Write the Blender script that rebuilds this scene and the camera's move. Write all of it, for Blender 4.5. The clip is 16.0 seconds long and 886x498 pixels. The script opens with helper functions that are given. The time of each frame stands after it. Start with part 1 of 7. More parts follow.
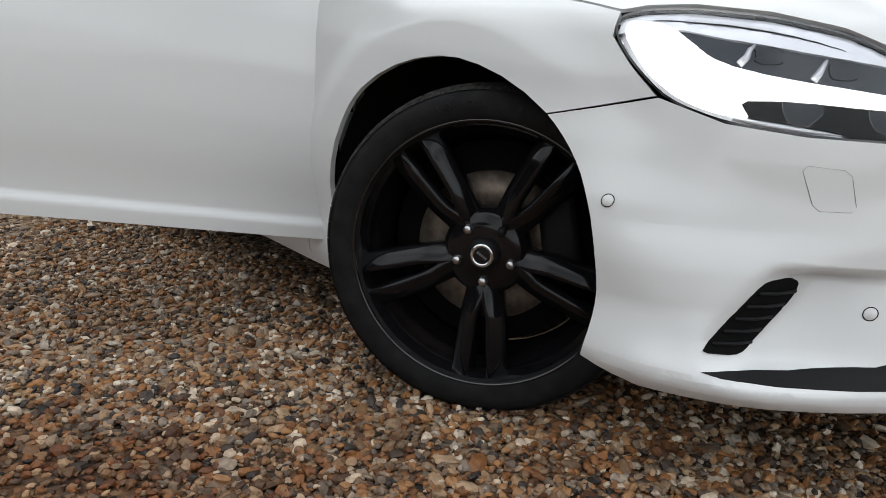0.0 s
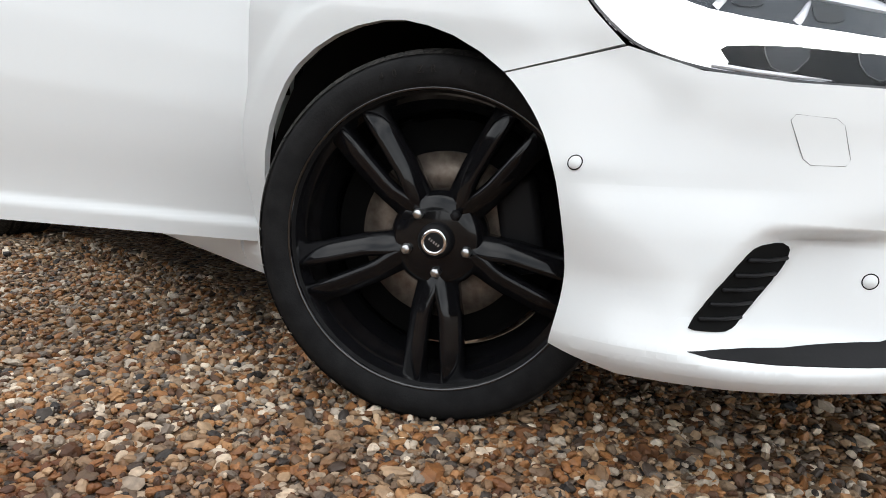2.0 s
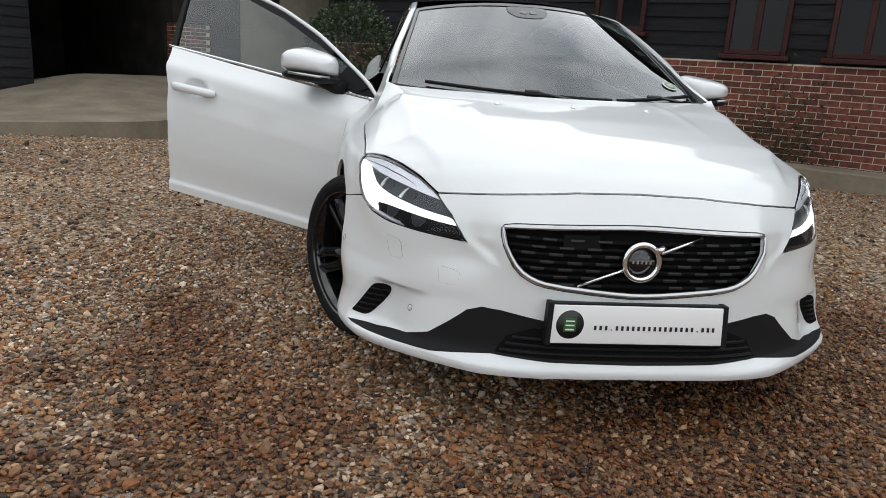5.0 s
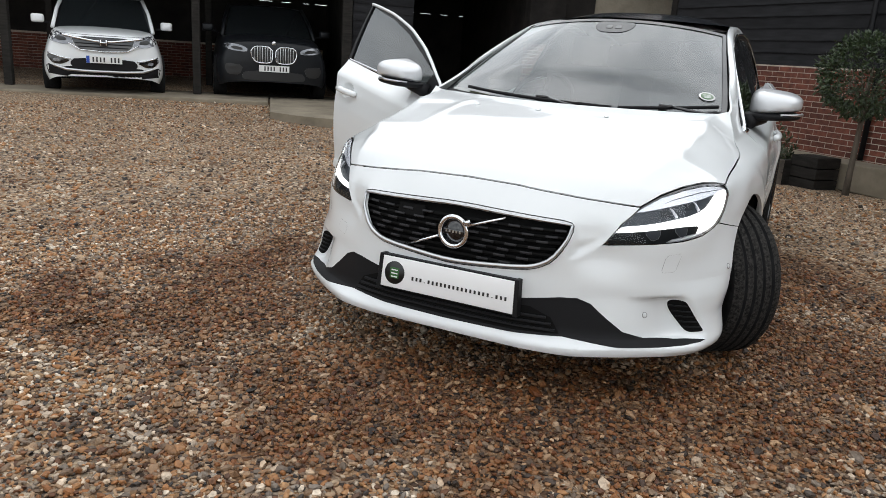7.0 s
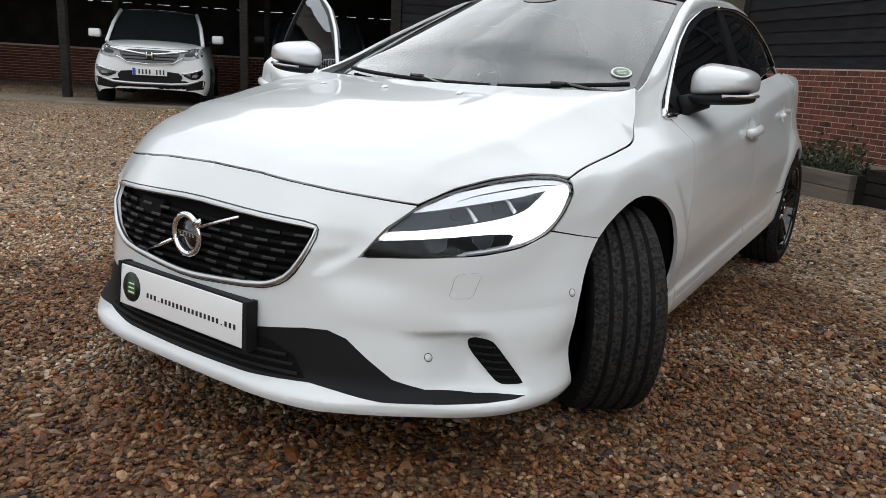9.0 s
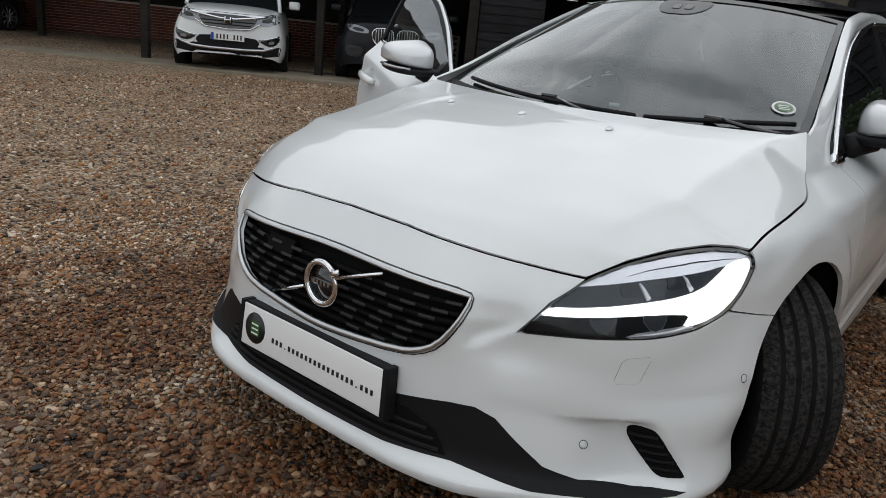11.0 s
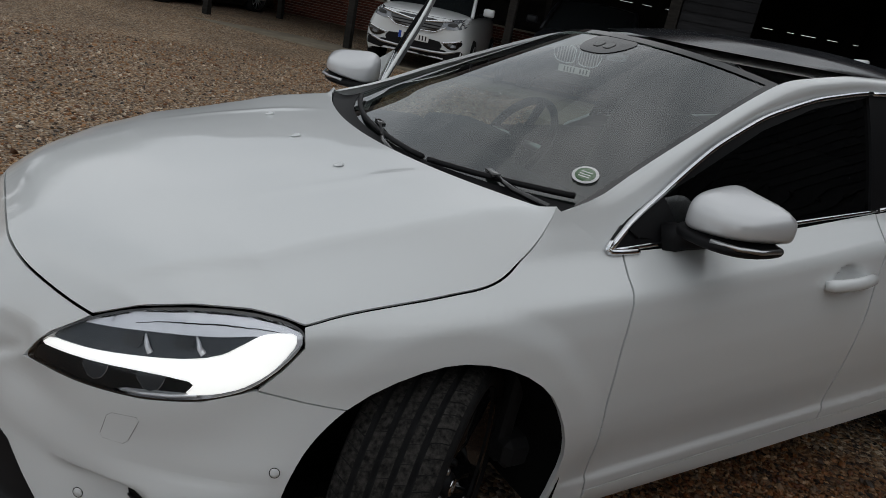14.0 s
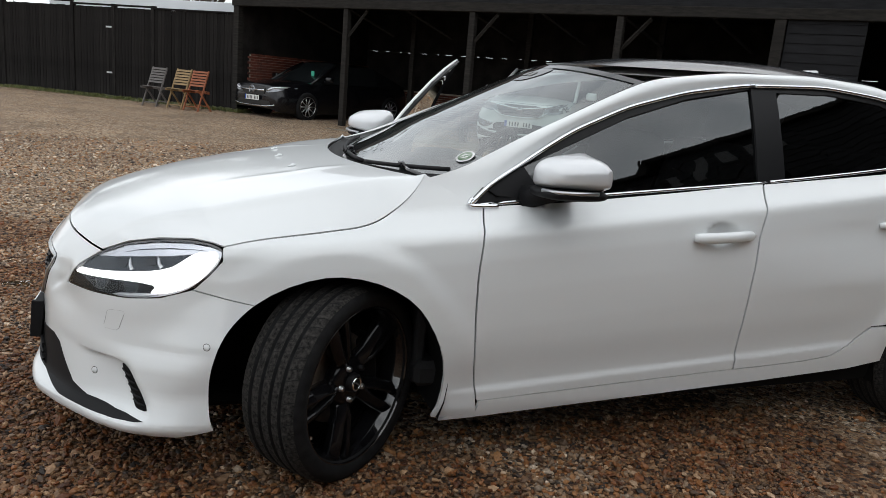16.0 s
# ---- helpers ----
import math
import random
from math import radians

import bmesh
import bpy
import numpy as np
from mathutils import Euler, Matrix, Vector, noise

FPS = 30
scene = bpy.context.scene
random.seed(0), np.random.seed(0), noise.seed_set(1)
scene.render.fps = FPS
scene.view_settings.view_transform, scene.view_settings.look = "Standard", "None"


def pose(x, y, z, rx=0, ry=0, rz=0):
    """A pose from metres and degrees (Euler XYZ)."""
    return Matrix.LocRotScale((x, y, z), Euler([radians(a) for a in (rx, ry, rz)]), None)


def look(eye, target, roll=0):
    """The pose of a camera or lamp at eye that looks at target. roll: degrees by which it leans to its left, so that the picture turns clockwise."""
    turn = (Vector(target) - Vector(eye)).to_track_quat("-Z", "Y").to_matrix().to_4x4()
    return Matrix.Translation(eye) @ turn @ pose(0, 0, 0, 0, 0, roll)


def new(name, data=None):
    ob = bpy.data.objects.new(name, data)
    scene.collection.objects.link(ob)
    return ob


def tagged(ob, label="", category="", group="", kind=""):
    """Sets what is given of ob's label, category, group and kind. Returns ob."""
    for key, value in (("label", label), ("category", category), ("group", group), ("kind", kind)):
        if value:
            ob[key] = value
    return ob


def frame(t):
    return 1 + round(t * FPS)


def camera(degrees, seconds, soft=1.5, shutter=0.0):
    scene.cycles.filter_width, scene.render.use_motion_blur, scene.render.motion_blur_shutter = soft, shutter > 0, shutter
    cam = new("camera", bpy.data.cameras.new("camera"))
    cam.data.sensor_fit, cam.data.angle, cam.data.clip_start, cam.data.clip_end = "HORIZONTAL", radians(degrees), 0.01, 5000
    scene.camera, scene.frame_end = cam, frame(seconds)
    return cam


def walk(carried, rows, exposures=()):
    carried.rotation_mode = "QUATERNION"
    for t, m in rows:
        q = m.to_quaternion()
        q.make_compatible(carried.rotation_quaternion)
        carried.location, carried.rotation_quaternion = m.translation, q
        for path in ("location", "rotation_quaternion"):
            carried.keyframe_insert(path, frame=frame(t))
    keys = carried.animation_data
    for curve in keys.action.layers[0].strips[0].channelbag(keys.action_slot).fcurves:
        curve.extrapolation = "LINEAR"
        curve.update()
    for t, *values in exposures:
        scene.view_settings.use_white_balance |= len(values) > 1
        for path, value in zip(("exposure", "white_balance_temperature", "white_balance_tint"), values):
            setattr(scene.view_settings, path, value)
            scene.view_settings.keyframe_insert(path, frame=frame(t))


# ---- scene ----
cam = camera(62.6, 16.0, soft=0.7)
PATH = [
    (0, (1.032, -1.814, 0.660), (-0.417, -0.520, 0.184), 1.5),
    (0.5, (0.931, -1.736, 0.519), (-0.493, -0.402, 0.083), 1.3),
    (1, (0.928, -1.724, 0.505), (-0.463, -0.344, 0.106), 1.5),
    (1.5, (0.924, -1.727, 0.514), (-0.444, -0.317, 0.144), 1.7),
    (2, (0.945, -1.724, 0.514), (-0.436, -0.316, 0.181), 1.5),
    (2.5, (1.075, -1.795, 0.647), (-0.330, -0.417, 0.292), 1.7),
    (3, (1.394, -1.850, 0.795), (-0.111, -0.619, 0.330), 1.4),
    (3.5, (1.792, -1.779, 0.924), (0.146, -0.775, 0.392), 0.8),
    (4, (2.238, -1.530, 1.002), (0.410, -0.931, 0.455), 1.8),
    (4.5, (2.609, -1.234, 1.075), (0.732, -0.819, 0.522), 2.1),
    (4.7, (2.724, -1.076, 1.081), (0.829, -0.722, 0.551), 2.7),
    (6.8, (3.235, 0.856, 1.130), (1.453, 0.096, 0.632), 4.5),
    (7, (3.146, 1.057, 1.150), (1.407, 0.214, 0.634), 3.9),
    (7.5, (2.832, 1.413, 1.142), (1.214, 0.354, 0.630), 2.9),
    (8, (2.432, 1.591, 1.105), (0.841, 0.491, 0.593), 2.9),
    (8.2, (2.280, 1.663, 1.095), (0.690, 0.560, 0.587), 3.1),
    (10.3, (1.991, 1.395, 0.895), (0.363, 0.317, 0.462), 3.5),
    (10.5, (2.011, 1.355, 0.945), (0.430, 0.220, 0.483), 3.8),
    (11, (2.034, 1.261, 1.175), (0.527, 0.079, 0.598), 5.9),
    (11.5, (2.002, 1.243, 1.406), (0.498, 0.115, 0.726), 9.8),
    (12, (1.806, 1.250, 1.510), (0.330, 0.112, 0.784), 11.8),
    (12.5, (1.570, 1.266, 1.497), (0.205, 0.039, 0.703), 13.4),
    (13, (1.207, 1.354, 1.494), (-0.054, 0.040, 0.669), 14.4),
    (13.5, (0.920, 1.628, 1.479), (-0.256, 0.212, 0.697), 14.8),
    (14, (0.825, 2.003, 1.401), (-0.219, 0.422, 0.760), 11.6),
    (14.5, (0.744, 2.332, 1.323), (-0.162, 0.642, 0.756), 9.0),
    (15, (0.652, 2.638, 1.271), (-0.043, 0.827, 0.782), 6.8),
    (15.5, (0.599, 2.873, 1.273), (-0.055, 1.037, 0.825), 6.2),
    (16, (0.403, 2.990, 1.275), (-0.247, 1.150, 0.838), 4.9),
]
walk(cam, [(t, look(eye, target, roll)) for t, eye, target, roll in PATH],
     exposures=[(0.0, 0.0), (0.7, 0.6), (1.2, 0.74), (2.0, 0.66), (2.5, 0.6), (3.0, 0.15), (4.0, -0.05), (4.5, -0.1), (7.0, 0.12), (8.0, 0.05), (10.5, -0.3), (11.5, -0.7), (13.0, -1.08), (14.0, -1.08), (14.5, -0.8), (15.3, -0.35), (16.0, -0.1)])

from mathutils.bvhtree import BVHTree
from mathutils.geometry import tessellate_polygon

# ---- light: a bright overcast sky ----
world = bpy.data.worlds.new("sky")
scene.world = world
world.use_nodes = True
wn, wl = world.node_tree.nodes, world.node_tree.links
wn.clear()
w_out, w_bg, w_sky = wn.new("ShaderNodeOutputWorld"), wn.new("ShaderNodeBackground"), wn.new("ShaderNodeTexSky")
w_sky.sky_type, w_sky.sun_disc = "NISHITA", False
w_sky.sun_elevation, w_sky.sun_rotation = radians(62), radians(-23)
w_co, w_no, w_ramp = wn.new("ShaderNodeTexCoord"), wn.new("ShaderNodeTexNoise"), wn.new("ShaderNodeValToRGB")
w_no.inputs["Scale"].default_value, w_no.inputs["Detail"].default_value, w_no.inputs["Roughness"].default_value = 2.6, 6.0, 0.55
w_ramp.color_ramp.elements[0].position, w_ramp.color_ramp.elements[0].color = 0.32, (4.2, 4.8, 5.3, 1)
w_ramp.color_ramp.elements[1].position, w_ramp.color_ramp.elements[1].color = 0.66, (13.8, 14.0, 14.2, 1)
w_mix = wn.new("ShaderNodeMix")
w_mix.data_type = "RGBA"
w_mix.inputs["Factor"].default_value = 0.9
wl.new(w_co.outputs["Generated"], w_no.inputs["Vector"])
wl.new(w_no.outputs["Fac"], w_ramp.inputs["Fac"])
wl.new(w_sky.outputs["Color"], w_mix.inputs["A"])
wl.new(w_ramp.outputs["Color"], w_mix.inputs["B"])
# the cloud is brighter towards the hidden sun
w_dot, w_map, w_mul = wn.new("ShaderNodeVectorMath"), wn.new("ShaderNodeMapRange"), wn.new("ShaderNodeMix")
w_dot.operation = "DOT_PRODUCT"
w_dot.inputs[1].default_value = (-0.35, 0.9, -0.2)
wl.new(w_co.outputs["Generated"], w_dot.inputs[0])
w_map.inputs["From Min"].default_value, w_map.inputs["From Max"].default_value = -0.8, 0.9
w_map.inputs["To Min"].default_value, w_map.inputs["To Max"].default_value = 0.9, 1.22
wl.new(w_dot.outputs["Value"], w_map.inputs["Value"])
w_mul.data_type, w_mul.blend_type = "RGBA", "MULTIPLY"
w_mul.inputs["Factor"].default_value = 1.0
wl.new(w_mix.outputs["Result"], w_mul.inputs["A"])
wl.new(w_map.outputs["Result"], w_mul.inputs["B"])
wl.new(w_mul.outputs["Result"], w_bg.inputs["Color"])
w_bg.inputs["Strength"].default_value = 0.14
wl.new(w_bg.outputs["Background"], w_out.inputs["Surface"])
sun = new("sun", bpy.data.lights.new("sun", "SUN"))
sun.data.energy, sun.data.angle, sun.data.color = 0.7, radians(120), (1.0, 0.97, 0.92)
sun.matrix_world = look((0, 0, 20), (3.0, -7.0, 0))


# ---- materials ----
def material(name, color, rough=0.5, metal=0.0, coat=0.0, spec=0.5, emit=None, emit_strength=0.0):
    m = bpy.data.materials.new(name)
    m.use_nodes = True
    b = m.node_tree.nodes["Principled BSDF"]
    b.inputs["Base Color"].default_value = (*color, 1)
    b.inputs["Roughness"].default_value, b.inputs["Metallic"].default_value = rough, metal
    b.inputs["Coat Weight"].default_value, b.inputs["Specular IOR Level"].default_value = coat, spec
    b.inputs["Coat Roughness"].default_value = 0.04
    if emit:
        b.inputs["Emission Color"].default_value, b.inputs["Emission Strength"].default_value = (*emit, 1), emit_strength
    return m


def grain(m, scale, low, high, bump=0.0, stretch=(1, 1, 1), detail=4.0, fine=None, random_piece=0.0, rough=None, place="Object"):
    """Colour between low and high by noise at two scales, with relief; random_piece varies the value from object to object."""
    nt = m.node_tree
    n, l, b = nt.nodes, nt.links, nt.nodes["Principled BSDF"]
    co, mp, no, rp = n.new("ShaderNodeTexCoord"), n.new("ShaderNodeMapping"), n.new("ShaderNodeTexNoise"), n.new("ShaderNodeValToRGB")
    mp.inputs["Scale"].default_value = stretch
    l.new(co.outputs[place], mp.inputs["Vector"])
    l.new(mp.outputs["Vector"], no.inputs["Vector"])
    no.inputs["Scale"].default_value, no.inputs["Detail"].default_value = scale, detail
    rp.color_ramp.elements[0].position, rp.color_ramp.elements[1].position = 0.3, 0.7
    rp.color_ramp.elements[0].color, rp.color_ramp.elements[1].color = (*low, 1), (*high, 1)
    l.new(no.outputs["Fac"], rp.inputs["Fac"])
    last = rp.outputs["Color"]
    no2 = n.new("ShaderNodeTexNoise")
    no2.inputs["Scale"].default_value, no2.inputs["Detail"].default_value = fine or scale * 9, 3.0
    l.new(mp.outputs["Vector"], no2.inputs["Vector"])
    hs = n.new("ShaderNodeHueSaturation")
    mr = n.new("ShaderNodeMapRange")
    mr.inputs["To Min"].default_value, mr.inputs["To Max"].default_value = 0.8, 1.2
    l.new(no2.outputs["Fac"], mr.inputs["Value"])
    l.new(last, hs.inputs["Color"])
    if random_piece:
        oi, mr2, mu = n.new("ShaderNodeObjectInfo"), n.new("ShaderNodeMapRange"), n.new("ShaderNodeMath")
        mr2.inputs["To Min"].default_value, mr2.inputs["To Max"].default_value = 1 - random_piece, 1 + random_piece
        mu.operation = "MULTIPLY"
        l.new(oi.outputs["Random"], mr2.inputs["Value"])
        l.new(mr2.outputs["Result"], mu.inputs[0])
        l.new(mr.outputs["Result"], mu.inputs[1])
        l.new(mu.outputs["Value"], hs.inputs["Value"])
    else:
        l.new(mr.outputs["Result"], hs.inputs["Value"])
    l.new(hs.outputs["Color"], b.inputs["Base Color"])
    if rough:
        mr3 = n.new("ShaderNodeMapRange")
        mr3.inputs["To Min"].default_value, mr3.inputs["To Max"].default_value = rough
        l.new(no.outputs["Fac"], mr3.inputs["Value"])
        l.new(mr3.outputs["Result"], b.inputs["Roughness"])
    if bump:
        bp = n.new("ShaderNodeBump")
        bp.inputs["Strength"].default_value, bp.inputs["Distance"].default_value = min(1.0, bump * 50), 0.02
        l.new(no2.outputs["Fac"], bp.inputs["Height"])
        l.new(bp.outputs["Normal"], b.inputs["Normal"])
    return m


def pane(name, tint, ior=1.5):
    """Thin glass: clear or tinted, with a mirror gloss that grows towards grazing angles."""
    m = bpy.data.materials.new(name)
    m.use_nodes = True
    n, l = m.node_tree.nodes, m.node_tree.links
    n.clear()
    out, mix, tr, gl, fr = (n.new("ShaderNode" + k) for k in ("OutputMaterial", "MixShader", "BsdfTransparent", "BsdfGlossy", "Fresnel"))
    tr.inputs["Color"].default_value = (*tint, 1)
    gl.inputs["Roughness"].default_value = 0.0
    gl.inputs["Color"].default_value = (0.95, 0.97, 0.98, 1)
    fr.inputs["IOR"].default_value = ior
    # both faces of the pane mirror: 2F / (1 + F)
    two, add, div = (n.new("ShaderNodeMath") for _ in range(3))
    two.operation, add.operation, div.operation = "MULTIPLY", "ADD", "DIVIDE"
    two.inputs[1].default_value = 2.0
    add.inputs[1].default_value = 1.0
    l.new(fr.outputs["Fac"], two.inputs[0])
    l.new(fr.outputs["Fac"], add.inputs[0])
    l.new(two.outputs["Value"], div.inputs[0])
    l.new(add.outputs["Value"], div.inputs[1])
    l.new(div.outputs["Value"], mix.inputs["Fac"])
    l.new(tr.outputs["BSDF"], mix.inputs[1])
    l.new(gl.outputs["BSDF"], mix.inputs[2])
    l.new(mix.outputs["Shader"], out.inputs["Surface"])
    return m


PAINT = material("white_paint", (0.71, 0.73, 0.735), 0.34, 0, 0.8)
BODY_DARK = material("dark_body_gap", (0.006, 0.006, 0.006), 0.9, spec=0.1)
PLASTIC = material("black_plastic", (0.009, 0.009, 0.010), 0.55, spec=0.16)
LAMP_GREY = material("lamp_inner_grey", (0.035, 0.042, 0.052), 0.45, 0.2, 0.0)
GLOSS_BLACK = material("gloss_black", (0.006, 0.006, 0.007), 0.07, 0, 0.8)
RUBBER = grain(material("tyre_rubber", (0.02, 0.02, 0.021), 0.8, spec=0.12), 30, (0.008, 0.008, 0.0085), (0.015, 0.015, 0.0155), 0.002)
TREAD = grain(material("worn_tread_rubber", (0.03, 0.03, 0.03), 0.85, spec=0.12), 95, (0.005, 0.005, 0.005), (0.044, 0.041, 0.038), 0.006, fine=300)
ROOF_GLASS = material("dark_roof_glass", (0.012, 0.014, 0.018), 0.12, 0, 0.0, 0.15)
SENSOR = material("black_glass_band", (0.012, 0.012, 0.013), 0.03, 0, 0.0, 0.75)
PILLAR = material("black_window_trim", (0.008, 0.008, 0.009), 0.4, spec=0.18)
WHEEL_BLACK = material("gloss_black_wheel_paint", (0.006, 0.006, 0.007), 0.12, 0, 0.2, 0.2)
DASH_GREY = material("dark_grey_plastic", (0.016, 0.016, 0.018), 0.4, spec=0.3)
GAP_GREY = material("grey_gap", (0.22, 0.22, 0.22), 0.7)
STICKER_GREEN = grain(material("pale_green_sticker", (0.1, 0.18, 0.1), 0.4), 90, (0.03, 0.12, 0.03), (0.3, 0.36, 0.28))
CHROME = material("chrome", (0.75, 0.76, 0.78), 0.08, 1.0)
MIRROR_SILVER = material("silver_mirror_paint", (0.62, 0.63, 0.645), 0.32, 0.2, 0.8)
SATIN = material("satin_silver", (0.55, 0.56, 0.57), 0.3, 1.0)
LAMP_SILVER = material("lamp_reflector_silver", (0.86, 0.87, 0.92), 0.26, 0.45)
LAMP_LENS = material("projector_lens_glass", (0.030, 0.034, 0.040), 0.5, 0.0, 0.0, 0.3)
GLOW = material("running_light", (0.9, 0.92, 0.95), 0.3, emit=(1.0, 0.985, 0.93), emit_strength=1.5)
LENS = material("lamp_lens", (0.010, 0.011, 0.012), 0.6, 0.0, 0.0, 0.1)
HEADLINING = grain(material("pale_headlining", (0.4, 0.39, 0.37), 0.95, spec=0.1), 60, (0.34, 0.33, 0.31), (0.44, 0.43, 0.41), 0.001)
ROOM_GLASS = material("dark_window_glass", (0.008, 0.009, 0.010), 0.1, spec=0.25)
SCREEN = pane("windscreen_glass", (0.43, 0.53, 0.50), 1.52)
TINT = pane("tinted_window_glass", (0.14, 0.16, 0.16), 1.52)
CLEAR = pane("clear_lamp_glass", (0.93, 0.94, 0.95), 1.22)
STEEL = grain(material("brake_disc_steel", (0.2, 0.17, 0.14), 0.5, 0.7), 60, (0.13, 0.10, 0.08), (0.24, 0.20, 0.165), 0.001)
PLATE_WHITE = material("white_plate", (0.8, 0.8, 0.8), 0.25, 0, 0.4)
INK = material("black_ink", (0.012, 0.012, 0.012), 0.4)
GREEN = material("green_badge", (0.02, 0.10, 0.02), 0.4)
BOARD = grain(material("black_weatherboard", (0.02, 0.02, 0.021), 0.8, spec=0.14), 3, (0.010, 0.010, 0.011), (0.023, 0.023, 0.025), 0.004, (1, 1, 8), random_piece=0.25, rough=(0.65, 0.9))
FENCE_WOOD = grain(material("dark_fence_boards", (0.02, 0.018, 0.017), 0.9, spec=0.12), 4, (0.007, 0.0065, 0.006), (0.019, 0.017, 0.016), 0.004, (8, 8, 1), random_piece=0.3)
BRICK = grain(material("red_brick", (0.22, 0.08, 0.05), 0.85), 14, (0.085, 0.023, 0.014), (0.18, 0.056, 0.034), 0.006, random_piece=0.45)
MORTAR = grain(material("mortar", (0.42, 0.37, 0.31), 0.9), 20, (0.40, 0.35, 0.29), (0.55, 0.49, 0.41), 0.004)
CONCRETE = grain(material("concrete", (0.22, 0.19, 0.15), 0.9), 1.6, (0.145, 0.120, 0.086), (0.25, 0.212, 0.155), 0.006)
PLASTER = grain(material("cream_plaster", (0.40, 0.35, 0.27), 0.9), 3, (0.23, 0.20, 0.155), (0.32, 0.28, 0.22), 0.003)
OLD_TIMBER = grain(material("old_timber", (0.06, 0.05, 0.045), 0.8, spec=0.2), 5, (0.010, 0.009, 0.008), (0.026, 0.023, 0.020), 0.006, (1, 1, 6))
WINDOW_WOOD = grain(material("dark_red_window_wood", (0.04, 0.010, 0.008), 0.55, spec=0.25), 6, (0.026, 0.006, 0.005), (0.048, 0.012, 0.010), 0.002)
BARK = grain(material("bark", (0.09, 0.07, 0.05), 0.9), 14, (0.05, 0.04, 0.03), (0.13, 0.105, 0.08), 0.01, (1, 1, 0.3))
EARTH = grain(material("earth_floor", (0.07, 0.055, 0.04), 0.95), 2, (0.05, 0.04, 0.03), (0.11, 0.09, 0.06), 0.01)
CABIN = material("dark_cabin_trim", (0.02, 0.02, 0.021), 0.7, spec=0.2)
SEAT = grain(material("dark_seat_cloth", (0.02, 0.02, 0.02), 0.9, spec=0.1), 40, (0.012, 0.012, 0.012), (0.028, 0.028, 0.028), 0.002)
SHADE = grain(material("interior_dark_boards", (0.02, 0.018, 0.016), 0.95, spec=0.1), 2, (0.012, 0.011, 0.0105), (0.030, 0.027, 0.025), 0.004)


# ---- small builders ----
def part(name, bm, mat, parent=None, label="", smooth=True):
    """Links a bmesh as one mesh object under a thing or a part."""
    me = bpy.data.meshes.new(name)
    if smooth:
        for f in bm.faces:
            f.smooth = True
    bm.to_mesh(me)
    bm.free()
    me.materials.append(mat)
    ob = new(name, me)
    if parent:
        ob.parent = parent
    if label:
        tagged(ob, label)
    return ob


def thing(name, label, category, m=None, group="", kind=""):
    ob = new(name)
    ob.empty_display_size = 0.1
    if m is not None:
        ob.matrix_world = m
    return tagged(ob, label, category, group, kind)


def box_bm(lo, hi, bevel=0.0, segments=2, bm=None):
    own = bm or bmesh.new()
    made = bmesh.ops.create_cube(own, size=1.0)["verts"]
    for v in made:
        v.co = Vector([lo[i] + (v.co[i] + 0.5) * (hi[i] - lo[i]) for i in range(3)])
    if bevel:
        edges = list({e for v in made for e in v.link_edges})
        bmesh.ops.bevel(own, geom=edges, offset=bevel, segments=segments, affect="EDGES", profile=0.6)
    return own


def tube_bm(points, radius, sides=8, bm=None, closed=False):
    """A round bar along points; radius may be a list."""
    own = bm or bmesh.new()
    pts = [Vector(p) for p in points]
    rings = []
    for i, p in enumerate(pts):
        a, b = pts[max(i - 1, 0)], pts[min(i + 1, len(pts) - 1)]
        if closed:
            a, b = pts[i - 1], pts[(i + 1) % len(pts)]
        way = (b - a).normalized()
        ref = Vector((0, 0, 1)) if abs(way.z) < 0.9 else Vector((1, 0, 0))
        s = way.cross(ref).normalized()
        t = s.cross(way)
        r = radius[i] if isinstance(radius, (list, tuple)) else radius
        rings.append([own.verts.new(p + r * (math.cos(k * math.tau / sides) * s + math.sin(k * math.tau / sides) * t)) for k in range(sides)])
    pairs = list(zip(rings, rings[1:])) + ([(rings[-1], rings[0])] if closed else [])
    for p, q in pairs:
        for k in range(sides):
            own.faces.new((p[k], p[(k + 1) % sides], q[(k + 1) % sides], q[k]))
    if not closed:
        own.faces.new(rings[0][::-1])
        own.faces.new(rings[-1])
    bmesh.ops.recalc_face_normals(own, faces=own.faces)
    return own


def lathe_bm(profile, sides=48, axis="y", bm=None, closed=False):
    """Spins (radius, height) pairs round an axis through the origin."""
    own = bm or bmesh.new()
    rings = []
    for r, h in profile:
        ring = []
        for k in range(sides):
            a = k * math.tau / sides
            p = (r * math.cos(a), h, r * math.sin(a)) if axis == "y" else (r * math.cos(a), r * math.sin(a), h)
            ring.append(own.verts.new(p))
        rings.append(ring)
    pairs = list(zip(rings, rings[1:])) + ([(rings[-1], rings[0])] if closed else [])
    for p, q in pairs:
        for k in range(sides):
            own.faces.new((p[k], p[(k + 1) % sides], q[(k + 1) % sides], q[k]))
    bmesh.ops.remove_doubles(own, verts=own.verts, dist=1e-5)
    bmesh.ops.recalc_face_normals(own, faces=own.faces)
    return own


def clip_half(poly, axis, value, keep_above):
    out = []
    for i, p in enumerate(poly):
        q = poly[(i + 1) % len(poly)]
        a, b = (p[axis] - value, q[axis] - value) if keep_above else (value - p[axis], value - q[axis])
        if a >= 0:
            out.append(p)
        if (a > 0 > b) or (a < 0 < b):
            k = a / (a - b)
            out.append((p[0] + (q[0] - p[0]) * k, p[1] + (q[1] - p[1]) * k))
    return out


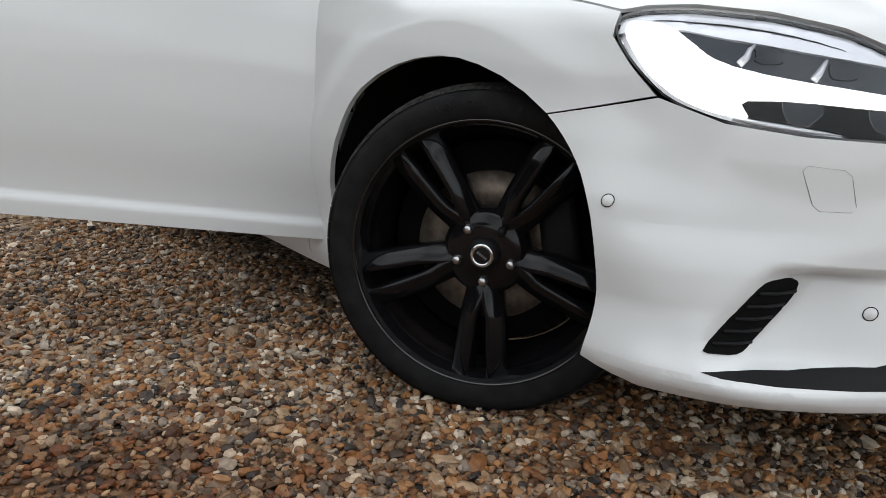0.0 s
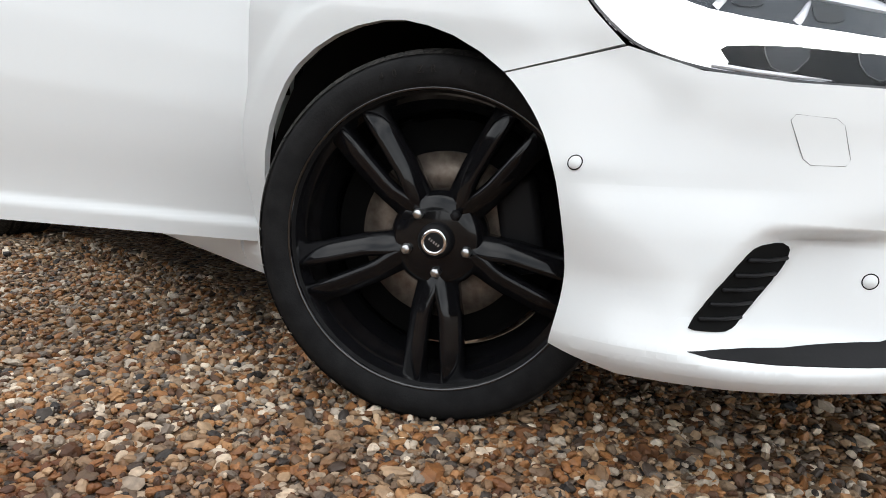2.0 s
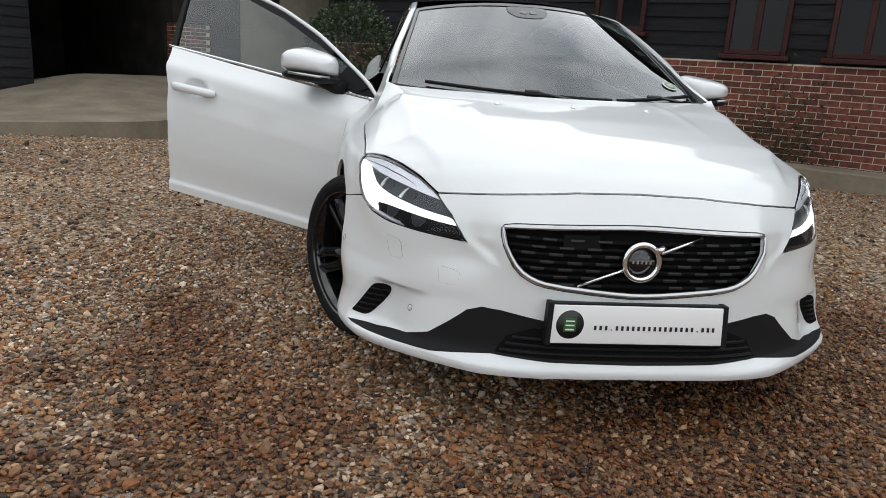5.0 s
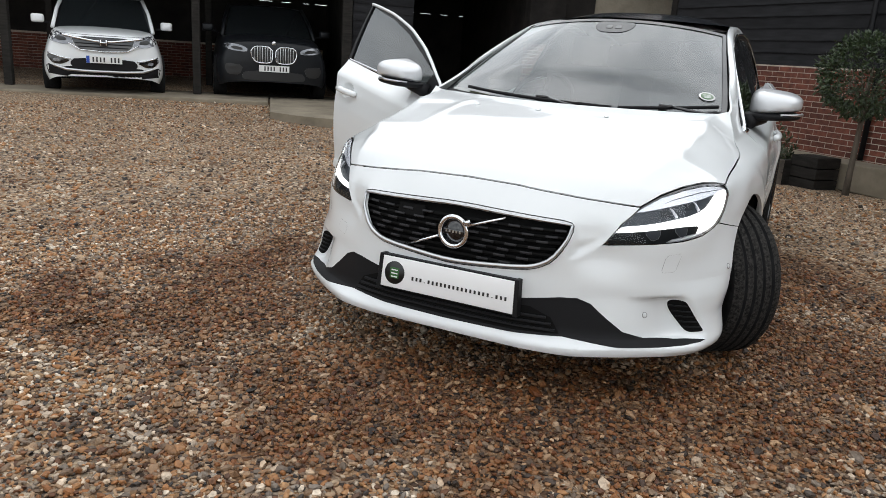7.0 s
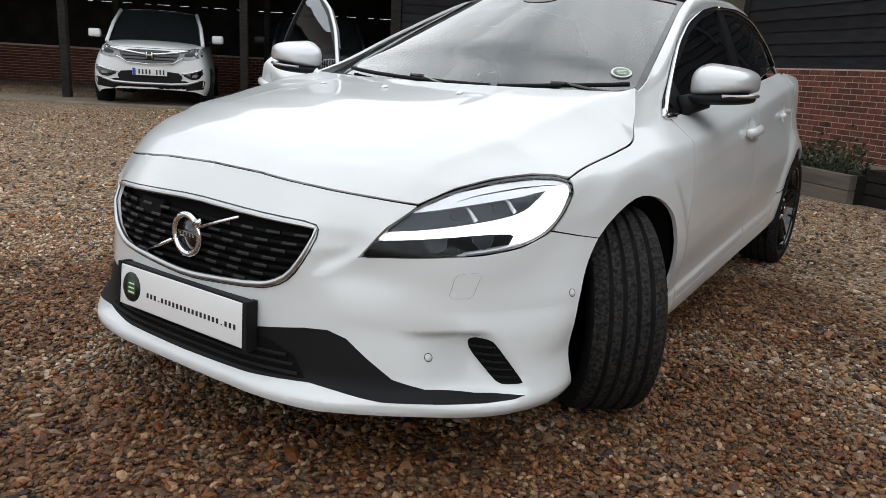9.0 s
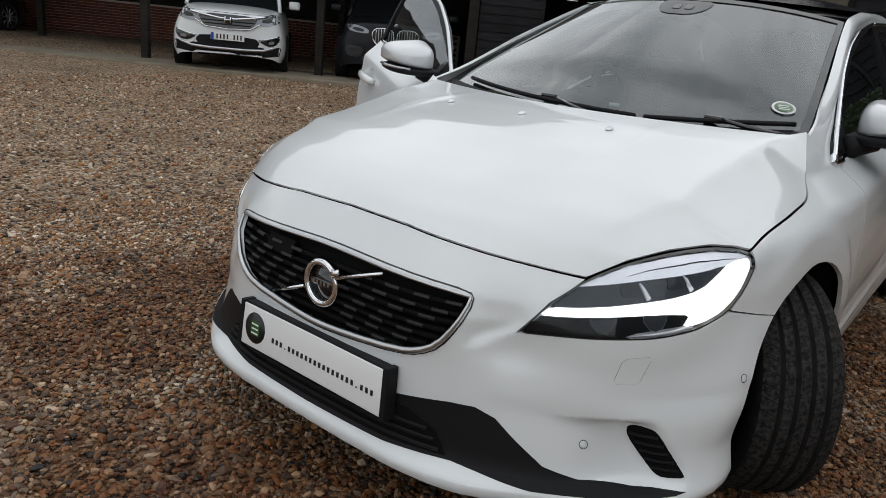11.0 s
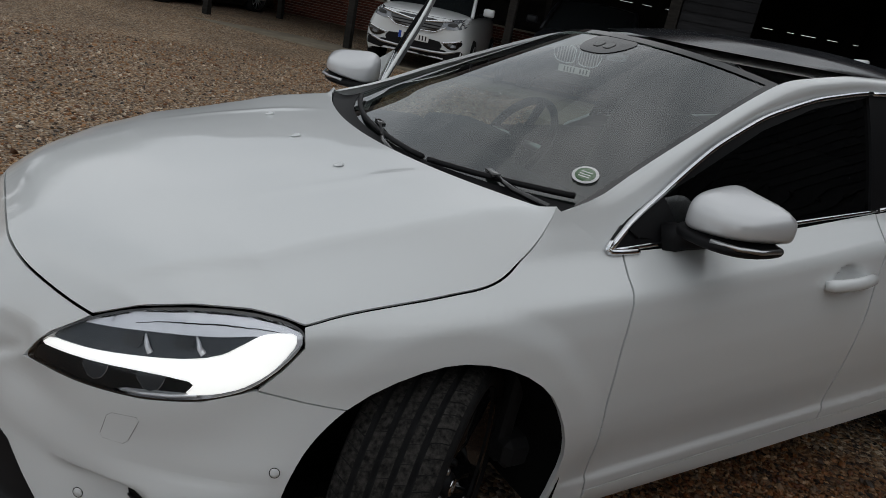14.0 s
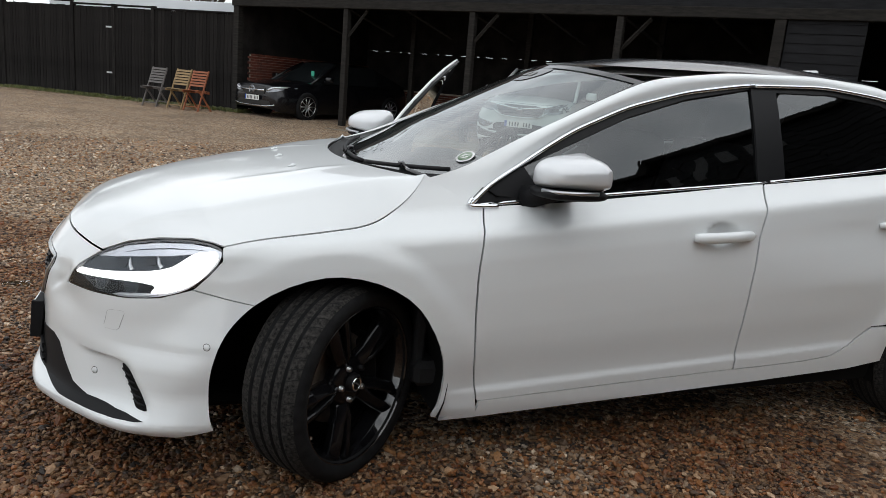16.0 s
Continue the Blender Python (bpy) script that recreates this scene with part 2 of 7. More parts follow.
def rounded(poly, cut=0.3, times=2):
    """Corner-cut outline: a softer version of a coarse outline."""
    for _ in range(times):
        out = []
        for i, p in enumerate(poly):
            q = poly[(i + 1) % len(poly)]
            out += [(p[0] + (q[0] - p[0]) * cut, p[1] + (q[1] - p[1]) * cut), (q[0] + (p[0] - q[0]) * cut, q[1] + (p[1] - q[1]) * cut)]
        poly = out
    return poly


def skin_bm(outline, surface, step=0.03, flange=0.012, lift=0.0, bm=None, out_from=None):
    """A panel: an outline in two parameters, laid on surface(a, b) in small cells, with an edge turned inwards."""
    own = bm or bmesh.new()
    lo = [min(p[i] for p in outline) for i in (0, 1)]
    hi = [max(p[i] for p in outline) for i in (0, 1)]
    steps = step if isinstance(step, tuple) else (step, step)
    count = [max(1, math.ceil((hi[i] - lo[i]) / steps[i])) for i in (0, 1)]
    known, faces = {}, []

    def vert(p):
        key = (round(p[0] / 2e-5), round(p[1] / 2e-5))
        if key not in known:
            known[key] = own.verts.new(surface(p[0], p[1]))
        return known[key]

    cell_of = {}
    for tri in tessellate_polygon([[Vector((p[0], p[1], 0)) for p in outline]]):
        t3 = [outline[k] for k in tri]
        i0 = max(0, int((min(p[0] for p in t3) - lo[0]) / (hi[0] - lo[0]) * count[0] - 1e-6))
        i1 = min(count[0] - 1, int((max(p[0] for p in t3) - lo[0]) / (hi[0] - lo[0]) * count[0] + 1e-6))
        for i in range(i0, i1 + 1):
            a0, a1 = lo[0] + (hi[0] - lo[0]) * i / count[0], lo[0] + (hi[0] - lo[0]) * (i + 1) / count[0]
            strip = clip_half(clip_half(t3, 0, a0, True), 0, a1, False)
            if len(strip) < 3:
                continue
            j0 = max(0, int((min(p[1] for p in strip) - lo[1]) / (hi[1] - lo[1]) * count[1] - 1e-6))
            j1 = min(count[1] - 1, int((max(p[1] for p in strip) - lo[1]) / (hi[1] - lo[1]) * count[1] + 1e-6))
            for j in range(j0, j1 + 1):
                b0, b1 = lo[1] + (hi[1] - lo[1]) * j / count[1], lo[1] + (hi[1] - lo[1]) * (j + 1) / count[1]
                cell = clip_half(clip_half(strip, 1, b0, True), 1, b1, False)
                vs = []
                for p in cell:
                    v = vert(p)
                    if v not in vs:
                        vs.append(v)
                if len(vs) >= 3:
                    size = sum(cell[k - 1][0] * cell[k][1] - cell[k][0] * cell[k - 1][1] for k in range(len(cell)))
                    if abs(size) < 1e-9:
                        continue
                    try:
                        f = own.faces.new(vs if size > 0 else vs[::-1])
                    except ValueError:
                        continue
                    faces.append(f)
                    cell_of[f] = (i, j)
    inside = [e for e in {e for f in faces for e in f.edges} if len(e.link_faces) == 2 and cell_of.get(e.link_faces[0]) == cell_of.get(e.link_faces[1])]
    before = {f for f in own.faces} - set(faces)
    bmesh.ops.dissolve_edges(own, edges=inside, use_verts=False)
    faces = [f for f in own.faces if f not in before]
    for f in faces:
        f.normal_update()
    middle = Vector(out_from or (-1.2, 0, 0.55))
    turn = sum(f.normal.dot(f.calc_center_median() - middle) * f.calc_area() for f in faces)
    if turn < 0:
        for f in faces:
            f.normal_flip()
    used = [v for v in known.values() if v.is_valid and v.link_faces]
    for v in used:
        v.normal_update()
    normals = {v: v.normal.copy() for v in used}
    if lift:
        for v, no in normals.items():
            v.co += no * lift
    if flange:
        edge = [e for f in faces for e in f.edges if len(e.link_faces) == 1]
        inner, outer = {}, {}
        for e in edge:
            for v in e.verts:
                if v not in inner:
                    inner[v], outer[v] = own.verts.new(v.co - normals[v] * flange), own.verts.new(v.co)
        for e in set(edge):
            loop = e.link_loops[0]
            a, b = loop.vert, loop.link_loop_next.vert
            own.faces.new((outer[b], outer[a], inner[a], inner[b]))
    return own


def text_bars(text, width, height, parent, mat, m, name="letter"):
    """Unreadable or withheld writing: one plain bar for each character."""
    n = len(text)
    pitch = width / n
    made = []
    for i, c in enumerate(text):
        if c == " ":
            continue
        w = pitch * 0.44 * (0.6 if c in ".I" else 1.0)
        h = height * (0.2 if c == "." else 1.0)
        bm = box_bm((-width / 2 + (i + 0.5) * pitch - w / 2, -0.0015, -height / 2), (-width / 2 + (i + 0.5) * pitch + w / 2, 0.0, -height / 2 + h))
        ob = part(name, bm, mat, parent, smooth=False)
        ob.matrix_local = m
        made.append(ob)
    return made


def lerp_knots(knots, v):
    """Smooth (monotone) interpolation of (v, value) knots."""
    if v <= knots[0][0]:
        return knots[0][1]
    for (a, p), (b, q) in zip(knots, knots[1:]):
        if v <= b:
            k = (v - a) / (b - a)
            return p + (q - p) * k
    return knots[-1][1]


def smooth_knots(knots, step=0.01, passes=6):
    """Knots resampled at even steps and smoothed, as a table for table_at()."""
    lo, hi = knots[0][0], knots[-1][0]
    n = max(4, int(round((hi - lo) / step)) + 1)
    vals = [lerp_knots(knots, lo + (hi - lo) * i / (n - 1)) for i in range(n)]
    for _ in range(passes):
        vals = [vals[0]] + [(vals[i - 1] + 2 * vals[i] + vals[i + 1]) / 4 for i in range(1, n - 1)] + [vals[-1]]
    return lo, hi, vals


def table_at(tab, v):
    lo, hi, vals = tab
    k = (v - lo) / (hi - lo) * (len(vals) - 1)
    k = min(max(k, 0.0), len(vals) - 1.000001)
    i = int(k)
    return vals[i] + (vals[i + 1] - vals[i]) * (k - i)


def sstep(a, b, v):
    k = min(max((v - a) / (b - a), 0.0), 1.0)
    return k * k * (3 - 2 * k)


# The plan line of the body at bumper height, from the nose round the left side to the tail.
PLAN_KNOTS = [(0.895, 0), (0.893, 0.14), (0.888, 0.26), (0.85, 0.41), (0.77, 0.545), (0.67, 0.66), (0.56, 0.752), (0.45, 0.812),
              (0.36, 0.845), (0.24, 0.868), (0.1, 0.88), (-0.1, 0.884), (-0.47, 0.878), (-0.9, 0.884), (-1.4, 0.888), (-2.1, 0.892), (-2.5, 0.892),
              (-2.85, 0.87), (-3.1, 0.81), (-3.27, 0.7), (-3.37, 0.5), (-3.42, 0.25), (-3.43, 0)]


def plan_line():
    pts, dist = [], 0.0
    for (ax, ay), (bx, by) in zip(PLAN_KNOTS, PLAN_KNOTS[1:]):
        n = max(2, int(math.hypot(bx - ax, by - ay) / 0.01))
        pts += [(ax + (bx - ax) * i / n, ay + (by - ay) * i / n) for i in range(n)]
    pts.append(PLAN_KNOTS[-1])
    for _ in range(40):
        inner = [((pts[i - 1][0] + 2 * pts[i][0] + pts[i + 1][0]) / 4, (pts[i - 1][1] + 2 * pts[i][1] + pts[i + 1][1]) / 4) for i in range(1, len(pts) - 1)]
        pts = [((pts[0][0] + inner[0][0]) / 2, 0.0)] + inner + [((pts[-1][0] + inner[-1][0]) / 2, 0.0)]
    out, dist = [(0.0, *pts[0])], 0.0
    for p, q in zip(pts, pts[1:]):
        dist += math.hypot(q[0] - p[0], q[1] - p[1])
        out.append((dist, *q))
    return out


PLAN = plan_line()
PLAN_U = [p[0] for p in PLAN]


def plan_at(u):
    """Place and outward normal of the plan line at the arc length u."""
    u = min(max(u, 0.0), PLAN_U[-1])
    lo, hi = 0, len(PLAN) - 1
    while hi - lo > 1:
        mid = (lo + hi) // 2
        if PLAN_U[mid] <= u:
            lo = mid
        else:
            hi = mid
    (a, ax, ay), (b, bx, by) = PLAN[lo], PLAN[hi]
    k = (u - a) / (b - a) if b > a else 0.0
    i, j = max(lo - 2, 0), min(hi + 2, len(PLAN) - 1)
    tx, ty = PLAN[j][1] - PLAN[i][1], PLAN[j][2] - PLAN[i][2]
    if i == 0:
        tx = 0.0 if u < 0.02 else tx
    size = math.hypot(tx, ty)
    return ax + (bx - ax) * k, ay + (by - ay) * k, ty / size, -tx / size


def belt(x):
    return 0.875 + (-0.45 - x) * 0.099


SIDE = smooth_knots([(0.12, -0.09), (0.17, -0.05), (0.22, -0.03), (0.3, -0.022), (0.42, -0.012), (0.55, -0.002), (0.68, 0.0), (0.78, -0.006), (0.845, -0.018),
                     (0.868, -0.030), (0.89, -0.066), (0.93, -0.124), (1.0, -0.165), (1.1, -0.205)], 0.005, 4)
NOSE = smooth_knots([(0.12, -0.06), (0.17, 0.004), (0.185, 0.028), (0.205, 0.036), (0.225, 0.034), (0.245, 0.010), (0.27, 0.004), (0.36, 0.0), (0.45, 0.0), (0.52, 0.004), (0.57, 0.0),
                     (0.62, -0.018), (0.67, -0.054), (0.72, -0.092), (0.76, -0.135)], 0.005, 3)
TAIL = smooth_knots([(0.12, -0.1), (0.2, -0.03), (0.3, 0.0), (0.5, 0.02), (0.62, 0.0), (0.7, -0.03), (0.85, -0.05), (1.0, -0.1), (1.1, -0.16)], 0.01, 6)
ARCHES = ((0.0, 0.315, 0.357), (-2.57, 0.315, 0.357))


def shell(u, z):
    """A place (x, y, z) on the left half of the lower body: u runs along the plan line, z up."""
    x, y, nx, ny = plan_at(u)
    zr = z + 0.93 - belt(min(x, 0.5)) if z > 0.55 else z + (0.93 - belt(min(x, 0.5))) * sstep(0.3, 0.55, z)
    side, nose, tail = table_at(SIDE, zr), table_at(NOSE, z), table_at(TAIL, z)
    if nx > 0:
        w = sstep(0.25, 0.85, nx)
        off = side + (nose - side) * w
    else:
        off = side + (tail - side) * sstep(0.3, 0.9, -nx)
    # flared lips round the wheel arches, with a soft edge above
    for ax, az, r in ARCHES:
        far = math.hypot(x - ax, z - az)
        if ny > 0.5:
            off += 0.014 * (1 - sstep(r + 0.058, r + 0.125, far)) * sstep(0.5, 0.9, ny) * sstep(0.25, 0.45, z) * (sstep(ax + 0.40, ax + 0.12, x) if ax > -1 else 1.0)
    # the pocket with the side vent, under a crease
    if 0.2 < x < 0.87 and y > 0.3:
        off += 0.016 * sstep(0.68, 0.9, u) * sstep(1.17, 1.0, u) * sstep(0.44, 0.37, z) * sstep(0.15, 0.21, z)
        edge = 0.922 - 0.63 * max(0.0, z - 0.27)
        off -= 0.040 * sstep(0.60, 0.80, u) * min(1.0, max(0.0, (edge - u) / 0.085)) * sstep(0.388, 0.370, z) * sstep(0.212, 0.25, z)
        # the ledge that runs from the wheel arch towards the grille
        off += 0.004 * sstep(0.53, 0.432, z) * sstep(0.375, 0.42, z) * sstep(0.40, 0.56, y) * sstep(0.26, 0.4, x)
        # the hollow beside the grille, under the lamp, and the crease from the lamp's tip
        off -= 0.016 * math.exp(-((z - 0.52) / 0.05) ** 2) * math.exp(-((y - 0.52) / 0.09) ** 2)
    if x > 0.6:
        line = 0.478 + 0.5 * (u - 0.40)
        off -= 0.013 * sstep(line, line + 0.03, z) * sstep(0.41, 0.47, u) * sstep(0.58, 0.53, u) * sstep(0.66, 0.58, z)
        # the chin's corners
        off += 0.018 * max(0.0, 1 - abs(u - 0.44) / 0.24) * sstep(0.245, 0.215, z)
    if x > 0.2:
        off += 0.03 * sstep(0.32, 0.2, z) * sstep(0.85, 0.4, nx) * sstep(0.2, 0.4, x)
    # hollows behind the door handles
    for hu, hz in ((2.734, 0.812), (3.632, 0.868)):
        far = ((u - hu) / 0.058) ** 2 + ((z - hz) / 0.045) ** 2
        if far < 1:
            off -= 0.032 * (1 - far) ** 0.6
    # the hollow over the foot of the doors
    if -2.2 < x < -0.3:
        foot = 0.25 + (-0.47 - x) * 0.0607
        off -= 0.009 * sstep(foot + 0.20, foot + 0.062, z) * sstep(foot + 0.030, foot + 0.052, z) * sstep(-0.3, -0.5, x) * sstep(-2.2, -1.9, x)
    return x + nx * off, y + ny * off, z


def glass_side(x, z):
    """The tumblehome of the left side windows and pillars: y at (x, z)."""
    h = z - belt(x)
    return 0.752 - 0.42 * h - 0.33 * h * h - 0.10 * sstep(-2.0, -3.3, x)
# ---- ground and buildings ----
def ground_z(x, y):
    dip = sstep(3.2, 8.2, -0.97 * x + 0.1 * y) * sstep(-6.0, -1.5, y)
    return 0.22 * sstep(2.5, 17.0, math.hypot(x, y)) - 0.27 * dip


# damp, earthy patches in the yard, with the car's soft shade painted in: (x, y, radius)
DAMP_SHADE = ((-0.12, -1.58, 0.42), (1.02, 0.12, 0.62), (-1.8, 0.95, 0.6), (0.36, -1.45, 0.58), (1.45, -0.3, 0.6), (1.0, -1.15, 0.6), (1.25, -1.75, 0.5), (1.7, -2.7, 0.7), (0.78, -1.18, 0.5), (0.75, 0.6, 0.75), (1.3, 0.5, 0.45), (-1.4, 1.0, 0.8), (-0.2, 1.25, 0.75), (0.55, 1.15, 0.6))


def damp_shade(m, tint):
    """Multiplies the base colour by tint inside the moist patches and the car's painted shade, with ragged edges."""
    n, l, b = m.node_tree.nodes, m.node_tree.links, m.node_tree.nodes["Principled BSDF"]
    src = b.inputs["Base Color"].links[0].from_socket
    co, no, wob = n.new("ShaderNodeTexCoord"), n.new("ShaderNodeTexNoise"), n.new("ShaderNodeVectorMath")
    no.inputs["Scale"].default_value, no.inputs["Detail"].default_value = 3.2, 6.0
    l.new(co.outputs["Object"], no.inputs["Vector"])
    wob.operation = "MULTIPLY_ADD"
    wob.inputs[1].default_value, wob.inputs[2].default_value = (1.1, 1.1, 0.0), (-0.55, -0.55, 0.0)
    l.new(no.outputs["Color"], wob.inputs[0])
    add = n.new("ShaderNodeVectorMath")
    l.new(co.outputs["Object"], add.inputs[0])
    l.new(wob.outputs["Vector"], add.inputs[1])
    last = None
    for x, y, r in DAMP_SHADE:
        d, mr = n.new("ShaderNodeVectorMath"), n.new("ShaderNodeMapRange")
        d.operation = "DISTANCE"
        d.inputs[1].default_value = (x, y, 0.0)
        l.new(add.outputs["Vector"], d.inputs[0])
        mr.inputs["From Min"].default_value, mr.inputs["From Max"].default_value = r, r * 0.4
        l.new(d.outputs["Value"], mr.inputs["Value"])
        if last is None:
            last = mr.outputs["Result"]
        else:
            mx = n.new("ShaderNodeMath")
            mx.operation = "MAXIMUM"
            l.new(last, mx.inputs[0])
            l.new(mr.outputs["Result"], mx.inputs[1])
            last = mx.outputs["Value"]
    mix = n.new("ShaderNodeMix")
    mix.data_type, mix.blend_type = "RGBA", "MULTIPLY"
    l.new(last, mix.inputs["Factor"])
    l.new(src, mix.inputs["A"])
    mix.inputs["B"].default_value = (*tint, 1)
    l.new(mix.outputs["Result"], b.inputs["Base Color"])
    return m


def gravel_material():
    m = material("gravel_bed", (0.2, 0.14, 0.09), 0.9)
    nt = m.node_tree
    n, l, b = nt.nodes, nt.links, nt.nodes["Principled BSDF"]
    co, vo, ramp = n.new("ShaderNodeTexCoord"), n.new("ShaderNodeTexVoronoi"), n.new("ShaderNodeValToRGB")
    vo.inputs["Scale"].default_value = 55
    sep = n.new("ShaderNodeSeparateColor")
    l.new(co.outputs["Object"], vo.inputs["Vector"])
    l.new(vo.outputs["Color"], sep.inputs["Color"])
    stops = [(0.0, (0.02, 0.015, 0.012)), (0.18, (0.10, 0.052, 0.026)), (0.36, (0.30, 0.17, 0.08)), (0.55, (0.44, 0.30, 0.18)), (0.75, (0.19, 0.15, 0.12)), (0.88, (0.50, 0.385, 0.26)), (1.0, (0.70, 0.58, 0.44))]
    cr = ramp.color_ramp
    cr.elements[0].position, cr.elements[0].color = stops[0][0], (*stops[0][1], 1)
    cr.elements[1].position, cr.elements[1].color = stops[-1][0], (*stops[-1][1], 1)
    for p, c in stops[1:-1]:
        cr.elements.new(p).color = (*c, 1)
    l.new(sep.outputs["Red"], ramp.inputs["Fac"])
    no, mr, hs = n.new("ShaderNodeTexNoise"), n.new("ShaderNodeMapRange"), n.new("ShaderNodeHueSaturation")
    no.inputs["Scale"].default_value, no.inputs["Detail"].default_value = 0.9, 5.0
    l.new(co.outputs["Object"], no.inputs["Vector"])
    mr.inputs["From Min"].default_value, mr.inputs["From Max"].default_value = 0.3, 0.7
    mr.inputs["To Min"].default_value, mr.inputs["To Max"].default_value = 0.7, 1.15
    l.new(no.outputs["Fac"], mr.inputs["Value"])
    l.new(mr.outputs["Result"], hs.inputs["Value"])
    l.new(ramp.outputs["Color"], hs.inputs["Color"])
    l.new(hs.outputs["Color"], b.inputs["Base Color"])
    bp, mu = n.new("ShaderNodeBump"), n.new("ShaderNodeMath")
    mu.operation = "MULTIPLY"
    mu.inputs[1].default_value = -1.0
    l.new(vo.outputs["Distance"], mu.inputs[0])
    l.new(mu.outputs["Value"], bp.inputs["Height"])
    bp.inputs["Strength"].default_value, bp.inputs["Distance"].default_value = 0.9, 0.03
    l.new(bp.outputs["Normal"], b.inputs["Normal"])
    return m


# the tint darkens the bed for wetness and for shade near the car
GRAVEL = damp_shade(gravel_material(), (0.48, 0.345, 0.24))


def ground_mesh():
    bm = bmesh.new()
    rings = [0.5 * 1.1 ** k for k in range(0, 76)]
    mid = bm.verts.new((0, 0, ground_z(0, 0)))
    last = None
    for r in rings:
        ring = [bm.verts.new((r * math.cos(a * math.tau / 72), r * math.sin(a * math.tau / 72), ground_z(r * math.cos(a * math.tau / 72), r * math.sin(a * math.tau / 72)))) for a in range(72)]
        for a in range(72):
            if last:
                bm.faces.new((last[a], ring[a], ring[(a + 1) % 72], last[(a + 1) % 72]))
            else:
                bm.faces.new((mid, ring[a], ring[(a + 1) % 72]))
        last = ring
    return bm


tagged(part("ground", ground_mesh(), GRAVEL), "wet brown and tan gravel yard with earthy patches", "gravel ground", kind="structure")


def boards_up(name, mat, parent, x0, x1, z0, z1, y, pitch, m):
    """Upright fence boards, each a piece, with small gaps; heights vary a little."""
    bm = box_bm((0.004, -0.014, 0), (pitch - 0.004, 0.008, 1.0), 0.002, 1)
    me = bpy.data.meshes.new(name)
    bm.to_mesh(me)
    bm.free()
    me.materials.append(mat)
    n = int((x1 - x0) / pitch)
    for i in range(n):
        ob = new(name, me)
        ob.parent = parent
        ob.matrix_local = m @ pose(x0 + i * pitch, y + random.uniform(-0.006, 0.006), z0) @ Matrix.Diagonal((1, 1, z1 - z0 + random.uniform(-0.008, 0.008), 1))


def slab_row(name, mat, parent, x0, x1, z0, z1, y, pitch, thick, m=Matrix(), proud=0.022):
    """Overlapping weatherboards, each a piece of its own."""
    count = int(math.ceil((z1 - z0) / pitch))
    meshes = {}
    for i in range(count):
        h = round(min(z1, z0 + (i + 1) * pitch + 0.02) - z0 - i * pitch, 4)
        if h not in meshes:
            bm = bmesh.new()
            vs = [bm.verts.new(p) for p in ((x0, -thick - proud, 0), (x1, -thick - proud, 0), (x1, -thick, h), (x0, -thick, h), (x0, 0, 0), (x1, 0, 0), (x1, 0, h), (x0, 0, h))]
            for q in ((0, 1, 2, 3), (5, 4, 7, 6), (1, 5, 6, 2), (4, 0, 3, 7), (3, 2, 6, 7), (4, 5, 1, 0)):
                bm.faces.new([vs[k] for k in q])
            meshes[h] = bpy.data.meshes.new(name)
            bm.to_mesh(meshes[h])
            bm.free()
            meshes[h].materials.append(mat)
        ob = new(name, meshes[h])
        ob.parent = parent
        ob.matrix_local = m @ pose(0, y + random.uniform(-0.003, 0.003), z0 + i * pitch)


def brick_rows(length, height):
    """Places of stretcher-bond bricks: (x, z, half)."""
    out = []
    for r in range(int(height / 0.075)):
        x = 0.0 if r % 2 == 0 else -0.1125
        while x < length - 0.05:
            half = x < 0 or x + 0.215 > length
            out.append((max(x, 0.0), r * 0.075 + 0.005, half))
            x += 0.225
    return out


def brick_meshes(mat):
    out = []
    for w in (0.215, 0.102):
        me = bpy.data.meshes.new("brick")
        bm = box_bm((0, -0.006, 0), (w, 0.03, 0.065), 0.003, 1)
        bm.to_mesh(me)
        bm.free()
        me.materials.append(mat)
        out.append(me)
    return out


def brick_wall(parent, length, height, m, near=(0, 1e9), mat=None, rest_mat=None):
    """Bricks proud of recessed joints; those inside near are pieces, the others are joined."""
    full, half_me = brick_meshes(mat)
    rest = bmesh.new()
    for x, z, half in brick_rows(length, height):
        if near[0] <= x <= near[1]:
            ob = new("brick", half_me if half else full)
            ob.parent = parent
            ob.matrix_local = m @ pose(x, random.uniform(-0.002, 0.002), z)
        else:
            w = 0.102 if half else 0.215
            y = random.uniform(-0.007, -0.004)
            box_bm((x, y, z), (x + w, 0.02, z + 0.065), bm=rest)
    if rest.verts:
        ob = part("brickwork", rest, rest_mat, parent, smooth=False)
        ob.matrix_local = m
        tagged(ob, kind="stuff")
    else:
        rest.free()


def island_random(m, low=0.6, high=1.35):
    """Varies a material's value from piece to piece of a joined mesh."""
    n, l, b = m.node_tree.nodes, m.node_tree.links, m.node_tree.nodes["Principled BSDF"]
    geo, mr, hs = n.new("ShaderNodeNewGeometry"), n.new("ShaderNodeMapRange"), n.new("ShaderNodeHueSaturation")
    mr.inputs["To Min"].default_value, mr.inputs["To Max"].default_value = low, high
    l.new(geo.outputs["Random Per Island"], mr.inputs["Value"])
    l.new(mr.outputs["Result"], hs.inputs["Value"])
    src = b.inputs["Base Color"].links[0].from_socket
    l.new(src, hs.inputs["Color"])
    l.new(hs.outputs["Color"], b.inputs["Base Color"])
    return m


BRICK_REST = island_random(grain(material("red_brick_joined", (0.22, 0.08, 0.05), 0.85), 14, (0.085, 0.023, 0.014), (0.18, 0.056, 0.034), 0.006))

# the lie of the barn side of the yard
FAR = pose(-0.755, 0.091, 0.03, 0, 0, 2.63) @ Matrix.Scale(0.8635, 4)


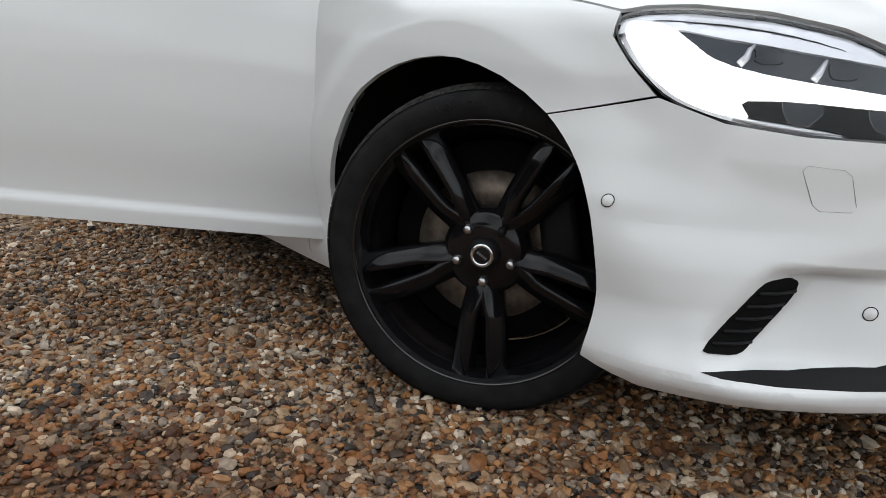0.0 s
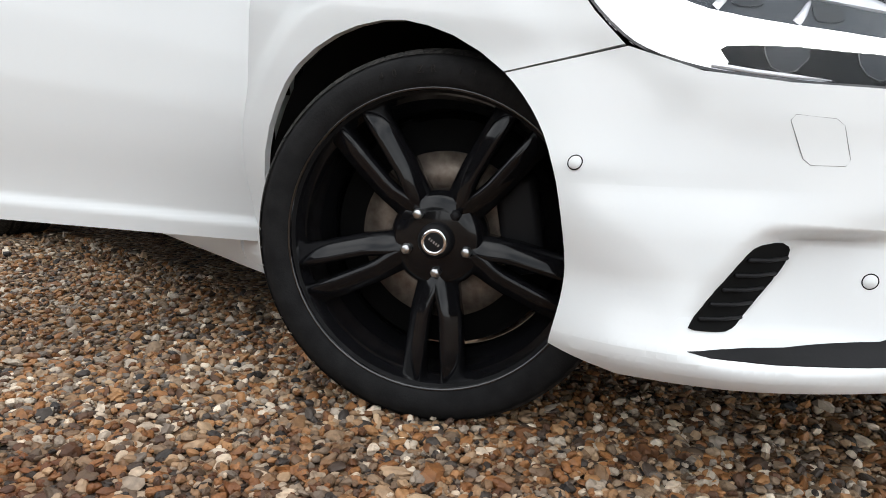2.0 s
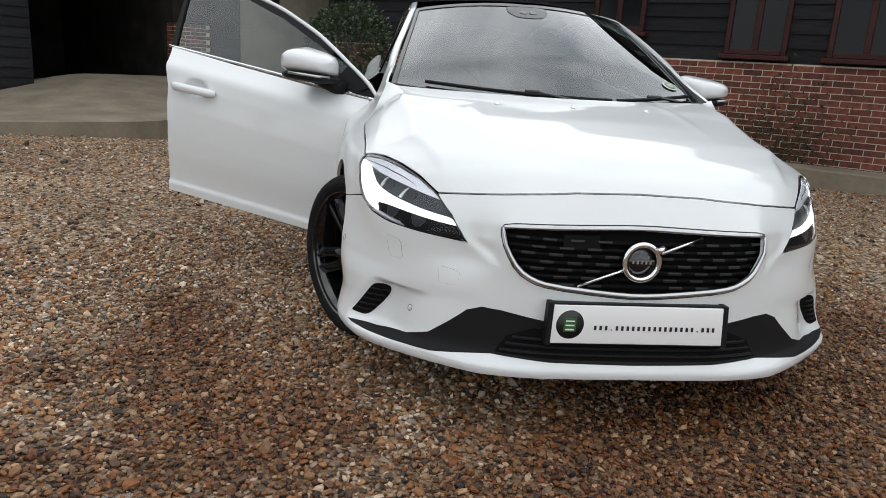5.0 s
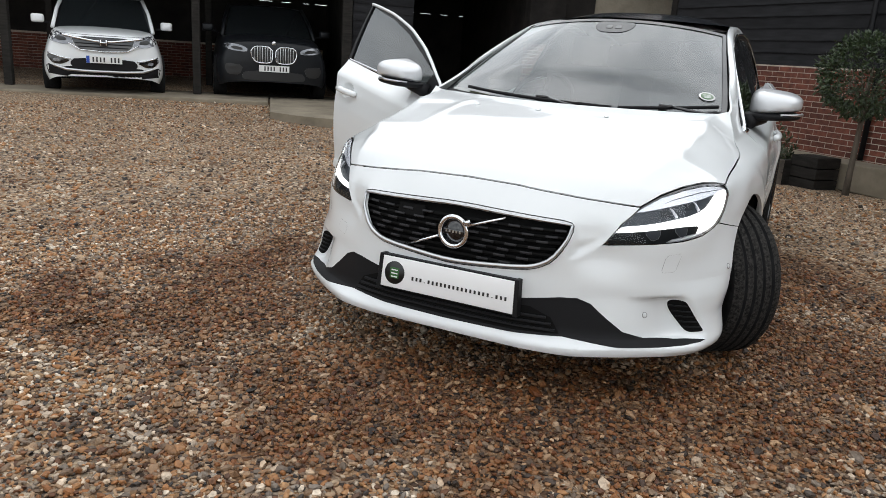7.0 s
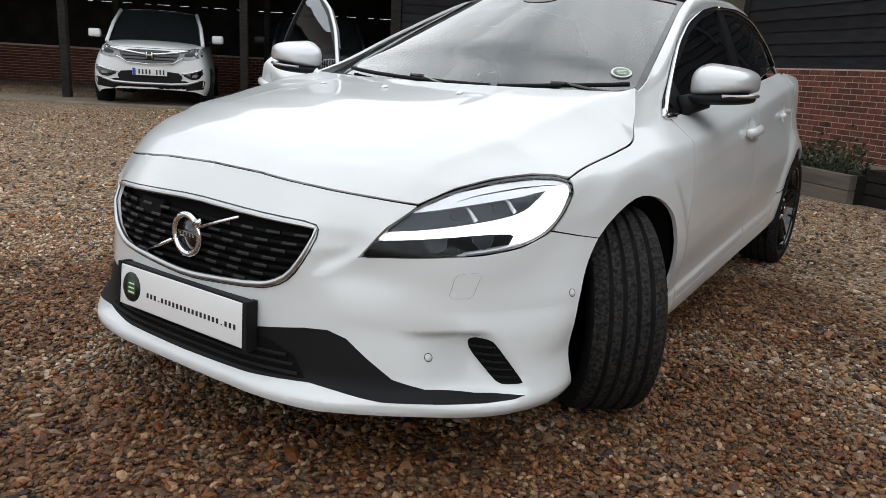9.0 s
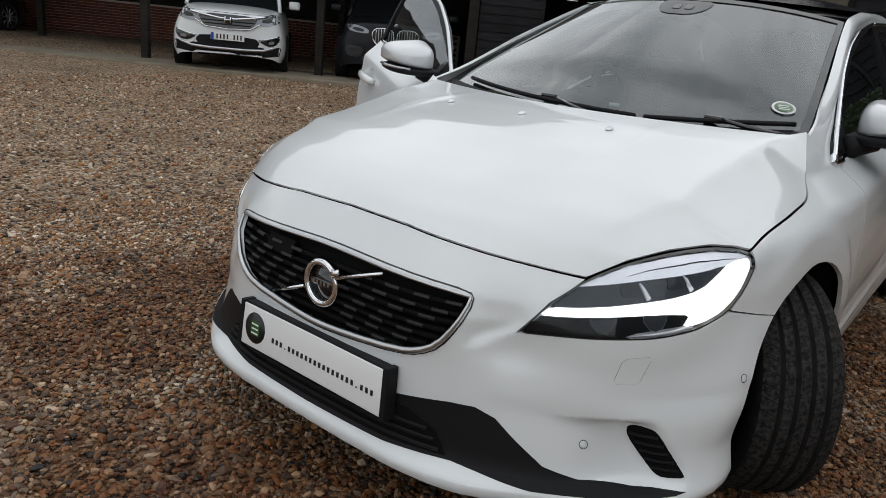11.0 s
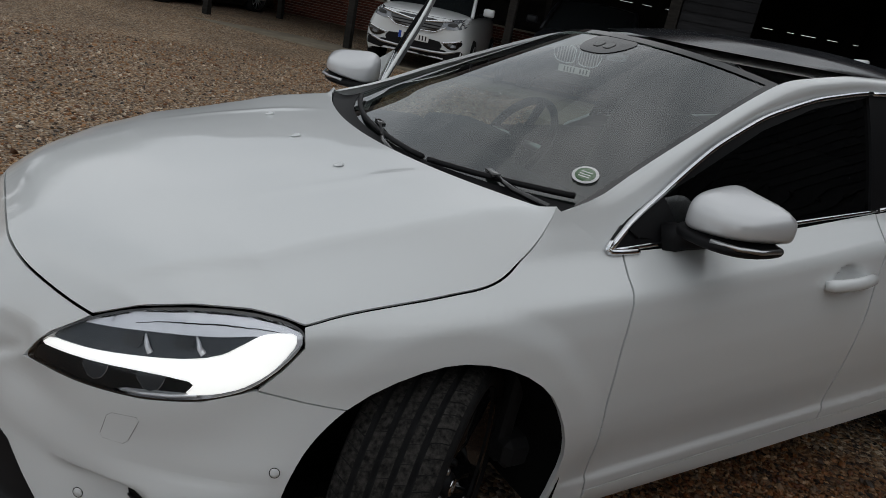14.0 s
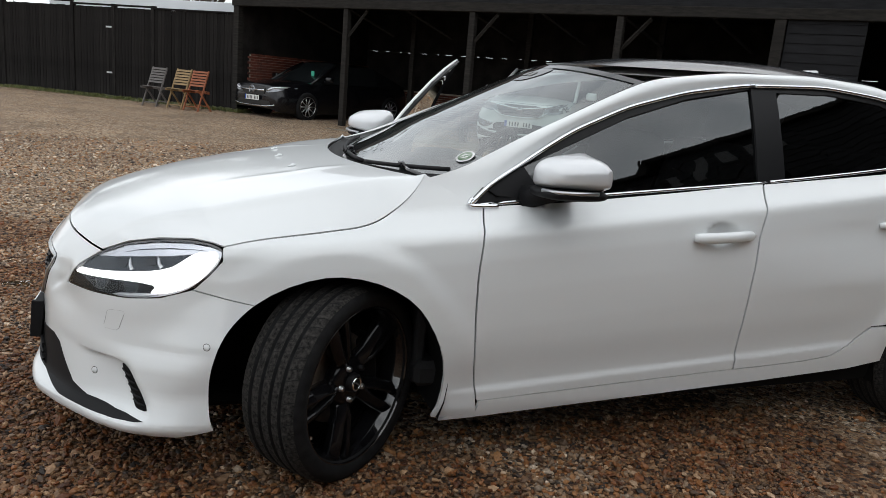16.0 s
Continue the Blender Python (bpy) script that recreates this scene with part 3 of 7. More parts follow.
def far_pose(x, y, z, turn):
    """An upright, unscaled place on the barn side of the yard."""
    p = FAR @ Vector((x, y, z))
    return pose(p.x, p.y, z, 0, 0, turn + 2.63)


# the barn's own frame: local x runs along its open front, local y goes back into it
BARN_O = Vector((-6.47, -11.12, 0.17))
BARN = FAR @ Matrix.Translation(BARN_O) @ pose(0, 0, 0, 0, 0, 37 + 90)
POSTS = (-9.6, -5.69, -2.0, 1.48, 4.5)


def barn():
    b = thing("barn", "long black timber cart barn with open parking bays", "barn", BARN, kind="structure")
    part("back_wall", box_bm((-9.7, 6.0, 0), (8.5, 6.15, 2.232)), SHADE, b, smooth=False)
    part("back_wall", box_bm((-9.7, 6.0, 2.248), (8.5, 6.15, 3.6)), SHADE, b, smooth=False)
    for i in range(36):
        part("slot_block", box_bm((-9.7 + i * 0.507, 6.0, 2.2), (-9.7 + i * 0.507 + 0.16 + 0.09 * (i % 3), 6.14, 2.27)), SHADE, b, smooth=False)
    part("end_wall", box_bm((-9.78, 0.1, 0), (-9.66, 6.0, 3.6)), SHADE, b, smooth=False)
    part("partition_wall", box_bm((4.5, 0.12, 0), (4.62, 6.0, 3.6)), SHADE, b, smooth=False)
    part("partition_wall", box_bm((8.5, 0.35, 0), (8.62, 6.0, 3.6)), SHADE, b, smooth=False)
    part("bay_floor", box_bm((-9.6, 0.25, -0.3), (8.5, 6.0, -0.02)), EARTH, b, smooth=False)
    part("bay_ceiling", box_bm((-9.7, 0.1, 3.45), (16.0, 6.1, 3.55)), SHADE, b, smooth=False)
    for i, x in enumerate(POSTS):
        r = 0.075 if 0 < i < 4 else 0.1
        part("post", box_bm((x - r, -r, -0.1), (x + r, r, 2.95), 0.008, 1), OLD_TIMBER, b, smooth=False)
        if 0 < i < 4:
            part("brace", tube_bm([(x + 0.06, 0.02, 2.3), (x + 0.62, 0.02, 2.92)], 0.045, 4), OLD_TIMBER, b, smooth=False)
            part("inner_post", box_bm((x - 0.07, 3.0, -0.1), (x + 0.07, 3.14, 3.4), 0.008, 1), OLD_TIMBER, b, smooth=False)
    for i in range(8):
        x = -8.6 + i * 1.9
        part("rafter_strut", tube_bm([(x, 0.4, 3.3), (x + 0.9, 2.2, 2.5)], 0.04, 4), OLD_TIMBER, b, smooth=False)
    part("eaves_beam", box_bm((-9.75, -0.12, 2.95), (8.6, 0.1, 3.15), 0.01, 1), OLD_TIMBER, b, smooth=False)
    slab_row("weatherboard", BOARD, b, -9.85, 16.0, 3.15, 4.5, -0.06, 0.17, 0.018)
    bm = bmesh.new()
    vs = [bm.verts.new(p) for p in ((-10.1, -0.6, 4.4), (16.2, -0.6, 4.4), (16.2, 3.2, 6.6), (-10.1, 3.2, 6.6), (-10.1, 6.6, 4.4), (16.2, 6.6, 4.4))]
    for q in ((0, 1, 2, 3), (3, 2, 5, 4), (0, 3, 4), (1, 5, 2)):
        bm.faces.new([vs[k] for k in q])
    bmesh.ops.solidify(bm, geom=bm.faces[:], thickness=0.12)
    part("roof", bm, grain(material("dark_roof_tiles", (0.05, 0.035, 0.03), 0.85), 3, (0.035, 0.024, 0.02), (0.07, 0.045, 0.036), 0.01), b, smooth=False)
    # boarded bay beside the parking bays, then a dark opening, a brick pier and a plastered wall
    part("boarded_wall", box_bm((4.62, 0.0, -0.2), (5.9, 0.12, 3.15)), SHADE, b, smooth=False)
    slab_row("weatherboard", BOARD, b, 4.62, 5.9, 0.0, 3.0, 0.0, 0.17, 0.018)
    part("pier", box_bm((8.55, 0.0095, -0.3), (9.3, 0.34, 1.48)), MORTAR, b, smooth=False)
    brick_wall(b, 0.75, 1.5, pose(8.55, 0.012, -0.02), mat=BRICK)
    brick_wall(b, 0.33, 1.5, pose(8.545, 0.345, -0.02, 0, 0, -90), mat=BRICK)
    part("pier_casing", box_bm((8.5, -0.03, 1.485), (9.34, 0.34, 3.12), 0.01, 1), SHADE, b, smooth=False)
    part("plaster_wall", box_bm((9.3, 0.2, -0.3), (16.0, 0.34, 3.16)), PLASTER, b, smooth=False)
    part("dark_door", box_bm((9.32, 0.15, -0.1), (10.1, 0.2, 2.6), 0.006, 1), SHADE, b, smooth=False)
    part("wall_lamp", box_bm((10.9, 0.1, 2.0), (11.05, 0.2, 2.2), 0.02, 2), PLASTIC, b)
    # brick plinths inside the bays
    part("inner_plinth", box_bm((-9.66, 0.49, -0.1), (-9.56, 5.93, 1.69)), MORTAR, b, smooth=False)
    brick_wall(b, 5.6, 1.74, pose(-9.55, 5.95, -0.02, 0, 0, -90) @ pose(0, 0, 0), near=(1e8, 1e9), mat=BRICK, rest_mat=BRICK_REST)
    part("inner_plinth", box_bm((-9.5, 5.9, -0.1), (4.4, 5.99, 1.0)), MORTAR, b, smooth=False)
    brick_wall(b, 13.8, 0.98, pose(-9.5, 5.885, -0.02), near=(1e8, 1e9), mat=BRICK, rest_mat=BRICK_REST)
    return b


barn()
apron = thing("concrete_apron", "worn concrete strip along the barn front", "concrete strip", BARN, kind="structure")
part("slab", box_bm((-11.5, -1.15, -0.35), (2.9, 0.3, 0.0), 0.02, 2), CONCRETE, apron, smooth=False)


def ramp_bm():
    """The wide end of the apron: it rises gently towards the brick pier."""
    edge = smooth_knots([(2.94, -3.3), (3.5, -4.0), (4.5, -4.2), (5.6, -4.4), (6.2, -4.35), (7.1, -3.6), (8.0, -2.7), (10.0, -1.3), (13.0, -1.0), (16.0, -0.9)], 0.2, 3)
    bm = bmesh.new()
    rows = []
    for i in range(54):
        x = 2.94 + 13.06 * i / 53
        y0 = table_at(edge, x)
        row = []
        for j in range(9):
            y = y0 + (0.3 - y0) * j / 8
            row.append(bm.verts.new((x, y, 0.43 * sstep(4.4, 7.0, x) * min(1.0, (j / 8) ** 1.1))))
        rows.append([bm.verts.new((x, y0, -0.4))] + row)
    for p, q in zip(rows, rows[1:]):
        for k in range(9):
            bm.faces.new((p[k], q[k], q[k + 1], p[k + 1]))
    bmesh.ops.recalc_face_normals(bm, faces=bm.faces)
    if sum(f.normal.z for f in bm.faces) < 0:
        bmesh.ops.reverse_faces(bm, faces=bm.faces[:])
    return bm


part("slab", ramp_bm(), CONCRETE, apron, smooth=False)

# the house behind the car: brick plinth, weatherboards, windows; local x runs along its wall
HOUSE = Matrix.Translation((-7.15, 2.42, 0.13)) @ pose(0, 0, 0, 0, 0, 49.3)
house = thing("house", "black weatherboarded building on a red brick plinth", "house", HOUSE, kind="structure")
WINDOWS = ((-0.19, 0.52, 1.5, 2.5), (1.58, 2.3, 1.27, 2.3), (2.74, 3.54, 1.27, 2.3))
part("plinth", box_bm((-5.0, -0.0025, -0.3), (9.5, 0.3, 1.185)), MORTAR, house, smooth=False)
brick_wall(house, 14.4, 1.2, pose(-4.9, 0.0, -0.03), near=(3.7, 7.5), mat=BRICK, rest_mat=BRICK_REST)
part("wall", box_bm((-5.0, 0.06, 1.185), (9.5, 0.3, 4.72)), SHADE, house, smooth=False)
part("end_wall", box_bm((-5.1, 0.0, -0.3), (-5.0, 6.0, 4.72)), SHADE, house, smooth=False)
slab_row("weatherboard", BOARD, house, -6.0, 0.0, 0.0, 4.72, 0.0, 0.17, 0.018, pose(-5.1, 0.0, 0.0, 0, 0, -90))
for x0, x1 in ((-5.0, -0.19), (0.52, 1.58), (2.3, 2.74), (3.54, 6.35), (7.25, 9.5)):
    slab_row("weatherboard", BOARD, house, x0, x1, 1.19, 4.72, 0.06, 0.17, 0.018)
for x0, x1, z0, z1 in WINDOWS:
    slab_row("weatherboard", BOARD, house, x0, x1, z1, 4.72, 0.06, 0.17, 0.018)
    if z0 > 1.4:
        slab_row("weatherboard", BOARD, house, x0, x1, 1.19, z0 - 0.02, 0.06, 0.17, 0.018)
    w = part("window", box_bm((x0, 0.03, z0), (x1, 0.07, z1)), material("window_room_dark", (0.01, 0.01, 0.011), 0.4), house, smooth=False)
    for a, c in (((x0, -0.03, z0), (x0 + 0.06, 0.05, z1)), ((x1 - 0.06, -0.03, z0), (x1, 0.05, z1)), ((x0 + 0.06, -0.03, z1 - 0.06), (x1 - 0.06, 0.05, z1)), ((x0 + 0.06, -0.03, z0), (x1 - 0.06, 0.05, z0 + 0.06)),
                 (((x0 + x1) / 2 - 0.035, -0.025, z0 + 0.06), ((x0 + x1) / 2 + 0.035, 0.05, z1 - 0.06))):
        part("window_frame", box_bm(a, c, 0.006, 1), WINDOW_WOOD, w, smooth=False)
    part("window_sill", box_bm((x0 - 0.05, -0.09, z0 - 0.06), (x1 + 0.05, 0.04, z0 - 0.004), 0.008, 1), WINDOW_WOOD, w, smooth=False)
    for a, c in ((x0 + 0.06, (x0 + x1) / 2 - 0.035), ((x0 + x1) / 2 + 0.035, x1 - 0.06)):
        part("pane", box_bm((a, 0.0, z0 + 0.06), (c, 0.006, z1 - 0.06)), ROOM_GLASS, w, smooth=False)
board = part("notice_door", box_bm((6.41, 0.0, 0.05), (7.19, 0.05, 2.3), 0.004, 1), grain(material("pale_plywood", (0.5, 0.38, 0.24), 0.7), 3, (0.42, 0.31, 0.19), (0.56, 0.44, 0.29), 0.002, (1, 1, 0.2)), house, "pale plywood door with a blue notice", smooth=False)
for x in (6.35, 7.19):
    part("door_jamb", box_bm((x, -0.03, 0.0), (x + 0.06, 0.06, 2.36), 0.005, 1), WINDOW_WOOD, board, smooth=False)
part("notice", box_bm((6.46, -0.006, 1.35), (6.62, -0.001, 1.62)), PLATE_WHITE, board, smooth=False)
part("notice_panel", box_bm((6.475, -0.009, 1.37), (6.605, -0.007, 1.47)), material("blue_notice", (0.03, 0.12, 0.35), 0.4), board, smooth=False)
sign = part("round_sign", lathe_bm([(0.0005, 0.02), (0.2, 0.02), (0.2, 0.0)], 40), INK, house, "round dark green sign with a white rim")
sign.matrix_local = pose(7.75, 0.0, 1.75, 0, 0, 180)
part("sign_face", lathe_bm([(0.0005, 0.024), (0.165, 0.024), (0.165, 0.02)], 40), GREEN, sign)
part("house_roof", box_bm((-5.3, -0.12, 4.72), (9.8, 4.5, 4.86), 0.02, 1), OLD_TIMBER, house, smooth=False)
part("downpipe", tube_bm([(-1.15, -0.06, 4.7), (-1.15, -0.06, 1.4), (-0.92, -0.06, 1.2), (-0.92, -0.06, 0.05)], 0.035, 8), PLASTIC, house)
part("footing", box_bm((-5.0, -0.55, -0.3), (9.5, -0.02, 0.035), 0.01, 1), CONCRETE, house, smooth=False)

# unseen dark barn, added across the yard to darken what the car mirrors
across = thing("opposite_barn", "plain black boarded barn across the yard, out of view and added for reflections", "barn", pose(-3.0, 12.5, 0.1, 0, 0, 180), kind="structure")
part("wall", box_bm((-9.0, 0.0, -0.3), (12.0, 0.2, 3.9)), SHADE, across, smooth=False)
slab_row("weatherboard", BOARD, across, -9.0, 12.0, 0.0, 3.9, 0.0, 0.22, 0.018)
part("roof", box_bm((-9.3, -0.4, 3.9), (12.3, 5.0, 4.05), 0.02, 1), OLD_TIMBER, across, smooth=False)
text_bars("OOOOO OOOOOO OOOO", 5.0, 0.34, house, material("grey_lettering", (0.09, 0.09, 0.09), 0.6), pose(4.2, -0.004, 4.3), "letter_bar")

# fence from the barn's end
FENCE = FAR @ Matrix.Translation((-0.72, -18.78, 0.2)) @ pose(0, 0, 0, 0, 0, -42.3 + 180)
fence = thing("fence", "tall dark close-boarded timber fence and gate", "fence", FENCE, kind="structure")
boards_up("fence_board", FENCE_WOOD, fence, -14.0, 0.0, 0.0, 2.70, 0.0, 0.125, Matrix())
for x in (-3.05, -4.55, -6.2, -9.2, -12.2):
    part("fence_post", box_bm((x - 0.06, -0.05, -0.2), (x + 0.06, 0.09, 2.80), 0.006, 1), FENCE_WOOD, fence, smooth=False)
for x0, x1, z in ((-3.05, 0.0, 2.72), (-6.2, -3.05, 2.76), (-14.0, -6.2, 2.83)):
    part("fence_cap", box_bm((x0, -0.05, z - 0.02), (x1, 0.06, z + 0.03), 0.006, 1), FENCE_WOOD, fence, smooth=False)
for z in (0.75, 2.1):
    part("gate_hinge", box_bm((-4.85, -0.03, z), (-4.5, -0.016, z + 0.05), 0.004, 1), SATIN, fence, smooth=False)
shed = thing("outbuilding", "outbuilding behind the fence with a white fascia", "shed", FENCE, kind="structure")
part("fascia", box_bm((-9.0, 1.6, 2.72), (-0.05, 1.75, 3.16), 0.02, 1), material("white_fascia", (0.72, 0.74, 0.76), 0.5), shed, smooth=False)
part("wall", box_bm((-9.0, 1.75, 0.0), (-0.05, 4.0, 2.98)), SHADE, shed, smooth=False)


# ---- the white hatchback ----
car = thing("car", "white five-door hatchback with black wheels and its driver's door open", "car")


def mirrored(side, surface):
    return lambda a, b: (surface(a, b)[0], side * surface(a, b)[1], surface(a, b)[2])


def u_of(x):
    """The plan line's arc length at a place x along the side."""
    lo, hi = 0.45, 4.4
    for _ in range(40):
        mid = (lo + hi) / 2
        if plan_at(mid)[0] > x:
            lo = mid
        else:
            hi = mid
    return lo


def arch_points(k, a0, a1, n=18, grow=0.0):
    cx, cz, r = ARCHES[k]
    return [(u_of(cx + (r + grow) * math.cos(radians(a0 + (a1 - a0) * i / n))), cz + (r + grow) * math.sin(radians(a0 + (a1 - a0) * i / n))) for i in range(n + 1)]


GRILLE = [(0, 0.44), (0.10, 0.446), (0.27, 0.462), (0.32, 0.474), (0.366, 0.50), (0.404, 0.555), (0.432, 0.612), (0.425, 0.618), (0.30, 0.624), (0.163, 0.629), (0, 0.634)]
TRIM_TOP = [(0.912, 0.231), (0.874, 0.234), (0.79, 0.236), (0.67, 0.247), (0.60, 0.270), (0.55, 0.315), (0.505, 0.36), (0.46, 0.377), (0.40, 0.376), (0.233, 0.352), (0, 0.348)]
TRIM_LOW = [(0, 0.236), (0.25, 0.238), (0.41, 0.245), (0.47, 0.238), (0.58, 0.224), (0.70, 0.2215), (0.81, 0.2225), (0.885, 0.226)]
LAMP = [(0.54, 0.553), (0.60, 0.629), (0.668, 0.676), (0.77, 0.714), (0.885, 0.736), (1.01, 0.747), (1.085, 0.745), (1.122, 0.735), (1.123, 0.705), (1.088, 0.663), (1.028, 0.612), (0.94, 0.583), (0.83, 0.569), (0.70, 0.563), (0.61, 0.558)]
LAMP_LOW = [LAMP[2], LAMP[1], LAMP[0]] + LAMP[:9:-1]


BUMPER_TOP = [(0, 0.718), (0.2, 0.714), (0.4, 0.700), (0.56, 0.686)]


def bumper_outline():
    top = list(BUMPER_TOP)
    lamp = LAMP_LOW + [(1.04, 0.616)]
    arch = arch_points(0, 48.5, -18)
    low = [(1.0, 0.182), (0.79, 0.184), (0.57, 0.189), (0.38, 0.191), (0, 0.195)]
    return top + lamp + arch + low + TRIM_LOW + TRIM_TOP + GRILLE


FENDER_TOP = [(1.122, 0.738), (1.20, 0.757), (1.309, 0.774), (1.43, 0.790), (1.513, 0.803), (1.575, 0.824), (1.63, 0.857), (1.675, 0.897), (1.705, 0.934), (1.722, 0.965)]
for _ in range(2):
    FENDER_TOP = FENDER_TOP[:1] + [(p[0] + (q[0] - p[0]) * k, p[1] + (q[1] - p[1]) * k) for p, q in zip(FENDER_TOP, FENDER_TOP[1:]) for k in (0.25, 0.75)] + FENDER_TOP[-1:]


def fender_outline():
    rear = [(1.80, 0.915), (1.848, 0.884), (1.898, 0.876), (1.879, 0.835), (1.869, 0.80), (1.866, 0.709), (1.867, 0.61), (1.870, 0.52), (1.875, 0.44), (1.882, 0.37), (1.903, 0.256), (1.912, 0.20), (1.80, 0.192)]
    return [(1.045, 0.619), (1.09, 0.662), (1.125, 0.703)] + FENDER_TOP + rear + arch_points(0, 200, 49)


DOOR_REAR = [(2.962, 0.985), (2.920, 0.923), (2.885, 0.809), (2.868, 0.627), (2.868, 0.45), (2.872, 0.33), (2.872, 0.302)]


def front_door_outline():
    front = [(1.909, 0.250), (1.888, 0.37), (1.881, 0.44), (1.876, 0.52), (1.873, 0.61), (1.872, 0.709), (1.875, 0.80), (1.885, 0.835), (1.904, 0.876)]
    return front + [(2.2, 0.899), (2.6, 0.942)] + DOOR_REAR + [(2.4, 0.277)]


def rear_door_outline():
    front = [(a + 0.007, b) for a, b in DOOR_REAR[::-1]]
    return front + [(3.3, 1.015), (3.7, 1.05), (4.0, 1.078), (4.05, 0.98), (3.93, 0.8)] + arch_points(1, 78, 25, 12, 0.006) + [(3.555, 0.452), (3.528, 0.436), (3.458, 0.387), (3.36, 0.338), (3.2, 0.320)]


def sill_outline():
    return [(1.81, 0.175), (1.83, 0.193), (1.912, 0.200), (1.917, 0.247), (2.4, 0.273), (2.91, 0.300), (3.2, 0.316), (3.365, 0.333), (3.465, 0.382), (3.535, 0.43), (3.562, 0.446)] + arch_points(1, 22.5, -2, 8, 0.006) + [(3.481, 0.276), (2.9, 0.238), (2.03, 0.19)]


def quarter_outline():
    top = [(4.06, 0.98), (4.1, 1.078), (4.45, 1.06), (4.8, 1.02), (5.02, 0.98)]
    return arch_points(1, 77, 184, 16, 0.0)[::-1] + [(3.955, 0.79)] + top + [(5.02, 0.28), (4.6, 0.25), (4.42, 0.25)]


HOOD_SIDE = [shell(u, z + 0.003) for u, z in LAMP[2:7] + FENDER_TOP]
HOOD_MID = [(0.790, 0, 0.720), (0.742, 0, 0.764), (0.65, 0, 0.804), (0.5, 0, 0.850), (0.3, 0, 0.891), (0.09, 0, 0.921), (-0.11, 0, 0.945)]


def along(points, k):
    """The place at the fraction k of a line's length."""
    sizes = [math.dist(p, q) for p, q in zip(points, points[1:])]
    want = min(max(k, 0.0), 1.0) * sum(sizes)
    for p, q, s in zip(points, points[1:], sizes):
        if want <= s:
            return tuple(a + (b - a) * want / s for a, b in zip(p, q))
        want -= s
    return points[-1]


def soft_line(points, n=60, passes=6):
    pts = [along(points, i / n) for i in range(n + 1)]
    for _ in range(passes):
        pts = [pts[0]] + [tuple((a + 2 * b + c) / 4 for a, b, c in zip(pts[i - 1], pts[i], pts[i + 1])) for i in range(1, n)] + [pts[-1]]
    return pts


# height of the crest that runs from the lamp to the windscreen's corner
CREST_Z = smooth_knots([(-0.72, 0.695), (-0.55, 0.776), (-0.37, 0.822), (-0.13, 0.881), (0.08, 0.930), (0.2, 0.947), (0.32, 0.961)], 0.02, 3)
CREST_AT = smooth_knots([(0.0, 0.93), (0.12, 0.865), (0.3, 0.81), (0.5, 0.79), (0.7, 0.815), (0.85, 0.86), (1.0, 0.94)], 0.02, 3)
HOOD_SIDE_S, HOOD_MID_S = soft_line(HOOD_SIDE, 240, 1), soft_line(HOOD_MID, 60, 4)


HOOD_EDGE = [shell(0.668 * i / 40, lerp_knots(BUMPER_TOP + [(0.668, 0.676)], 0.668 * i / 40)) for i in range(41)]


def hood(s, v):
    q, c = along(HOOD_SIDE_S, v), along(HOOD_MID_S, v)
    a = abs(s)
    x, y = c[0] + (q[0] - c[0]) * a * a, a * q[1]
    # a gently crowned middle up to a crest, then the falling shoulder
    crest = table_at(CREST_AT, v)
    kx = c[0] + (q[0] - c[0]) * crest * crest
    k = table_at(CREST_Z, -kx)
    t = (a - crest) / (1 - crest)
    soft = 0.025
    over = soft * math.log1p(math.exp(t / soft)) if t < 3 else t
    top = soft * math.log1p(math.exp(1 / soft))
    crown = c[2] + (k - c[2]) * (a / crest) ** 2
    crown_end = c[2] + (k - c[2]) / crest ** 2
    full = crown + (q[2] - crown_end) * (over / top) ** 1.08
    plain = c[2] + (q[2] - c[2]) * a ** 3.2
    z = plain + (full - plain) * sstep(0.0, 0.22, v)
    # the crease along the crest, with a shallow hollow below it
    z -= 0.006 * sstep(-0.03, 0.20, t) * sstep(1.0, 0.3, t) * sstep(0.06, 0.2, v) * sstep(0.9, 0.6, v)
    z += 0.003 * math.exp(-((a - 0.50) / 0.028) ** 2) * sstep(0.35, 0.7, v) * sstep(1.0, 0.8, v)
    # the front edge keeps to the bumper's upper edge
    e = HOOD_EDGE[min(40, int(a * 40 + 0.5))]
    k = max(0.0, 1 - v / 0.3) ** 2
    if k > 0:
        q0, c0 = HOOD_SIDE_S[0], HOOD_MID_S[0]
        z0 = c0[2] + (q0[2] - c0[2]) * a ** 3.2
        x += (e[0] - 0.004 - c0[0] - (q0[0] - c0[0]) * a * a) * k
        y += (e[1] - a * q0[1]) * k
        z += (e[2] + 0.005 - z0) * k
    return x, math.copysign(y, s), z


def grid_bm(surface, nu, nv, bm=None, u0=-1.0, u1=1.0, v0=0.0, v1=1.0):
    own = bm or bmesh.new()
    rows = [[own.verts.new(surface(u0 + (u1 - u0) * i / nu, v0 + (v1 - v0) * j / nv)) for i in range(nu + 1)] for j in range(nv + 1)]
    for j in range(nv):
        for i in range(nu):
            own.faces.new((rows[j][i], rows[j][i + 1], rows[j + 1][i + 1], rows[j + 1][i]))
    own.normal_update()
    if sum(f.normal.z for f in own.faces) < 0:
        for f in own.faces:
            f.normal_flip()
    return own


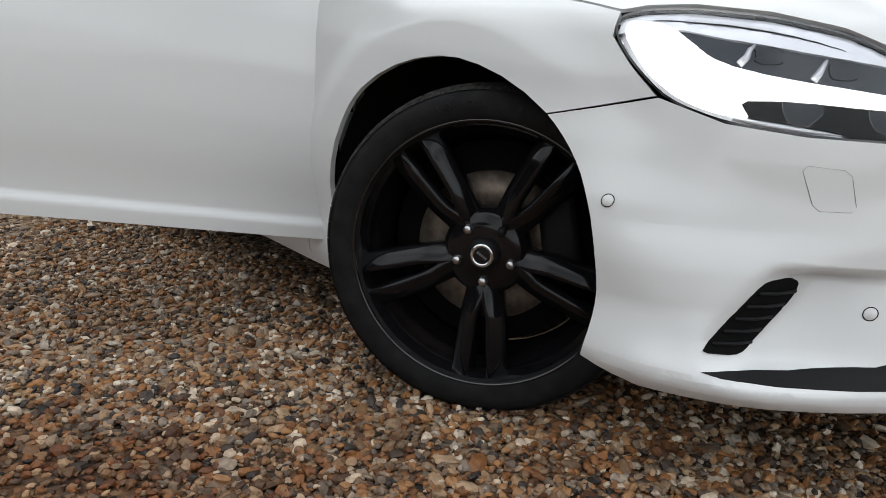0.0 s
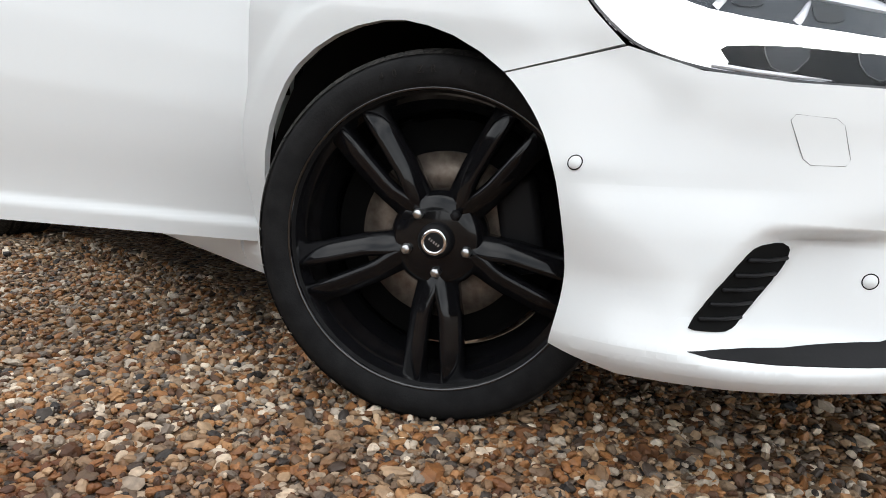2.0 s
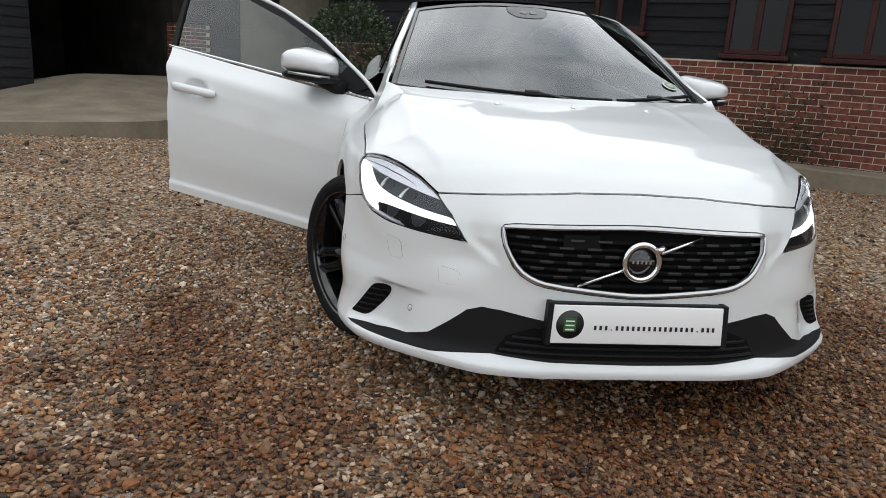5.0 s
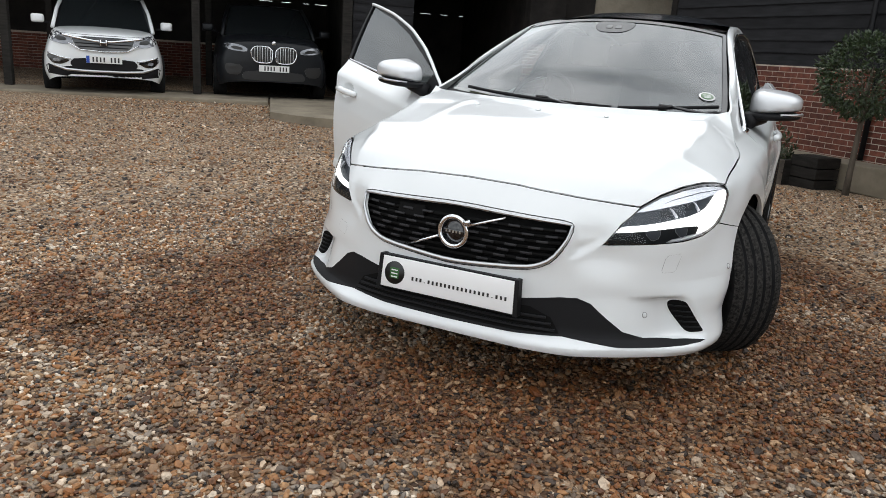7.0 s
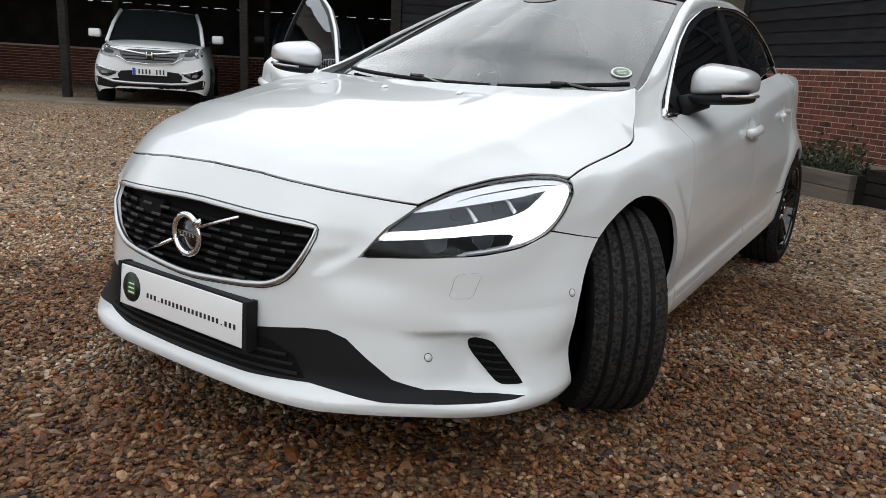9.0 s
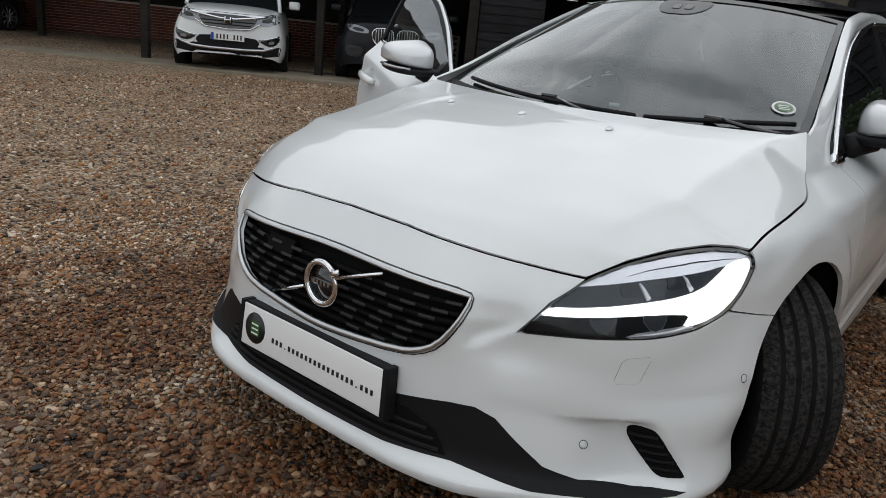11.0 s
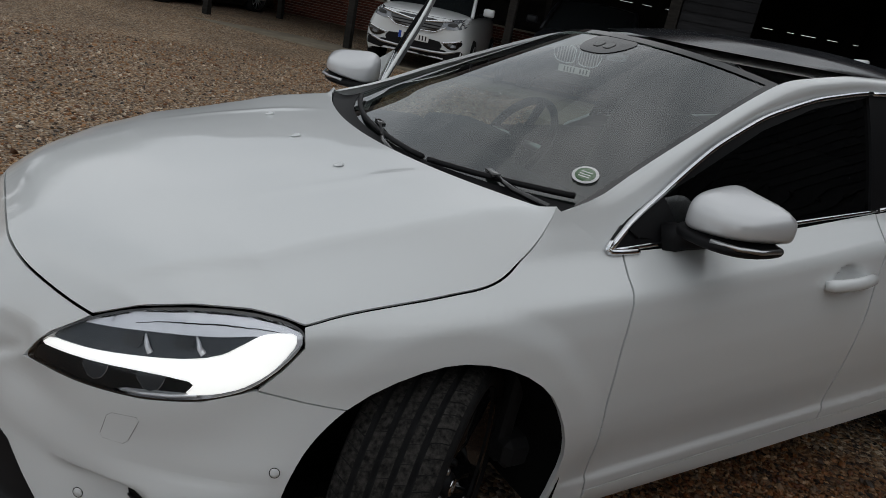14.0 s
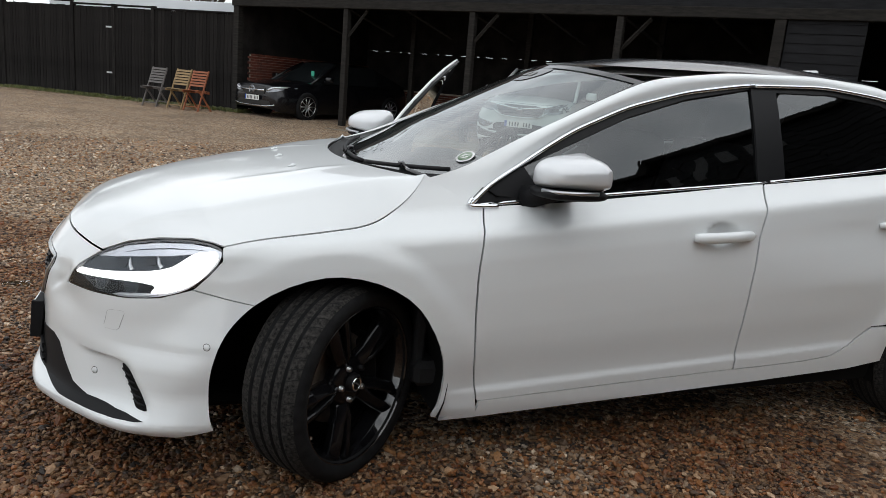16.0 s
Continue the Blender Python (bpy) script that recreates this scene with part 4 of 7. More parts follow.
def flanged(bm, depth=0.012):
    """Turns the open edges of a panel inwards."""
    bm.normal_update()
    edges = [e for e in bm.edges if len(e.link_faces) == 1]
    inner = {v: bm.verts.new(v.co - v.normal * depth) for e in edges for v in e.verts}
    outer = {v: bm.verts.new(v.co) for v in inner}
    for e in edges:
        lp = e.link_loops[0]
        a, b = lp.vert, lp.link_loop_next.vert
        bm.faces.new((outer[b], outer[a], inner[a], inner[b]))
    return bm


part("bonnet", flanged(grid_bm(lambda s, v: hood(s * 0.999, v), 110, 90), 0.006), PAINT, car)

SCREEN_LOW = ((-0.335, 0.682, 0.938), (-0.13, 0.0, 0.908))
SCREEN_TOP = ((-1.10, 0.558, 1.297), (-0.99, 0.0, 1.345))


def windscreen(s, v):
    a = abs(s)
    p = [SCREEN_LOW[1][i] + (SCREEN_LOW[0][i] - SCREEN_LOW[1][i]) * (a if i == 1 else a ** 2.2) for i in range(3)]
    q = [SCREEN_TOP[1][i] + (SCREEN_TOP[0][i] - SCREEN_TOP[1][i]) * (a if i == 1 else a ** 2.2) for i in range(3)]
    x, y, z = (p[i] + (q[i] - p[i]) * v for i in range(3))
    return x, math.copysign(y, s), z + 0.012 * math.sin(math.pi * v) * (1 - 0.4 * a * a)


def both(name, outline, surface, mat, label="", parent=None, step=0.03, lift=0.0, flange=0.012):
    made = []
    for side in (1, -1):
        made.append(part(name, skin_bm(outline, mirrored(side, surface), step, flange, lift), mat, parent or car, label))
    return made


bm = skin_bm(bumper_outline(), shell, (0.0125, 0.009), 0.012)
skin_bm(bumper_outline(), mirrored(-1, shell), (0.0125, 0.009), 0.012, bm=bm)
for f in [f for f in bm.faces if all(abs(v.co.y) < 1e-3 for v in f.verts)]:
    bm.faces.remove(f)
bmesh.ops.remove_doubles(bm, verts=[v for v in bm.verts if abs(v.co.y) < 1e-3 and v.link_faces], dist=2e-4)
part("front_bumper", bm, PAINT, car)
both("front_wing", fender_outline(), shell, PAINT, step=(0.014, 0.006))
both("rear_door", rear_door_outline(), shell, PAINT, step=(0.022, 0.009))
both("sill", sill_outline(), shell, PAINT, step=0.05)
both("rear_quarter", quarter_outline(), shell, PAINT, step=0.05)
both("lower_trim", TRIM_LOW + TRIM_TOP, shell, PLASTIC, step=0.008, lift=0.0015)
# dark inner body that shows through the gaps
bm = skin_bm([(0, 0.16), (5.03, 0.2), (5.03, 0.95), (3.0, 0.95), (1.8, 0.84), (1.3, 0.73), (1.05, 0.70), (0.6, 0.62), (0, 0.68)], shell, 0.06, 0.0, -0.035)
for f in [f for f in bm.faces if any(math.hypot(f.calc_center_median().x - a, f.calc_center_median().z - b) < r + 0.03 for a, b, r in ARCHES)]:
    bm.faces.remove(f)
bmesh.ops.mirror(bm, geom=bm.verts[:] + bm.edges[:] + bm.faces[:], axis="Y", merge_dist=1e-4)
part("inner_body", bm, BODY_DARK, car)
part("windscreen", grid_bm(windscreen, 30, 20), SCREEN, car).visible_shadow = False

RAIL_LOW = [(-0.398, 0.884), (-0.43, 0.912), (-0.489, 0.955), (-0.644, 1.049), (-0.786, 1.126), (-1.01, 1.215), (-1.253, 1.279), (-1.506, 1.321), (-1.928, 1.344), (-2.3, 1.32), (-2.7, 1.22), (-3.0, 1.06)]
RAIL_TOP = [(-0.281, 0.716, 0.955), (-0.345, 0.696, 0.975), (-0.45, 0.672, 1.018), (-0.62, 0.645, 1.10), (-0.78, 0.618, 1.17), (-0.95, 0.588, 1.245), (-1.12, 0.56, 1.312), (-1.45, 0.54, 1.362), (-1.9, 0.52, 1.385), (-2.3, 0.51, 1.375), (-2.75, 0.48, 1.31), (-3.1, 0.44, 1.2)]
RAIL_LOW_S = soft_line([(x, glass_side(x, z), z) for x, z in RAIL_LOW], 60, 2)
RAIL_TOP_S = soft_line(RAIL_TOP, 60, 2)


def rail(s, v):
    p, q = along(RAIL_LOW_S, v), along(RAIL_TOP_S, v)
    w = (1 - s) / 2
    x, y, z = (p[i] + (q[i] - p[i]) * w for i in range(3))
    b = 0.018 * math.sin(math.pi * w) * sstep(0.0, 0.16, v)
    # the foot of the pillar runs smoothly out of the wing
    k = 1 - sstep(0.0, 0.09, v)
    foot = shell(u_of(x), z)[1] if k > 0 else y
    return x, y + b + (foot - y) * k, z + b * 0.6


for side in (1, -1):
    bm = grid_bm(mirrored(side, rail), 6, 60)
    part("roof_rail", flanged(bm, 0.01), PAINT, car)


def roof(s, v):
    q = along(RAIL_TOP_S[28:], v)
    a = abs(s)
    mid = along([(-0.995, 0, 1.357), (-1.3, 0, 1.405), (-1.7, 0, 1.432), (-2.3, 0, 1.418), (-2.8, 0, 1.352), (-3.15, 0, 1.26)], v)
    return mid[0] + (q[0] - mid[0]) * a ** 2.2, s * q[1], mid[2] + (q[2] - mid[2]) * a ** 3.4


part("glass_roof", grid_bm(roof, 24, 24, v1=0.72), ROOF_GLASS, car)
part("rear_roof", grid_bm(roof, 20, 10, v0=0.72), PAINT, car)


def side_glass(x, z):
    return x, glass_side(x, z), z


FRONT_GLASS = [(-0.50, 0.905), (-0.46, 0.93), (-0.517, 0.973), (-0.771, 1.079), (-1.0, 1.176), (-1.246, 1.251), (-1.53, 1.308), (-1.50, 0.978), (-1.0, 0.935)]
REAR_GLASS = [(-1.606, 1.0), (-1.63, 1.312), (-1.95, 1.322), (-2.25, 1.30), (-2.6, 1.21), (-2.75, 1.125), (-2.14, 1.051)]
for side in (1, -1):
    part("side_window", skin_bm(rounded(REAR_GLASS, 0.2, 2), mirrored(side, side_glass), 0.025, 0, -0.004), TINT, car)
    part("door_pillar", skin_bm([(-1.515, 0.98), (-1.54, 1.318), (-1.64, 1.322), (-1.60, 0.99)], mirrored(side, side_glass), 0.05, 0.01, 0.002), PILLAR, car)

# tail: hatch and glass behind
def hatch(s, v):
    a = abs(s)
    p = along([(-3.15, 0, 1.26), (-3.38, 0, 1.05), (-3.42, 0, 0.9), (-3.42, 0, 0.5)], v)
    w = 0.46 + 0.2 * sstep(0, 0.5, v)
    return p[0] + 0.12 * a ** 2.5, s * w, p[2] - 0.04 * a * a


part("rear_window", grid_bm(hatch, 12, 6, v1=0.42), GLOSS_BLACK, car)
part("tailgate", flanged(grid_bm(hatch, 12, 8, v0=0.42)), PAINT, car)
part("tailgate_lining", grid_bm(lambda s, v: (hatch(s, v)[0] + 0.04, hatch(s, v)[1], hatch(s, v)[2] - 0.02), 12, 12), CABIN, car)


def on_shell(side, lift=0.0):
    """A function from (u, z) to a place lifted off the body."""
    def place(u, z):
        p = Vector(shell(u, z))
        if lift:
            a, b = Vector(shell(u + 0.004, z)), Vector(shell(u, z + 0.004))
            n = (a - p).cross(b - p).normalized()
            x, y, nx, ny = plan_at(u)
            if n.x * nx + n.y * ny < 0:
                n = -n
            p = p + n * lift
        return p.x, side * p.y, p.z
    return place


def inset(outline, d):
    """An outline drawn in by about d."""
    area = sum(outline[i - 1][0] * outline[i][1] - outline[i][0] * outline[i - 1][1] for i in range(len(outline)))
    sgn = 1 if area > 0 else -1
    out = []
    for i, p in enumerate(outline):
        a, b = outline[i - 1], outline[(i + 1) % len(outline)]
        tx, ty = b[0] - a[0], b[1] - a[1]
        size = math.hypot(tx, ty) or 1
        out.append((p[0] - sgn * ty / size * d, p[1] + sgn * tx / size * d))
    return out


# ---- headlights ----
DRL = [(0.583, 0.600), (0.602, 0.621), (0.66, 0.626), (0.72, 0.632), (0.80, 0.642), (0.87, 0.651), (0.93, 0.662), (0.968, 0.674), (0.998, 0.693), (1.032, 0.717), (1.060, 0.727), (1.106, 0.730), (1.109, 0.708), (1.083, 0.672), (1.052, 0.642), (1.012, 0.616), (0.965, 0.600), (0.905, 0.590), (0.925, 0.618), (0.86, 0.621), (0.80, 0.618), (0.72, 0.611), (0.64, 0.604)]
POCKET_TOP = [(0.604, 0.623), (0.632, 0.654), (0.655, 0.664), (0.72, 0.672), (0.80, 0.683), (0.88, 0.694), (0.96, 0.705), (1.035, 0.719), (0.998, 0.692), (0.965, 0.672), (0.93, 0.660), (0.87, 0.649), (0.80, 0.640), (0.72, 0.630), (0.66, 0.624)]
POCKET_LOW = [(0.548, 0.559), (0.585, 0.599), (0.64, 0.606), (0.72, 0.613), (0.80, 0.620), (0.86, 0.623), (0.927, 0.619), (0.907, 0.593), (0.86, 0.589), (0.79, 0.580), (0.76, 0.569), (0.70, 0.565), (0.61, 0.560)]


def projector(side, lamp, u, z, low):
    """One lamp module: a clear lens block with a bright fin, or a bowl edged with a thin bright line."""
    at = on_shell(side, -0.011)
    if low:
        line = [(u - 0.030, z + 0.018), (u - 0.028, z + 0.002), (u - 0.012, z - 0.014), (u + 0.002, z - 0.017), (u + 0.018, z - 0.010), (u + 0.026, z + 0.004), (u + 0.027, z + 0.018)]
        bowl = part("reflector_bowl", skin_bm(rounded(line, 0.2, 1), on_shell(side, -0.0105), 0.008, 0.004), LAMP_LENS, lamp)
        part("bowl_edge", tube_bm([at(a, b) for a, b in line], 0.0007, 5), GAP_GREY, bowl)
    else:
        block = part("projector_lens", skin_bm(rounded([(u - 0.046, z - 0.012), (u - 0.004, z - 0.012), (u - 0.002, z + 0.013), (u - 0.046, z + 0.010)], 0.2, 2), on_shell(side, -0.009), 0.008, 0.006), LAMP_LENS, lamp)
        fin = [on_shell(side, -0.012)(u + 0.020, z - 0.013), on_shell(side, -0.008)(u + 0.010, z - 0.004), on_shell(side, -0.008)(u + 0.003, z + 0.007), on_shell(side, -0.011)(u - 0.001, z + 0.015)]
        part("lens_fin", tube_bm(fin, [0.0065, 0.0055, 0.004, 0.002], 6), LAMP_SILVER, block)


for side in (1, -1):
    lamp = part("headlight", skin_bm(rounded(LAMP, 0.22, 2), on_shell(side, -0.018), 0.012, 0.0), LAMP_SILVER, car, "clear headlight with a lit white hammer-shaped running light")
    rim = rounded(LAMP, 0.22, 2)
    part("lamp_rim", skin_bm(rim + [rim[0]] + [inset(rim, 0.0035)[0]] + inset(rim, 0.0035)[::-1], on_shell(side, -0.002), 0.016, 0.03), GLOSS_BLACK, lamp)
    part("upper_reflector", skin_bm(inset(LAMP, 0.005)[2:9] + [(1.06, 0.727)] + POCKET_TOP[7:1:-1], on_shell(side, -0.008), 0.014, 0.014), LAMP_SILVER, lamp)
    part("brow_line", tube_bm([on_shell(side, -0.0072)(a, b) for a, b in soft_line([(0.77, 0.690), (0.82, 0.703), (0.88, 0.714), (0.95, 0.724), (1.01, 0.728), (1.05, 0.731), (1.085, 0.728)], 40, 3)], [0.0004 + 0.0011 * math.sin(math.pi * i / 40) for i in range(41)], 5), PLASTIC, lamp)
    part("upper_pocket", skin_bm(POCKET_TOP, on_shell(side, -0.012), 0.014, 0.010), LAMP_GREY, lamp)
    part("lower_pocket", skin_bm(POCKET_LOW, on_shell(side, -0.012), 0.014, 0.010), LENS, lamp)
    part("running_light_bar", skin_bm(rounded(DRL, 0.2, 1), on_shell(side, -0.006), 0.012, 0.014), GLOW, lamp)
    part("lower_strip", tube_bm([on_shell(side, -0.007)(a, b) for a, b in ((0.78, 0.574), (0.83, 0.5785), (0.88, 0.584), (0.93, 0.592))], [0.001, 0.0035, 0.004, 0.004], 6), LAMP_SILVER, lamp)
    for u, z, low in ((0.80, 0.664, False), (0.91, 0.682, False), (0.715, 0.594, True), (0.835, 0.601, True)):
        projector(side, lamp, u, z, low)
    cover = part("lamp_cover", skin_bm(inset(rim, 0.004), on_shell(side, 0.0), 0.014, 0.0), CLEAR, lamp)
    cover.visible_shadow = False

# ---- grille, emblem, plate, lower intake ----
GRILLE_LOOP = [(u, z) for u, z in GRILLE] + [(-u, z) for u, z in GRILLE[-2:0:-1]]


def front(u, z, lift=0.0):
    p = on_shell(1, lift)(abs(u), z)
    return p[0], math.copysign(p[1], u) if u else 0.0, p[2]


grille = part("grille", skin_bm(GRILLE_LOOP, lambda u, z: front(u, z, -0.04), 0.04, 0.0), BODY_DARK, car, "black slatted grille with a thin silver frame")
part("grille_frame", tube_bm([front(u, z, 0.001) for u, z in rounded(GRILLE_LOOP, 0.25, 1)], [0.0085 - 0.0045 * sstep(0.48, 0.60, z) for u, z in rounded(GRILLE_LOOP, 0.25, 1)], 8, closed=True), SATIN, grille)

part("frame_gap", tube_bm([front(u, z, 0.0) for u, z in rounded(inset(GRILLE_LOOP, -0.0095), 0.25, 1)], 0.0022, 6, closed=True), GLOSS_BLACK, grille)


def grille_width(z):
    best = 0.0
    for (a, p), (b, q) in zip(GRILLE[:8], GRILLE[1:8]):
        if min(p, q) <= z <= max(p, q) and p != q:
            best = max(best, a + (b - a) * (z - p) / (q - p))
    return best - 0.008


def bar_bm(u0, u1, z, tall, deep, lift, n=24):
    bm = bmesh.new()
    rings = []
    for i in range(n + 1):
        u = u0 + (u1 - u0) * i / n
        rings.append([bm.verts.new(front(u, z + dz, l)) for dz, l in ((-tall / 2, lift - deep), (-tall / 2, lift - 0.002), (-tall / 4, lift), (tall / 4, lift), (tall / 2, lift - 0.002), (tall / 2, lift - deep))])
    for p, q in zip(rings, rings[1:]):
        for k in range(6):
            bm.faces.new((p[k], p[(k + 1) % 6], q[(k + 1) % 6], q[k]))
    bm.faces.new(rings[0])
    bm.faces.new(rings[-1][::-1])
    bmesh.ops.recalc_face_normals(bm, faces=bm.faces)
    return bm


for i in range(8):
    z = 0.464 + i * 0.0222
    w = grille_width(z)
    if w < 0.1:
        continue
    part("slat", bar_bm(-w, w, z, 0.010, 0.02, -0.012), BODY_DARK, grille, smooth=False)
    k = -w + 0.03 + (0.042 if i % 2 else 0.0)
    while k + 0.045 < w:
        if abs(k + 0.022) > 0.075:
            part("slat_dash", bar_bm(k, k + 0.042, z, 0.0085, 0.012, -0.007, 3), DASH_GREY, grille, smooth=False)
        k += 0.084
part("radar_cover", skin_bm([(-0.24, 0.575), (-0.13, 0.575), (-0.13, 0.615), (-0.24, 0.615)], lambda u, z: front(u, z, -0.010), 0.05, 0.01), BODY_DARK, grille)
emblem = part("emblem", lathe_bm([(0.0435, 0.0), (0.0445, 0.009), (0.050, 0.014), (0.059, 0.012), (0.0635, 0.0)], 48, closed=True), CHROME, car, "round chrome ring emblem with an arrow and diagonal bar")
EMBLEM = pose(0.882, 0.0, 0.541, 0, 0, -90)
emblem.matrix_local = EMBLEM
part("disc", lathe_bm([(0.0005, 0.004), (0.047, 0.004), (0.047, -0.01)], 40), GLOSS_BLACK, emblem)
part("arrow", tube_bm([(-0.044, 0.009, 0.035), (-0.064, 0.009, 0.047)], [0.014, 0.007], 4), CHROME, emblem)
part("name_band", box_bm((-0.040, 0.004, -0.009), (0.040, 0.0065, 0.009), 0.001, 1), GLOSS_BLACK, emblem)
text_bars("OOOOO", 0.066, 0.009, emblem, SATIN, pose(0, 0.0067, 0, 0, 0, 180), "letter_bar")
part("diagonal_bar", tube_bm([front(-0.188, 0.463, -0.006), front(-0.055, 0.519, 0.0)], 0.0048, 6), CHROME, emblem).matrix_local = EMBLEM.inverted()
part("diagonal_bar", tube_bm([front(0.055, 0.570, 0.0), front(0.188, 0.617, -0.006)], 0.0048, 6), CHROME, emblem).matrix_local = EMBLEM.inverted()

plate = part("show_plate", box_bm((-0.26, -0.006, -0.0555), (0.26, 0.0, 0.0555), 0.003, 2), PLATE_WHITE, car, "white show plate with a green badge and black writing")
plate.matrix_local = pose(0.919, 0.0, 0.363, 0, 0, 90) @ pose(0, 0, 0, -4)
for s in (-1, 1):
    part("plate_holder", box_bm((s * 0.2655 - 0.008, -0.008, -0.062), (s * 0.2655 + 0.008, 0.03, 0.062), 0.002, 1), PLASTIC, plate, smooth=False)
part("plate_backing", box_bm((-0.262, 0.0, -0.06), (0.262, 0.028, 0.06), 0.002, 1), PLASTIC, plate, smooth=False)
badge = part("badge", lathe_bm([(0.0005, 0.0065), (0.041, 0.0065), (0.041, 0.0)], 32), INK, plate, "round dark green crest")
badge.matrix_local = pose(-0.205, 0, 0, 0, 0, 180)
part("shield", box_bm((-0.018, 0.0066, -0.02), (0.018, 0.0072, 0.018), 0.0004, 1), GREEN, badge, smooth=False)
for i in range(3):
    part("line_bar", box_bm((-0.013, 0.0073, 0.008 - 0.012 * i), (0.013, 0.0078, 0.012 - 0.012 * i)), PLATE_WHITE, badge, smooth=False)
text_bars("OOO.OOOOOOOOOOOOOOO.OOO", 0.375, 0.0125, plate, INK, pose(0.050, -0.0062, -0.008), "letter_bar")

intake = part("lower_intake", skin_bm([(u, z) for u, z in ((0, 0.245), (0.26, 0.246), (0.40, 0.252), (0.37, 0.305), (0.30, 0.335), (0, 0.335), (-0.30, 0.335), (-0.37, 0.305), (-0.40, 0.252), (-0.26, 0.246))], lambda u, z: front(u, z, 0.0035), 0.02, 0.0), BODY_DARK, car)
for z, w in ((0.262, 0.385), (0.283, 0.372), (0.304, 0.355)):
    part("slat", bar_bm(-w, w, z, 0.009, 0.008, 0.013), PLASTIC, intake, smooth=False)

# ---- details on the bumper and wings ----
VENT = [(0.914, 0.256), (0.909, 0.268), (0.892, 0.294), (0.857, 0.350), (0.845, 0.364), (0.812, 0.369), (0.794, 0.361), (0.793, 0.345), (0.804, 0.322), (0.841, 0.272), (0.853, 0.257), (0.868, 0.251)]
for side in (1, -1):
    vent = part("side_vent", skin_bm(rounded(VENT, 0.2, 1), on_shell(side, 0.0015), 0.007, 0.003), BODY_DARK, car)
    for i in range(5):
        z = 0.270 + i * 0.0195
        c = 0.888 - (z - 0.27) * 0.63
        part("vane", tube_bm([on_shell(side, 0.004)(c - 0.042, z), on_shell(side, 0.005)(c - 0.014, z - 0.001), on_shell(side, 0.004)(c + 0.014, z)], 0.0028, 6), PLASTIC, vent)
    for u, z in ((0.685, 0.322), (1.085, 0.459)):
        p, q = Vector(on_shell(side, 0.0)(u, z)), Vector(on_shell(side, 0.02)(u, z))
        turn = Matrix.Translation(p) @ (q - p).to_track_quat("Y", "Z").to_matrix().to_4x4()
        s = part("parking_sensor", lathe_bm([(0.0005, 0.0012), (0.0085, 0.0012), (0.0092, 0.0004), (0.0092, -0.003)], 20), PAINT, car)
        s.matrix_local = turn
        part("sensor_ring", lathe_bm([(0.0090, 0.0004), (0.0098, 0.0012), (0.0106, 0.0004)], 20), PLASTIC, s)
    covers = [[(0.832, 0.530), (0.764, 0.524), (0.748, 0.466), (0.806, 0.466)]]
    if side < 0:
        covers.append([(0.622, 0.472), (0.556, 0.466), (0.553, 0.424), (0.612, 0.425)])
    for quad in covers:
        lid = part("washer_cover", skin_bm(rounded(quad, 0.13, 1), on_shell(side, 0.0006), 0.03, 0.003), PAINT, car)
        part("cover_gap", tube_bm([on_shell(side, 0.0)(u, z) for u, z in rounded(quad, 0.13, 1)], 0.0007, 5, closed=True), GAP_GREY, lid)

for x, y in ((0.087, 0.280), (0.104, -0.016), (0.090, -0.310)):
    s = y / 0.79
    v = next(k / 200 for k in range(200) if hood(s, k / 200)[0] < x)
    p = Vector(hood(s, v))
    bm = bmesh.new()
    bmesh.ops.create_uvsphere(bm, u_segments=14, v_segments=8, radius=1.0)
    for vtx in bm.verts:
        c = vtx.co
        vtx.co = Vector((c.x * 0.015, c.y * 0.0115, max(c.z, -0.3) * 0.007 * (1.0 if c.x < 0 else 0.5)))
    part("washer_nozzle", bm, PAINT, car).matrix_local = Matrix.Translation(p + Vector((0, 0, 0.003))) @ pose(0, 0, 0, 0, 12, 0)

# wheel-arch liners and undertray
for side in (1, -1):
    for ax, az, r in ARCHES:
        bm = bmesh.new()
        rows = []
        for i in range(25):
            a = radians(-19 + 218 * i / 24)
            rows.append([bm.verts.new((ax + (r + 0.012) * math.cos(a), side * y, az + (r + 0.012) * math.sin(a))) for y in (0.50, 0.60, 0.72, 0.81 + 0.052 * sstep(60, 110, math.degrees(a)) if ax > -1 else 0.85)])
        for p, q in zip(rows, rows[1:]):
            for k in range(3):
                bm.faces.new((p[k], p[k + 1], q[k + 1], q[k]))
        bm.faces.new([row[0] for row in rows])
        part("arch_liner", bm, BODY_DARK, car)
part("undertray", box_bm((-3.2, -0.62, 0.17), (0.40, 0.62, 0.21), 0.02, 1), BODY_DARK, car, smooth=False)
part("nose_tray", grid_bm(lambda s, v: (0.36 + (shell(0.95 * abs(s), 0.2)[0] - 0.025 - 0.36) * v, math.copysign(shell(0.95 * abs(s), 0.2)[1] - 0.02 * abs(s), s) if s else 0.0, 0.205), 40, 6), BODY_DARK, car)

# ---- screen trims, wipers, sticker ----
def over_screen(s, v, lift=0.004):
    p = Vector(windscreen(s, v))
    return p.x + lift * 0.5, p.y, p.z + lift


def cowl(s, v):
    """The black panel between the bonnet's rear edge and the glass."""
    p, q = Vector(hood(s * 0.985, 1.0)) + Vector((-0.006, 0, -0.012)), Vector(over_screen(s, 0.05, 0.003))
    c = p.lerp(q, v)
    return c.x, c.y, c.z - 0.012 * math.sin(math.pi * v)


